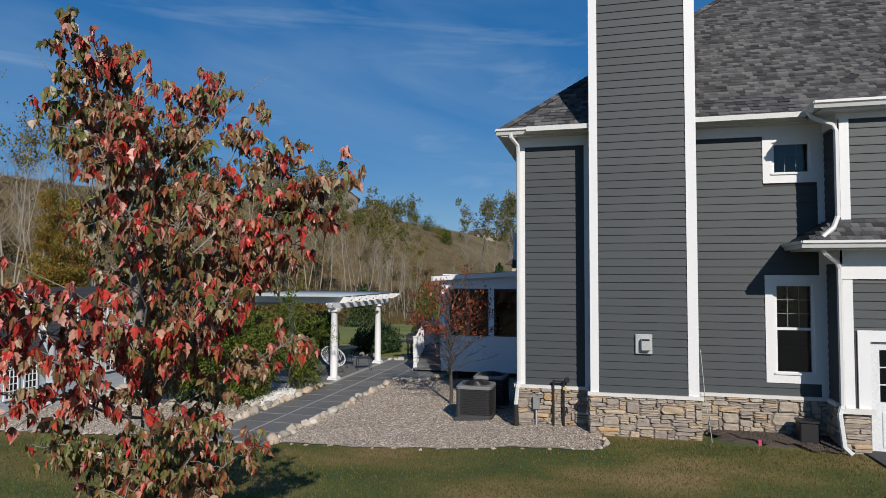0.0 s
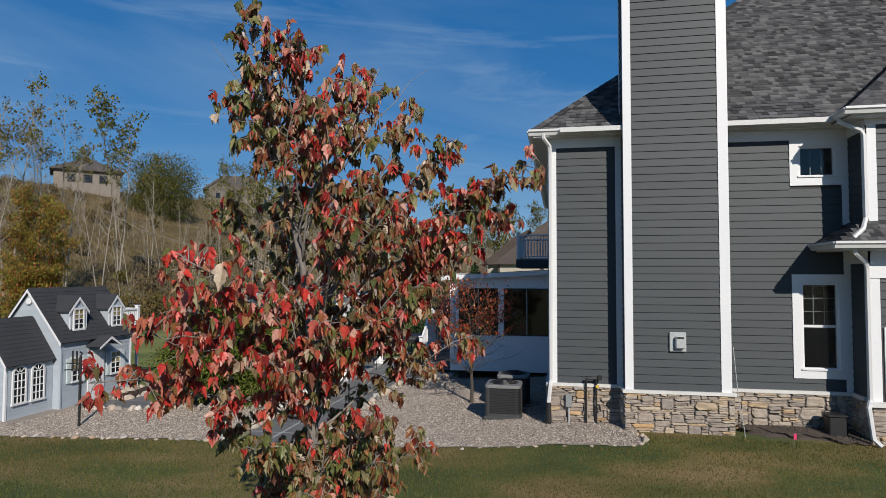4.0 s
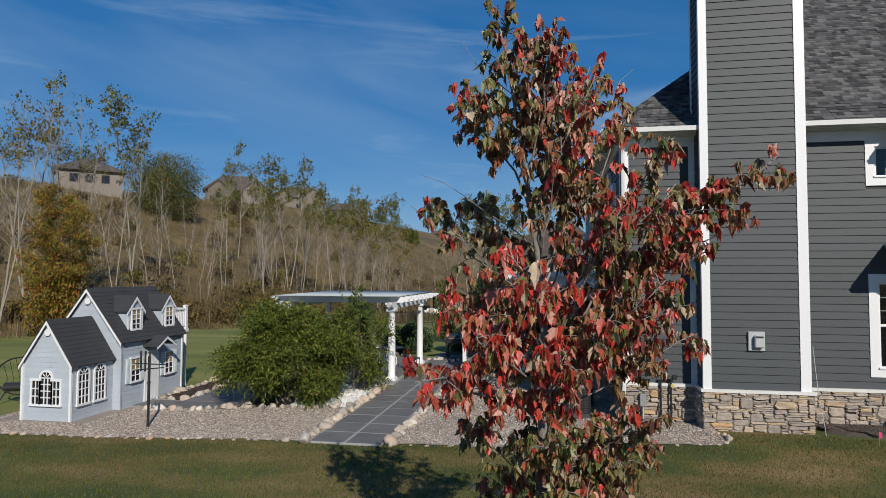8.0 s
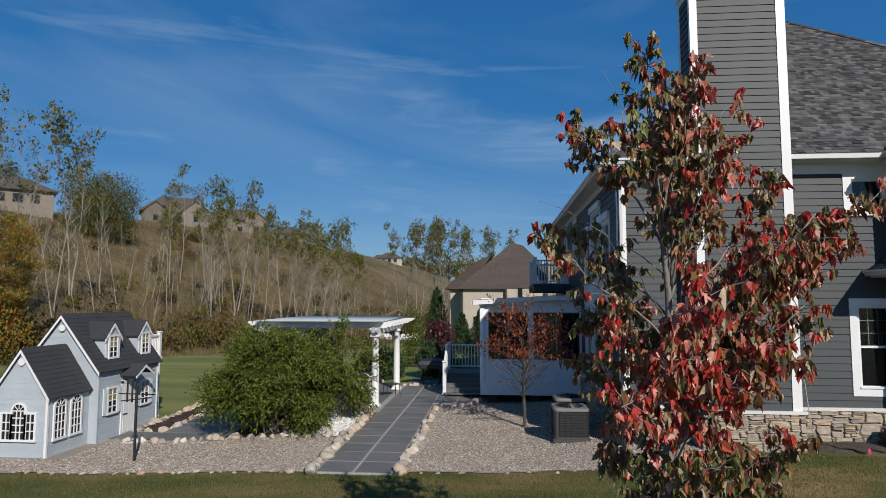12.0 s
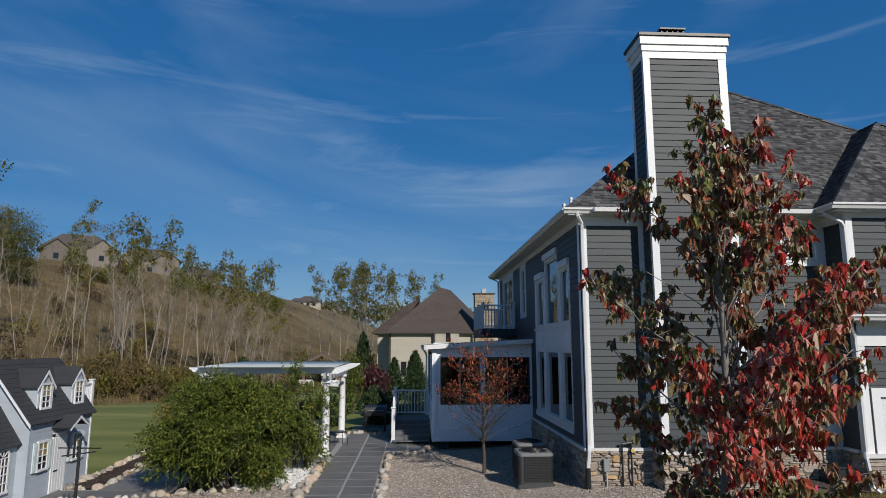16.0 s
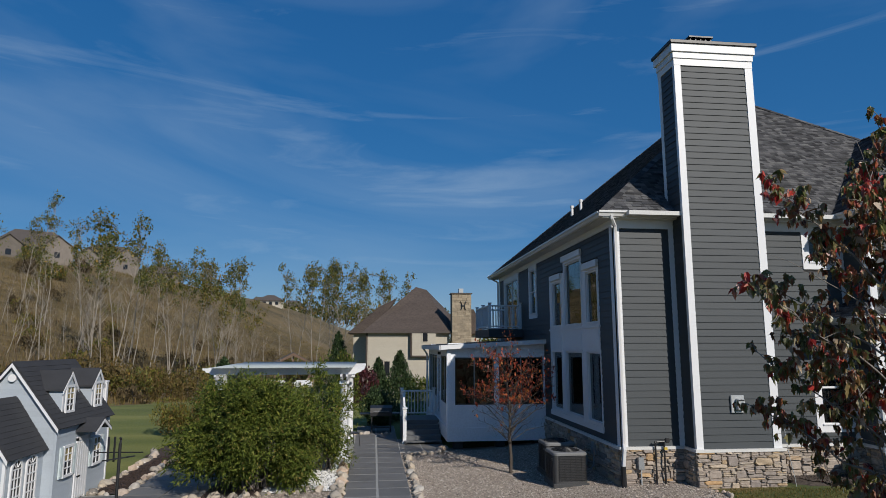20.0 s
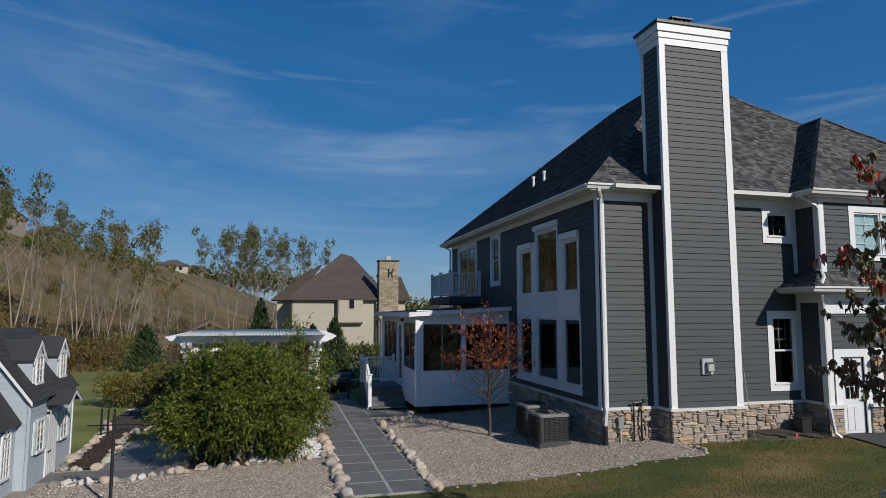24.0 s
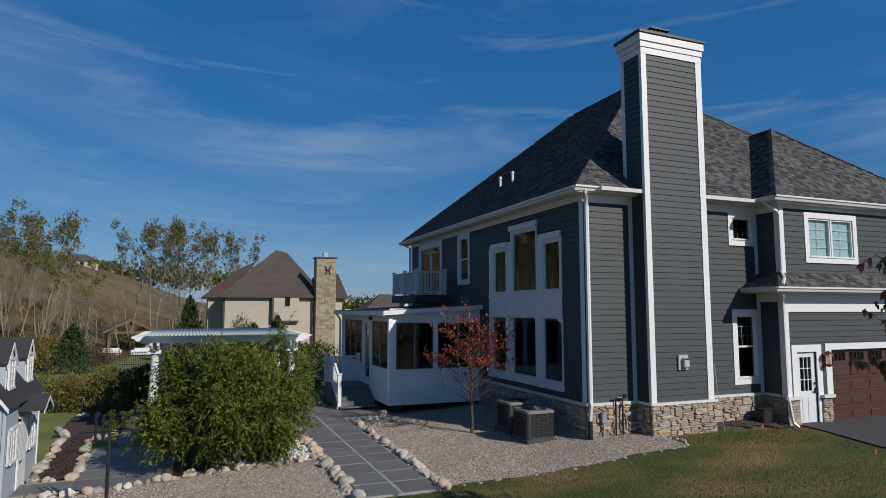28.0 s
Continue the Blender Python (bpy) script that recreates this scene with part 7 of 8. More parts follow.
def big_shrub(label, centre, radii, zc, n, size, aspect, material, seed, lumps):
    """A rounded shrub of drooping shoots: leaves along arching sprays over lumps of an egg-shaped crown."""
    r = np.random.default_rng(seed)
    c = np.array([centre[0], centre[1], zc])
    sh_ = thing("shrub", None, label, "shrub")
    d = r.normal(0, 1, (lumps, 3))
    d[:, 2] = d[:, 2] * 0.85 + 0.08
    d /= np.linalg.norm(d, axis=1)[:, None]
    cen = c + d * np.array(radii) * r.uniform(0.42, 0.92, lumps)[:, None]
    per = 14
    ns_ = n // per
    k = r.integers(0, lumps, ns_)
    e = r.normal(0, 1, (ns_, 3))
    e /= np.linalg.norm(e, axis=1)[:, None]
    e += d[k] * 0.7
    root = cen[k] + e * (r.uniform(0.1, 0.42, ns_) * 0.9)[:, None]
    dirs = d[k] * 0.55 + r.normal(0, 0.55, (ns_, 3)) + np.array([0, 0, 0.15])
    dirs /= np.linalg.norm(dirs, axis=1)[:, None]
    t = np.tile(np.linspace(0, 1, per), ns_)
    rep = np.repeat(np.arange(ns_), per)
    ln_ = (r.uniform(0.2, 0.5, ns_) * np.where(r.uniform(0, 1, ns_) < 0.12, 1.5, 1.0))[rep]
    pts = root[rep] + dirs[rep] * (ln_ * t)[:, None] + np.column_stack([np.zeros(len(t)), np.zeros(len(t)), -0.22 * ln_ * t * t])
    ld = dirs[rep] * 0.7 + r.normal(0, 0.55, (len(t), 3)) + np.array([0, 0, -0.35])
    ok_ = pts[:, 2] > gzf(*centre) + 0.12
    pts, ld = pts[ok_], ld[ok_]
    s = size * r.lognormal(0, 0.22, len(pts))
    link("foliage", scatter("foliage", OVAL_V, OVAL_F, pts, aimed(ld, r), np.stack([s * aspect, s, s], 1)), material, sh_)
    bm_ = bmesh.new()
    rr_ = random.Random(seed)
    for q in range(26):
        tube(bm_, limb_path((c[0] + rr_.uniform(-.35, .35), c[1] + rr_.uniform(-.3, .3), gzf(*centre) - 0.03), cen[q % lumps], rr_, 0.04, 5, 0.03), [0.018, 0.015, 0.011, 0.008, 0.004], 5)
    part("woody_base", bm_, TWIG, sh_)
    return sh_


big_shrub("dense green shrub with long narrow leaves", (-10.05, 15.1), (1.58, 1.30, 1.30), 1.15, 112000, 0.086, 0.30, SHRUB, 47, 62)
big_shrub("taller loose green shrub beside a pergola column", (-8.75, 17.1), (0.62, 0.8, 1.25), 1.5, 8500, 0.095, 0.26, SHRUB, 43, 18)
shrub("hedge_plant", "rusty autumn shrub in the mulch bed", (-14.7, 25.2), (1.2, 0.9, 1.35), 4200, 0.085, 0.5, UNDER_LEAF, 45, lumps=12)
shrub("hedge_plant", "rusty autumn shrub in the mulch bed", (-13.4, 24.4), (1.0, 0.8, 1.4), 4200, 0.085, 0.5, UNDER_LEAF, 46, lumps=12)
shrub("shrub", "dark green shrub behind the patio", (-12.6, 25.6), (0.9, 0.8, 1.3), 8000, 0.09, 0.45, NEEDLE, 57, lumps=12)
shrub("shrub", "dark green shrub behind the patio", (-11.7, 24.9), (1.1, 0.8, 1.55), 12000, 0.10, 0.45, NEEDLE, 47, lumps=12)
shrub("shrub", "dark green shrub behind the patio", (-6.6, 27.6), (0.9, 0.8, 1.2), 3000, 0.09, 0.45, NEEDLE, 48, lumps=12)
shrub("shrub", "purple-leaved shrub by the neighbour's wall", (-8.2, 40.0), (1.4, 1.2, 2.1), 2800, 0.17, 0.5, PURPLE, 49, lumps=12)

shrub("shrub", "dark green shrub behind the patio", (-9.5, 26.0), (1.0, 0.8, 1.2), 9000, 0.10, 0.45, NEEDLE, 52, lumps=12)
shrub("shrub", "dark green shrub beside the grill", (-7.4, 26.4), (0.8, 0.8, 1.3), 9000, 0.10, 0.45, NEEDLE, 53, lumps=12)
shrub("young_tree", "young green tree beyond the patio", (-8.7, 31.5), (0.75, 0.7, 2.7), 3600, 0.10, 0.5, SHRUB, 58, lumps=14, category="tree", stems=5)
shrub("shrub", "small round green shrub in the mulch", (-12.85, 20.4), (0.36, 0.36, 0.62), 1400, 0.05, 0.45, SHRUB, 54, lumps=8, stems=4)
shrub("shrub", "sparse shrub against the sunroom", (-5.6, 28.6), (0.8, 0.8, 1.8), 1500, 0.09, 0.45, SHRUB, 55, lumps=10)

# small red tree by the condensers
def small_tree(name, label, base, height, spread, n_limbs, leaf_mt, n_leaf, seed, size, zfrac=0.45, rad=0.05, leaf_from=0.55, category="tree", bark=None, fluff=0.04):
    r = random.Random(seed)
    tr_ = thing(name, None, label, category)
    x, y = base
    z0 = gzf(x, y)
    tp = [Vector((x + r.uniform(-.02, .02) * k, y + r.uniform(-.02, .02) * k, z0 - 0.05 + height * k / 7)) for k in range(8)]
    bm_ = bmesh.new()
    tube(bm_, tp, [rad * (1 - 0.85 * k / 7) for k in range(8)], 8)
    pts = []
    for k in range(n_limbs):
        h_ = r.uniform(0.22, 0.85)
        a = r.uniform(0, 2 * math.pi)
        s = tp[int(h_ * 7)].lerp(tp[min(int(h_ * 7) + 1, 7)], h_ * 7 % 1)
        ln_ = spread * r.uniform(0.6, 1.1) * (1.15 - 0.6 * h_)
        e = s + Vector((math.cos(a) * ln_, math.sin(a) * ln_, height * r.uniform(0.12, 0.30)))
        p = limb_path(s, e, r, 0.06, 6, 0.03)
        tube(bm_, p, [rad * 0.24 * (1 - 0.85 * i / 5) for i in range(6)], 5)
        for j in range(9):
            t = r.uniform(0.35, 1)
            q = p[min(int(t * 5), 4)].lerp(p[min(int(t * 5) + 1, 5)], t * 5 % 1)
            w = q + Vector((r.gauss(0, 1), r.gauss(0, 1), r.gauss(0.5, 0.6))).normalized() * r.uniform(0.12, 0.4) * spread * 0.6
            tube(bm_, [q, w], [0.004, 0.0015], 3, cap=False)
            if w.z > z0 + height * leaf_from or r.random() < 0.06:
                for _ in range(max(1, n_leaf // (n_limbs * 5))):
                    pts.append(tuple(q.lerp(w, r.uniform(0.2, 1)) + Vector((r.gauss(0, fluff), r.gauss(0, fluff), r.gauss(0, fluff * 0.75)))))
    part("trunk", bm_, bark or BARK, tr_)
    leaf_mass("crown", np.array(pts), size, 0.5, leaf_mt, tr_, seed + 3, 1.2)
    return tr_


small_tree("small_tree", "slender half-bare tree with orange-red leaves", (-3.75, 15.95), 3.25, 1.6, 58, SMALLRED, 1700, 61, 0.08, leaf_from=0.58, bark=DARKBARK)

# spruces
def spruce(label, x, y, h, r0, seed):
    r = np.random.default_rng(seed)
    sp = thing("spruce", None, label, "conifer")
    z0 = gzf(x, y)
    part("trunk", tube(bmesh.new(), [(x, y, z0 - 0.1), (x, y, z0 + h * 0.97)], [h * 0.02, 0.01], 7), BARK, sp)
    n = int(5200)
    t = r.uniform(0.03, 1, n) ** 0.8
    tier = np.round(t * 14) / 14
    a = r.uniform(0, 2 * math.pi, n)
    rad = r0 * (1 - tier) ** 0.75 * (0.75 + 0.25 * np.cos(a * 5 + tier * 40)) * np.sqrt(r.uniform(0.05, 1, n)) + 0.03
    pts = np.column_stack([x + rad * np.cos(a), y + rad * np.sin(a), z0 + h * t - rad * 0.25])
    leaf_mass("foliage", pts, 0.2 * (h / 4) ** 0.5, 0.4, NEEDLE, sp, seed + 1, 1.3)
    return sp

spruce("small dark green spruce by the lawn", -18.2, 46.7, 3.1, 2.1, 71)
spruce("young green spruce in front of the neighbour's house", -5.45, 46.0, 3.4, 1.85, 72)
spruce("young green spruce in front of the neighbour's house", -7.0, 46.4, 2.95, 1.35, 73)
spruce("dark green spruce beside the neighbour's house", -11.5, 74.0, 7.0, 3.0, 74)

# poplars: a few shapes, then copies along the foot of the hill
def poplar(seed, h, crown_n, label, leaf_mt=None, multi=1):
    """A slender stem that wanders a little, thin limbs rising from its upper part, and leaves in loose clusters at their ends."""
    r = random.Random(seed)
    tr_ = thing("poplar_tree", pose(0, 0, 0), label, "tree", group="poplars at the foot of the hill")
    bm_ = bmesh.new()
    pts = []
    for stem in range(multi):
        lean = Vector((r.uniform(-.17, .17), r.uniform(-.17, .17), 1))
        hh_ = h * r.uniform(0.82, 1.0)
        bow = Vector((r.uniform(-.3, .3), r.uniform(-.3, .3), 0))
        tp = [Vector((lean.x * hh_ * k / 10 + r.uniform(-.05, .05), lean.y * hh_ * k / 10 + r.uniform(-.05, .05), hh_ * k / 10 - 0.2)) + bow * math.sin(math.pi * k / 10) for k in range(11)]
        tube(bm_, tp, [0.0056 * hh_ * (1 - 0.88 * k / 10) for k in range(11)], 6)
        for k in range(26 if crown_n else 15):
            t = r.uniform(0.34, 0.98) if crown_n else r.uniform(0.2, 0.95)
            s = tp[min(int(t * 10), 9)].lerp(tp[min(int(t * 10) + 1, 10)], t * 10 % 1)
            a = r.uniform(0, 2 * math.pi)
            ln_ = hh_ * r.uniform(0.07, 0.18) * (1.35 - 0.95 * t)
            e = s + Vector((math.cos(a) * ln_ * 0.75, math.sin(a) * ln_ * 0.75, ln_ * 0.85))
            tube(bm_, [s, s.lerp(e, 0.5) + Vector((0, 0, -0.06 * ln_)), e], [0.020, 0.012, 0.004], 4, cap=False)
            tips = [e]
            for j in range(4):
                u_ = s.lerp(e, r.uniform(0.35, 1))
                w_ = u_ + Vector((r.gauss(0, .32), r.gauss(0, .32), r.uniform(0.15, 0.75)))
                tube(bm_, [u_, w_], [0.006, 0.002], 3, cap=False)
                tips.append(w_)
            if crown_n and t > 0.62:
                for w_ in tips:
                    if r.random() < 0.5:
                        n_ = max(2, int(crown_n / (multi * 40) * r.uniform(0.4, 1.6)))
                        for _ in range(n_):
                            pts.append(tuple(w_ + Vector((r.gauss(0, .15), r.gauss(0, .15), r.gauss(-0.05, .14)))))
    part("trunk", bm_, PALEBARK, tr_)
    if pts:
        leaf_mass("crown", np.array(pts), 0.135, 0.8, leaf_mt or POPLAR_LEAF, tr_, seed + 1, 1.3)
    return tr_


protos = [poplar(101, 11, 620, "slender pale-barked poplar with sparse leaves at the top"), poplar(102, 12.5, 700, "slender pale-barked poplar with sparse leaves at the top"),
          poplar(103, 10, 1900, "slender pale-barked poplar with sparse leaves at the top", multi=2), poplar(104, 9, 0, "bare pale-barked sapling on the hillside"),
          poplar(105, 7.5, 0, "bare pale-barked sapling on the hillside"), poplar(106, 9.5, 900, "yellowing poplar on the hillside", UNDER_LEAF), poplar(107, 14.5, 1300, "tall many-stemmed poplar with sparse bronze leaves", UNDER_LEAF, multi=3)]


def toe(y, d):
    return (float(toe_x(y)) - d / 0.9, y)


rt = random.Random(9)
used = set()
PROTO_H = (11, 12.5, 10, 9, 7.5, 9.5, 14.5)
# the tall ones: x, y and height
TALL = [(-34.5, 30, 14.1), (-35.4, 33, 14.1), (-36.1, 36, 14.3), (-37.7, 40, 13.4), (-39.4, 46, 13.6), (-40.3, 49, 15.2), (-46.3, 62, 15.4), (-58.4, 96, 16), (-52.1, 90, 16.5),
        (-37.9, 70, 14.3), (-35.6, 72, 15.8), (-35.7, 76, 16.3), (-28.1, 67, 15), (-26.4, 68, 14.2), (-24.6, 70, 13), (-22.7, 72, 13.3), (-25.7, 78, 14), (-21.3, 71, 11),
        (-30, 66, 12), (-33, 70, 14), (-28, 73, 13), (-24, 66, 11), (-31, 76, 14.5), (-42, 80, 14), (-45, 74, 14), (-33, 60, 12), (-36, 57, 12.5),
        (-19.4, 100, 17.2), (-16.3, 96, 16.4), (-14.3, 104, 17.8), (-11, 93, 15.4), (-12.6, 99, 17.6), (-7.2, 108, 16.8), (-3.8, 112, 17.6)]
spots = []
for k, (x, y, h_) in enumerate(TALL):
    kind_ = 6 if y < 41 else 5 if k in (13, 17, 21) else 2 if y > 90 and x > -20 else rt.choice((0, 1, 2))
    spots.append((x, y, kind_, h_ / PROTO_H[kind_] / 0.93))
for k in range(52):
    s_, d_3 = rt.uniform(25, 92), 1.0 + rt.random() ** 1.2 * 24
    spots.append((*toe(s_, d_3), rt.choice((3, 3, 4)), rt.uniform(0.7, 1.25)))
for k in range(60):
    s_, d_3 = rt.uniform(38, 115), 18 + rt.random() * 36
    spots.append((*toe(s_, d_3), rt.choice((3, 4)), rt.uniform(0.55, 0.9)))
for x, y, k, sc_ in spots:
    m_ = pose(x, y, gzf(x, y) - 0.1, 0, 0, rt.uniform(0, 360)) @ Matrix.Diagonal((sc_ * 0.9, sc_ * 0.9, sc_, 1))
    if k in used:
        copy_thing(protos[k], m_ @ Matrix.Diagonal([1 / v for v in protos[k].scale] + [1]))
    else:
        protos[k].matrix_basis = m_
        used.add(k)

# brush on the hill
rb = np.random.default_rng(31)
BL_V = np.array([(-0.03, 0, 0), (0.03, 0, 0), (0.0, 0.1, 1.0)], float)
nb = 150000
by, d_2 = 8 + 210 * rb.uniform(0, 1, nb) ** 1.4, rb.uniform(0, 1, nb) ** 1.3 * 80
bx = toe_x(by) - d_2 / 0.9
hh_ = rb.uniform(0.25, 0.85, nb)
me = scatter("brush", BL_V, [(0, 1, 2)], np.column_stack([bx, by, gz(bx, by) - 0.1]), turns(rb, nb, 0.35, roll=0.1), np.stack([hh_ * 0.9 + 0.3, hh_, hh_], 1))
tagged(link("brush", me, DRYGRASS), "dry brown grass and brush covering the hillside", "brush", kind="stuff")
ns2 = 64000
sy_ = 10 + 170 * rb.uniform(0, 1, ns2) ** 1.3
sd2 = rb.uniform(0, 1, ns2) ** 1.1 * 70
sx2 = toe_x(sy_) - sd2 / 0.9
keep_ = np.sin(sx2 * 0.31 + 1.7 * np.sin(sy_ * 0.13)) + np.sin(sy_ * 0.27 + 1.3 * np.sin(sx2 * 0.21)) + rb.normal(0, 0.9, ns2) > 0.1
sx2, sy_ = sx2[keep_], sy_[keep_]
hs_ = rb.lognormal(0.15, 0.42, len(sx2))
me = scatter("scrub", np.array([(-0.5, 0, 0), (0.5, 0, 0), (0.15, 0.1, 1.0)]), [(0, 1, 2)], np.column_stack([sx2, sy_, gz(sx2, sy_) - 0.1]), turns(rb, len(sx2), 0.3, roll=0.5), np.stack([0.018 + 0.016 * hs_, hs_, hs_], 1))
tagged(link("scrub", me, SCRUB), "bare grey-brown scrub stems over the hillside", "scrub", kind="stuff")
for k in range(40):
    s, d = 28 + 34 * rt.random(), rt.uniform(0.0, 6)
    x, y = toe(s, d)
    q = rt.uniform(0.8, 1.7)
    shrub("hill_bush", "yellow-green undergrowth at the foot of the hill", (x, y), (q, q, q * 1.5), 700, 0.17, 0.6, rt.choice((UNDER_LEAF, DRYGRASS, DRYGRASS, POPLAR_LEAF)), 600 + k, lumps=9, stems=6)
for k in range(16):
    x, y = rt.uniform(-22, -8), rt.uniform(84, 104)
    q = rt.uniform(0.9, 1.6)
    shrub("hill_bush", "yellow-green undergrowth beyond the pavilion", (x, y if abs(x + 18.9) > 4 else y + 14), (q, q, q * 1.6), 600, 0.2, 0.6, rt.choice((UNDER_LEAF, POPLAR_LEAF)), 800 + k, lumps=9, stems=6)
for k in range(170):
    s, d = 24 + 120 * rt.random() ** 1.5, rt.uniform(0, 60)
    x, y = toe(s, d)
    q = rt.uniform(0.8, 2.0)
    shrub("hill_bush", "scrubby bush on the dry hillside", (x, y), (q, q, q * 1.1), 420, 0.24, 0.6, rt.choice((BROWNBRUSH, DRYGRASS, BROWNBRUSH, UNDER_LEAF)), 300 + k, lumps=7, stems=5)
small_tree("autumn_tree", "bushy tree turning orange and green behind the playhouse", (-31.0, 30.5), 7.4, 2.5, 46, AUTUMN_MIX, 14000, 64, 0.115, leaf_from=0.08, rad=0.09, fluff=0.17)
shrub("broad_tree", "dense round green tree on the hill", (-72.0, 101.0), (7.2, 6.6, 10.2), 24000, 0.26, 0.6, BROADLEAF, 400, lumps=60, category="tree")
shrub("autumn_shrub", "orange and green undergrowth round the tree behind the playhouse", (-31.0, 30.3), (2.0, 1.8, 3.6), 7000, 0.15, 0.55, AUTUMN_MIX, 401, lumps=18)

for x, y, q, h_, mt_ in ((-78, 232, 5, 8, POPLAR_LEAF), (-71, 235, 5, 7.5, SHRUB), (-65, 238, 4.5, 7, SHRUB), (-58, 228, 4, 6.5, UNDER_LEAF), (-53, 219, 3.5, 5.5, SHRUB), (-82, 166, 3, 3.5, BROWNBRUSH),
                     (-75, 139, 3, 3.2, POPLAR_LEAF), (-71, 178, 3.5, 4.5, SHRUB), (-78, 134, 2.6, 3, BROWNBRUSH), (-86, 150, 3.2, 6, POPLAR_LEAF), (-68, 190, 3, 4.5, POPLAR_LEAF), (-88, 120, 4, 7, POPLAR_LEAF), (-104, 118, 5, 10, SHRUB)):
    shrub("ridge_bush", "leafy bush along the top of the hill", (x, y), (q * 0.75, q * 0.75, h_ * 0.85), 1900, 0.34, 0.65, mt_, 700 + int(-x), lumps=14)

# lawn blades where the lawn lies nearest
ng = 230000
x = rb.uniform(-17, 9, ng)
y = rb.uniform(6.5, 12.75, ng)
ok = (y < np.array([bed_front(min(max(v, -16), 0)) for v in x]) - 0.05) | ((x > 0.15) & (y < 12.8))
ok &= ~(x > 4.5 + np.maximum(0, 12.5 - y) * 0.14)
ok &= ~((x > 2.2) & (y > 12.62))
x, y = x[ok], y[ok]
h_ = rb.uniform(0.018, 0.046, len(x))
green = rb.uniform(0, 1, len(x)) < 0.12 + 0.75 * smooth01((10.6 - y + 0.7 * np.sin(x * 1.3) + 0.4 * np.sin(x * 3.1 + y)) / 2.2)
for sel, mt_, lb_ in ((~green, GRASS, "short mown straw-coloured autumn grass"), (green, GRASS_GREEN, "short mown green grass")):
    me = scatter("grass", np.array([(-0.16, 0, 0), (0.16, 0, 0), (0.0, 0.3, 1.0)]), [(0, 1, 2)], np.column_stack([x, y, gz(x, y) - 0.006])[sel], turns(rb, int(sel.sum()), 0.45, roll=0.1), h_[sel])
    tagged(link("grass", me, mt_), lb_, "grass", kind="stuff")

# ---- the neighbours ----
def hip_house(name, label, m, w, d, eave, rise, wall_mt, roof_mt, over=0.5, wins=(), ridge=0.3, gable=False):
    h_ = thing(name, m, label, "house")
    part("wall", boxes((-w / 2, w / 2, -d / 2, d / 2, -3, eave)), wall_mt, h_)
    bm_ = bmesh.new()
    e0 = [bm_.verts.new((sx * (w / 2 + over), sy * (d / 2 + over), eave - 0.1)) for sx, sy in ((-1, -1), (1, -1), (1, 1), (-1, 1))]
    rl = abs(w - d) / 2 + ridge
    pts = ((-rl, 0), (rl, 0)) if w >= d else ((0, -rl), (0, rl))
    a, b = (bm_.verts.new((*p, eave + rise)) for p in pts)
    if w >= d:
        for q in ((e0[0], e0[1], b, a), (e0[1], e0[2], b), (e0[2], e0[3], a, b), (e0[3], e0[0], a)):
            bm_.faces.new(q)
    else:
        for q in ((e0[0], e0[1], a), (e0[1], e0[2], b, a), (e0[2], e0[3], b), (e0[3], e0[0], a, b)):
            bm_.faces.new(q)
    bm_.faces.new(e0[::-1])
    part("roof", bm_, roof_mt, h_)
    part("fascia", boxes((-w / 2 - over, w / 2 + over, -d / 2 - over - 0.03, -d / 2 - over + 0.02, eave - 0.28, eave - 0.08)), FARROOF, h_)
    if gable:
        for gx_, gw in ((-w * 0.3, w * 0.16), (w * 0.28, w * 0.2)):
            bm_ = bmesh.new()
            prism(bm_, [(gx_ - gw, -2.0), (gx_ + gw, -2.0), (gx_ + gw, eave), (gx_, eave + gw * 0.8), (gx_ - gw, eave)], -d / 2 - 1.2, -d / 2 + 2.5)
            part("gable", bm_, wall_mt, h_)
            for sg in (-1, 1):
                bm_ = bmesh.new()
                prism(bm_, [(gx_, eave + gw * 0.8 + 0.05), (gx_ + sg * (gw + 0.4), eave - 0.25), (gx_ + sg * (gw + 0.4), eave - 0.02), (gx_, eave + gw * 0.8 + 0.3)], -d / 2 - 1.6, -d / 2 + 2.5)
                part("gable_roof", bm_, roof_mt, h_)
            part("gable_window", boxes((gx_ - 0.6, gx_ + 0.6, -d / 2 - 1.25, -d / 2 - 1.18, 0.8, 2.3)), PLAYGLASS, h_)
        wins = wins[1:2]
    for x0, x1, z0, z1 in wins:
        w_ = thing("window", None)
        w_.parent = h_
        part("frame", boxes((x0 - 0.12, x1 + 0.12, -d / 2 - 0.06, -d / 2 - 0.01, z0 - 0.12, z1 + 0.12)), FARROOF, w_)
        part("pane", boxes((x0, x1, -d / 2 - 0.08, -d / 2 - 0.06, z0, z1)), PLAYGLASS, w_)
    return h_


nb_h = thing("neighbour_house", pose(-2.2, 74.5, -0.15), "beige two-storey house with a brown hip roof and stone chimney", "house")
part("wall", boxes((-6.0, 3.25, -5.25, 5.25, -3, 4.95)), BEIGE, nb_h)
bm = bmesh.new()
e0 = [bm.verts.new(p) for p in ((-6.45, -5.75, 4.95), (3.45, -5.75, 4.95), (7.2, 5.75, 4.95), (-6.45, 5.75, 4.95))]
a, b = bm.verts.new((-0.2, 0.0, 10.5)), bm.verts.new((1.1, 0.0, 10.15))
for q in ((e0[0], e0[1], b, a), (e0[1], e0[2], b), (e0[2], e0[3], a, b), (e0[3], e0[0], a), e0[::-1]):
    bm.faces.new(q)
part("roof", bm, BROWNROOF, nb_h)
part("fascia", boxes((-6.45, 3.45, -5.80, -5.74, 4.82, 5.0)), FARROOF, nb_h)
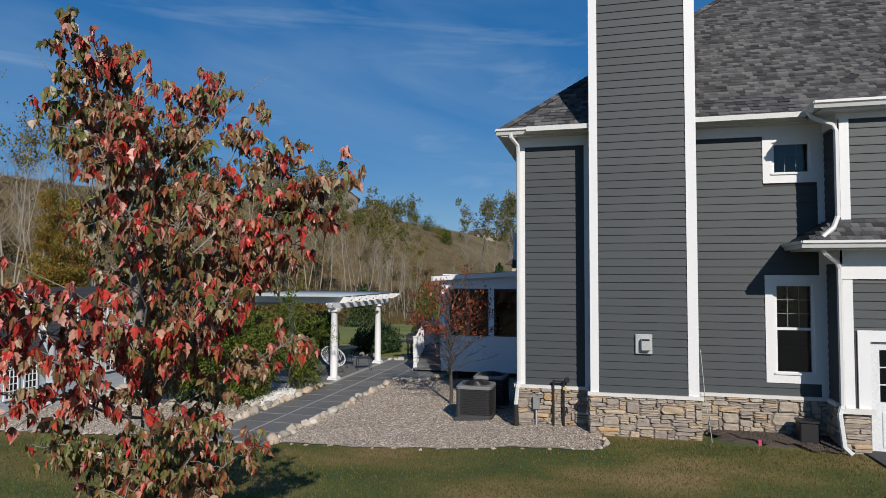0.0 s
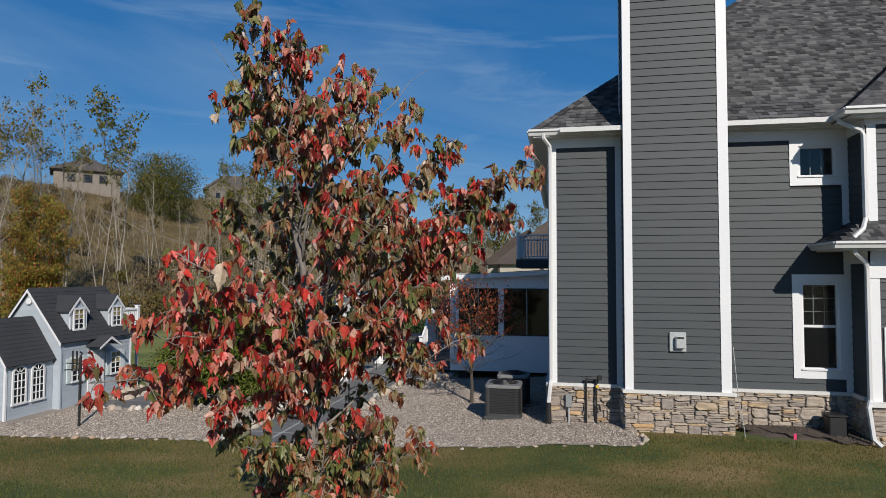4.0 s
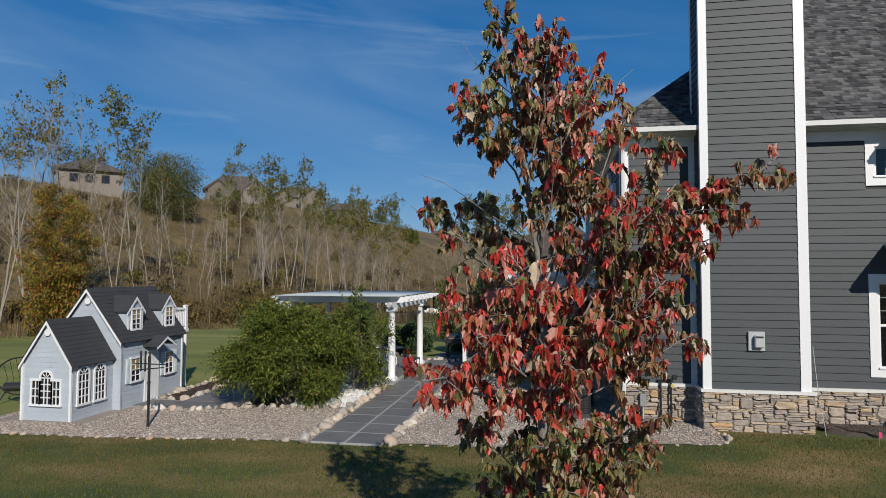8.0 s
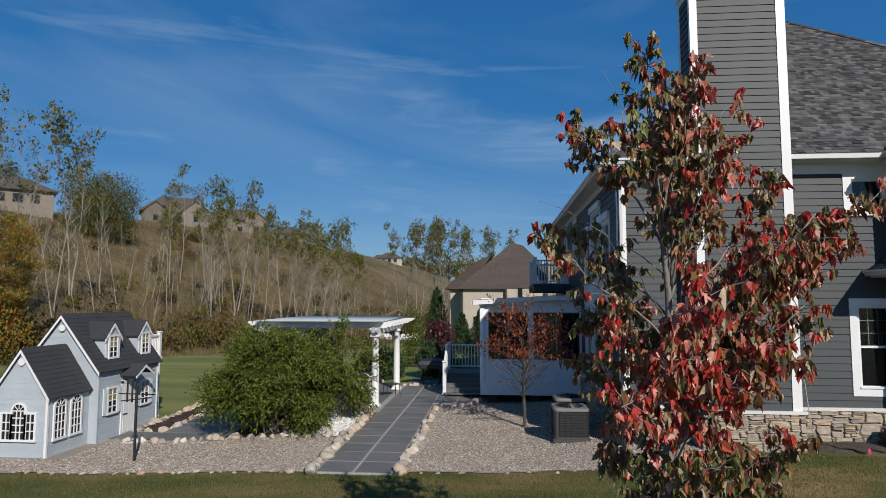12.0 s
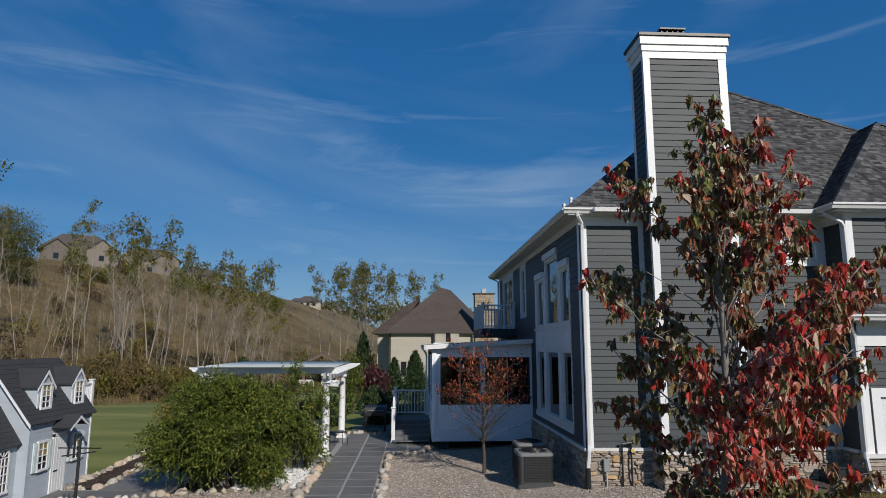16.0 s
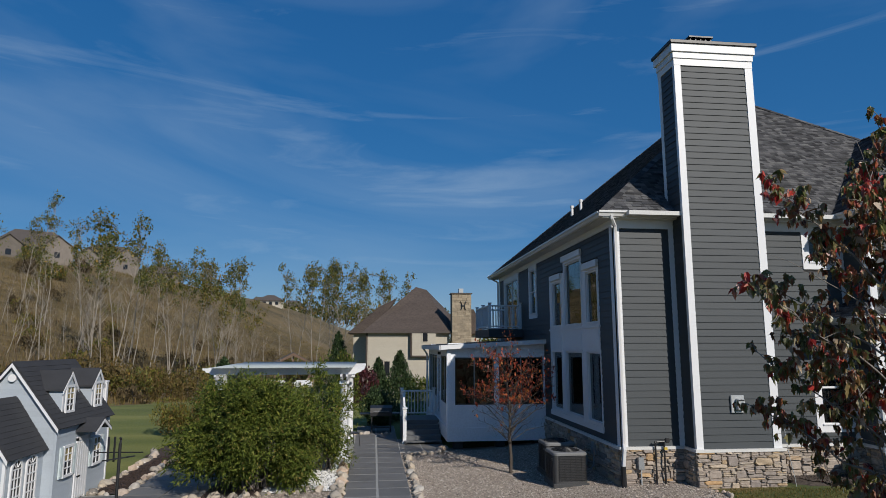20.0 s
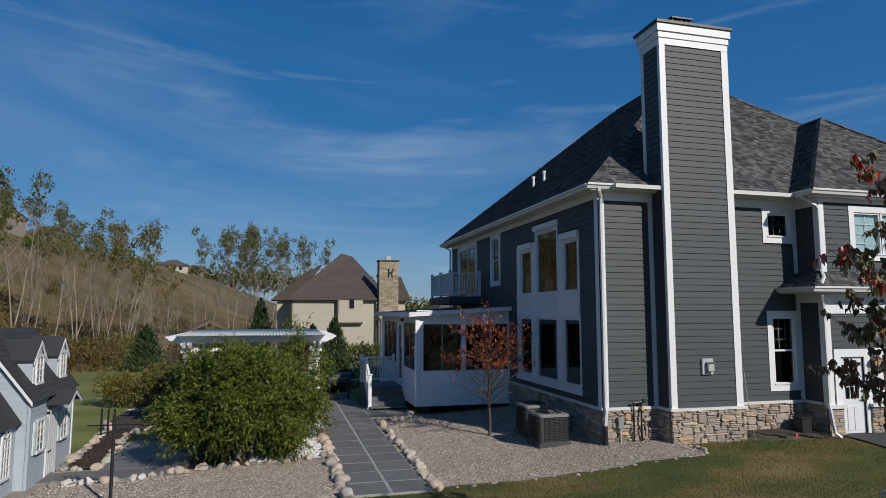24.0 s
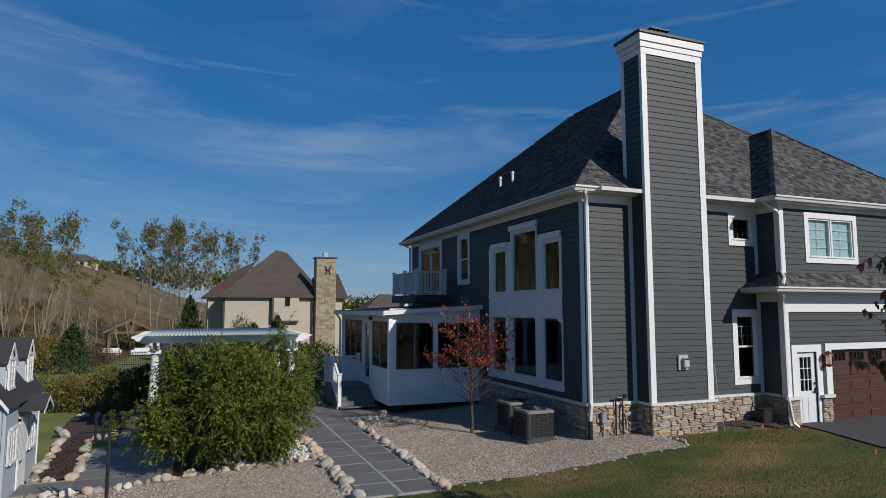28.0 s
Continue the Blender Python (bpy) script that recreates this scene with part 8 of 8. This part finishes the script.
part("bay", boxes((-0.98, 1.70, -5.75, -5.2, 2.36, 4.9)), BEIGE, nb_h)
part("bay_trim", boxes((-1.14, -0.96, -5.78, -5.2, 2.30, 4.9), (-1.14, 1.72, -5.78, -5.2, 2.24, 2.38)), BROWNROOF, nb_h)
part("window_frame", boxes((0.10, 0.86, -5.80, -5.74, 3.78, 4.90)), BEIGE, nb_h)
part("window_pane", boxes((0.22, 0.74, -5.83, -5.80, 3.92, 4.82)), PLAYGLASS, nb_h)
for x0_, x1_ in ((-4.72, -4.12), (-3.98, -3.40)):
    wn = part("window_frame", boxes((x0_ - 0.06, x1_ + 0.06, -5.30, -5.25, 0.12, 1.82)), BEIGE, nb_h)
    part("window_pane", boxes((x0_, x1_, -5.32, -5.30, 0.2, 1.74)), PLAYGLASS, wn)
part("corner_board", boxes((-6.03, -5.86, -5.29, -5.2, -2, 4.85)), BROWNROOF, nb_h)
chn = part("chimney", boxes((3.45, 5.62, -6.1, -4.6, -2, 9.2)), TANSTONE, nb_h, "tan stone chimney")
part("chimney_cap", boxes((3.34, 5.73, -6.22, -4.48, 9.2, 9.32)), FARROOF, nb_h)
part("chimney_pot", boxes((4.3, 4.8, -5.6, -5.1, 9.32, 9.85)), LIGHTPLASTIC, nb_h)
for sg in (-1, 1):
    orn = part("ornament", tube(bmesh.new(), [(4.7 + sg * q, -6.22, z) for q, z in ((0.30, 7.45), (0.20, 7.52), (0.16, 7.75), (0.20, 8.1), (0.30, 8.35), (0.36, 8.25))], 0.05, 5), BLACK, nb_h, "dark iron ornament on the chimney")
    part("crossbar", boxes((min(4.7, 4.7 + sg * 0.17), max(4.7, 4.7 + sg * 0.17), -6.26, -6.18, 7.80, 7.93)), BLACK, orn)
part("wing", boxes((5.3, 6.75, -4.3, 5.0, -2, 4.75)), BEIGE, nb_h)
bm = bmesh.new()
prism(bm, [(4.9, 4.8), (7.35, 4.8), (6.1, 7.55), (4.9, 7.55)], -4.9, 5.2)
part("wing_roof", bm, BROWNROOF, nb_h)
r2 = random.Random(3)
z_ = -1.4
while z_ < 9.0:
    h_ = r2.uniform(0.16, 0.38)
    x_ = 3.45
    while x_ < 5.57:
        w_ = min(r2.uniform(0.25, 0.75), 5.62 - x_)
        part("stone", boxes((x_ + 0.012, x_ + w_ - 0.012, -6.1 - r2.uniform(0.03, 0.06), -6.1, z_ + 0.012, min(9.18, z_ + h_) - 0.008)), TANSTONE_PIECE, chn)
        x_ += w_
    z_ += h_
for k in range(25):
    z_ = -1.4 + k * 0.25
    part("siding_board", boxes((-5.85, -1.15 if z_ > 2.1 else 3.2, -5.264, -5.25, z_, z_ + 0.236)), BEIGE, nb_h)
    if 2.2 < z_ < 4.7:
        part("siding_board", boxes((-0.95, 1.69, -5.762, -5.75, z_, z_ + 0.236)), BEIGE, nb_h)
part("side_wing", boxes((-7.5, -6.0, -2.6, 5.0, -2, 4.85)), BEIGE, nb_h)
bm = bmesh.new()
prism(bm, [(-8.2, 4.85), (-5.4, 4.85), (-2.6, 8.9), (-4.6, 7.9)], -3.2, 5.6)
part("wing_roof", bm, BROWNROOF, nb_h)

hw = lambda s_: [(-3.5 * s_, -2.2 * s_, 0.8, 2.2), (-0.7, 0.7, 0.8, 2.2), (2.2 * s_, 3.5 * s_, 0.8, 2.2)]
for x, y, w, ev, rs_, yaw, mt in ((-92.5, 106, 11, 3.2, 2.8, 42, FARWALL), (-97, 172, 18, 3.6, 4.8, 30, FARWALL), (-93, 208, 18, 4.6, 4.2, 24, FARWALL), (-85, 233, 14, 3.0, 3.0, 20, FARWALL),
                               (-80, 415, 18, 5, 5, 10, FARWALL), (-62, 430, 17, 5, 5, 10, TRIM), (-61, 330, 13, 3, 3, 10, BEIGE)):
    hip_house("hill_house", "distant house with a hip roof on the hilltop", pose(x, y, gzf(x, y) + {172: -0.6, 106: 0.3}.get(y, -1.2), 0, 0, yaw), w, min(w, 10), ev, rs_, mt, FARROOF, 0.7, hw(w / 12), gable=150 < y < 215)

far_g = hip_house("far_house", "distant grey-roofed house with a white gable", pose(30, 140, -1.5, 0, 0, 0), 12, 10, 4.5, 4.0, BEIGE, FARROOF, 0.6, ())
bm = bmesh.new()
prism(bm, [(1.0, 4.2), (5.4, 4.2), (3.2, 6.6)], -6.6, -3.0)
part("gable", bm, TRIM, far_g)
for sg in (-1, 1):
    bm = bmesh.new()
    prism(bm, [(3.2, 6.65), (3.2 + sg * 2.6, 3.95), (3.2 + sg * 2.6, 4.15), (3.2, 6.9)], -7.0, -3.0)
    part("gable_roof", bm, FARROOF, far_g)
# timber pavilion and fence beyond the lawn
pv = thing("pavilion", pose(-18.9, 92, -2.5, 0, 0, 8) @ Matrix.Diagonal((0.92, 1.0, 1.04, 1)), "open timber pavilion with a gabled roof", "pavilion")
for x in (-2.6, 2.6):
    for y in (-2.5, 2.5):
        part("post", boxes((x - 0.18, x + 0.18, y - 0.18, y + 0.18, -0.6, 3.0)), WOOD, pv)
        part("stone_foot", boxes((x - 0.4, x + 0.4, y - 0.4, y + 0.4, -0.6, 1.0)), TANSTONE, pv)
for sg in (-1, 1):
    bm = bmesh.new()
    prism(bm, [(0, 4.5), (sg * 3.5, 2.9), (sg * 3.5, 3.05), (0, 4.7)], -3.2, 3.2)
    part("roof", bm, FARROOF, pv)
    bm = bmesh.new()
    prism(bm, [(0, 4.25), (sg * 3.4, 2.75), (sg * 3.4, 3.0), (0, 4.6)], -3.25, -3.1)
    part("truss", bm, WOOD, pv)
part("tie_beam", boxes((-2.8, 2.8, -2.7, -2.4, 2.75, 3.0)), WOOD, pv)
part("king_post", boxes((-0.12, 0.12, -2.65, -2.45, 3.0, 4.3)), WOOD, pv)
for x_, y_, r_ in ((-20.6, 88.6, 4), (-17.0, 87.8, -10)):
    sf = thing("outdoor_sofa", pose(x_, y_, -2.35, 0, 0, r_), "white cushioned outdoor sofa by the pavilion", "sofa", group="sofas by the pavilion")
    part("seat", boxes((-1.0, 1.0, -0.45, 0.45, 0.1, 0.48), bev=0.05), TRIM, sf)
    part("backrest", boxes((-1.0, 1.0, 0.30, 0.55, 0.48, 0.95), bev=0.06), TRIM, sf)
    for sg in (-1, 1):
        part("armrest", boxes((sg * 1.1 - 0.12, sg * 1.1 + 0.12, -0.45, 0.5, 0.1, 0.72), bev=0.04), TRIM, sf)
        part("foot", boxes((sg * 0.85 - 0.05, sg * 0.85 + 0.05, -0.4, 0.4, -0.3, 0.1)), WOOD, sf)
fn = thing("fence", pose(0, 0, 0), "dark metal fence along the neighbour's yard", "fence")
for k in range(32):
    x = -19.2 + k * 0.14
    y = 62
    part("picket", boxes((x - 0.015, x + 0.015, y - 0.02, y + 0.02, gzf(x, y) - 0.1, gzf(x, y) + 1.3)), BLACK, fn)
part("rail", boxes((-19.3, -14.8, 61.96, 62.04, gzf(-17, 62) + 1.2, gzf(-17, 62) + 1.25), (-19.3, -14.8, 61.96, 62.04, gzf(-17, 62) + 0.2, gzf(-17, 62) + 0.25)), BLACK, fn)
hd = shrub("hedge", "clipped green hedge before the neighbour's house", (-2.5, 60.0), (5.5, 1.0, 1.5), 3600, 0.22, 0.5, SHRUB, 501, lumps=22)
# far treeline to the right of the neighbour
shrub("far_trees", "distant treeline beyond the houses", (45, 240), (60, 10, 9), 6000, 1.1, 0.7, POPLAR_LEAF, 502, lumps=40, category="trees", stems=3)
shrub("far_trees", "distant treeline beyond the houses", (-30, 420), (90, 10, 14), 6000, 1.8, 0.7, POPLAR_LEAF, 503, lumps=40, category="trees", stems=3)

# ---- patio furniture ----
chair = thing("patio_chair", pose(-8.75, 19.75, 0.04, 0, 0, 55), "white corded round patio chair on thin black legs", "chair")
bm = bmesh.new()
ring_ = [(0.42 * math.cos(a), 0.36 * math.sin(a) * 0.9 + 0.12 * math.cos(a) * 0, 0.58 + 0.30 * math.sin(a)) for a in (2 * math.pi * k / 28 for k in range(29))]
tube(bm, ring_, 0.016, 6, cap=False)
part("rim", bm, TRIM, chair)
for k in range(26):
    p = ring_[k + 1]
    part("cord", tube(bmesh.new(), [p, (p[0] * 0.55, p[1] * 0.5 - 0.10, (p[2] - 0.58) * 0.5 + 0.42), (0, -0.12, 0.36)], 0.007, 4), TRIM, chair)
for sx in (-1, 1):
    for sy in (-1, 1):
        part("leg", tube(bmesh.new(), [(sx * 0.12, -0.1, 0.36), (sx * 0.3, sy * 0.26, 0.0)], 0.011, 6), BLACK, chair)
table = thing("patio_table", pose(-9.0, 21.2, 0.04), "black round metal patio table", "table")
part("top", tube(bmesh.new(), [(0, 0, 0.70), (0, 0, 0.73)], 0.5, 24), BLACK, table)
for k in range(4):
    a = math.pi / 4 + k * math.pi / 2
    part("leg", tube(bmesh.new(), [(0.38 * math.cos(a), 0.38 * math.sin(a), 0.0), (0.3 * math.cos(a), 0.3 * math.sin(a), 0.4), (0.36 * math.cos(a), 0.36 * math.sin(a), 0.70)], 0.014, 6), BLACK, table)
for x_, y_, r_ in ((-8.1, 20.9, 30), (-9.9, 21.6, 200)):
    stool = thing("patio_stool", pose(x_, y_, 0.04, 0, 0, r_), "low black metal patio stool", "stool", group="stools on the patio")
    part("seat", boxes((-0.24, 0.24, -0.22, 0.22, 0.40, 0.43), bev=0.01), BLACK, stool)
    for sx in (-1, 1):
        for sy in (-1, 1):
            part("leg", tube(bmesh.new(), [(sx * 0.21, sy * 0.19, 0.40), (sx * 0.24, sy * 0.22, 0.0)], 0.012, 6), BLACK, stool)
grill = thing("barbecue_grill", pose(-7.05, 24.2, 0.04), "black covered barbecue grill at the end of the path", "grill")
bm = bmesh.new()
prism(bm, [(-0.30, 0.62), (0.30, 0.62), (0.30, 0.75), (0.24, 0.92), (0.0, 1.0), (-0.24, 0.92), (-0.30, 0.75)], -0.42, 0.42, axis="x")
part("hood", bm, BLACK, grill, m=pose(0, 0, 0, 0, 0, 0))
part("handle", tube(bmesh.new(), [(-0.3, -0.32, 0.80), (0.3, -0.32, 0.80)], 0.015, 6), GREYMETAL, grill)
for sx in (-1, 1):
    part("side_shelf", boxes((sx * 0.62 - 0.2, sx * 0.62 + 0.2, -0.25, 0.25, 0.68, 0.71), bev=0.006), BLACK, grill)
    for sy in (-1, 1):
        part("leg", boxes((sx * 0.36 - 0.025, sx * 0.36 + 0.025, sy * 0.22 - 0.025, sy * 0.22 + 0.025, 0.0, 0.62)), BLACK, grill)
part("shelf", boxes((-0.36, 0.36, -0.22, 0.22, 0.16, 0.19)), BLACK, grill)
cart = thing("garden_swing", pose(-17.2, 13.9, gzf(-17.2, 13.9), 0, 0, 20), "round black wire garden seat beside the playhouse", "garden seat")
part("hoop", tube(bmesh.new(), [(0.62 * math.cos(a), 0, 0.72 + 0.5 * math.sin(a)) for a in (2 * math.pi * k / 28 for k in range(29))], 0.02, 6, cap=False), BLACK, cart)
for k in range(1, 8):
    x_ = -0.6 + 0.15 * k
    z_ = 0.5 * math.sqrt(1 - (x_ / 0.62) ** 2)
    part("wire", tube(bmesh.new(), [(x_, 0, 0.72 + z_), (x_, 0.25, 0.6), (x_, 0, 0.72 - z_)], 0.006, 4), BLACK, cart)
part("cushion", tube(bmesh.new(), [(-0.45, 0.1, 0.42), (0.45, 0.1, 0.42)], 0.12, 10), BLACK, cart)
for sx in (-1, 1):
    part("leg", tube(bmesh.new(), [(sx * 0.4, 0.15, 0.35), (sx * 0.5, -0.2, 0.0)], 0.018, 6), BLACK, cart)
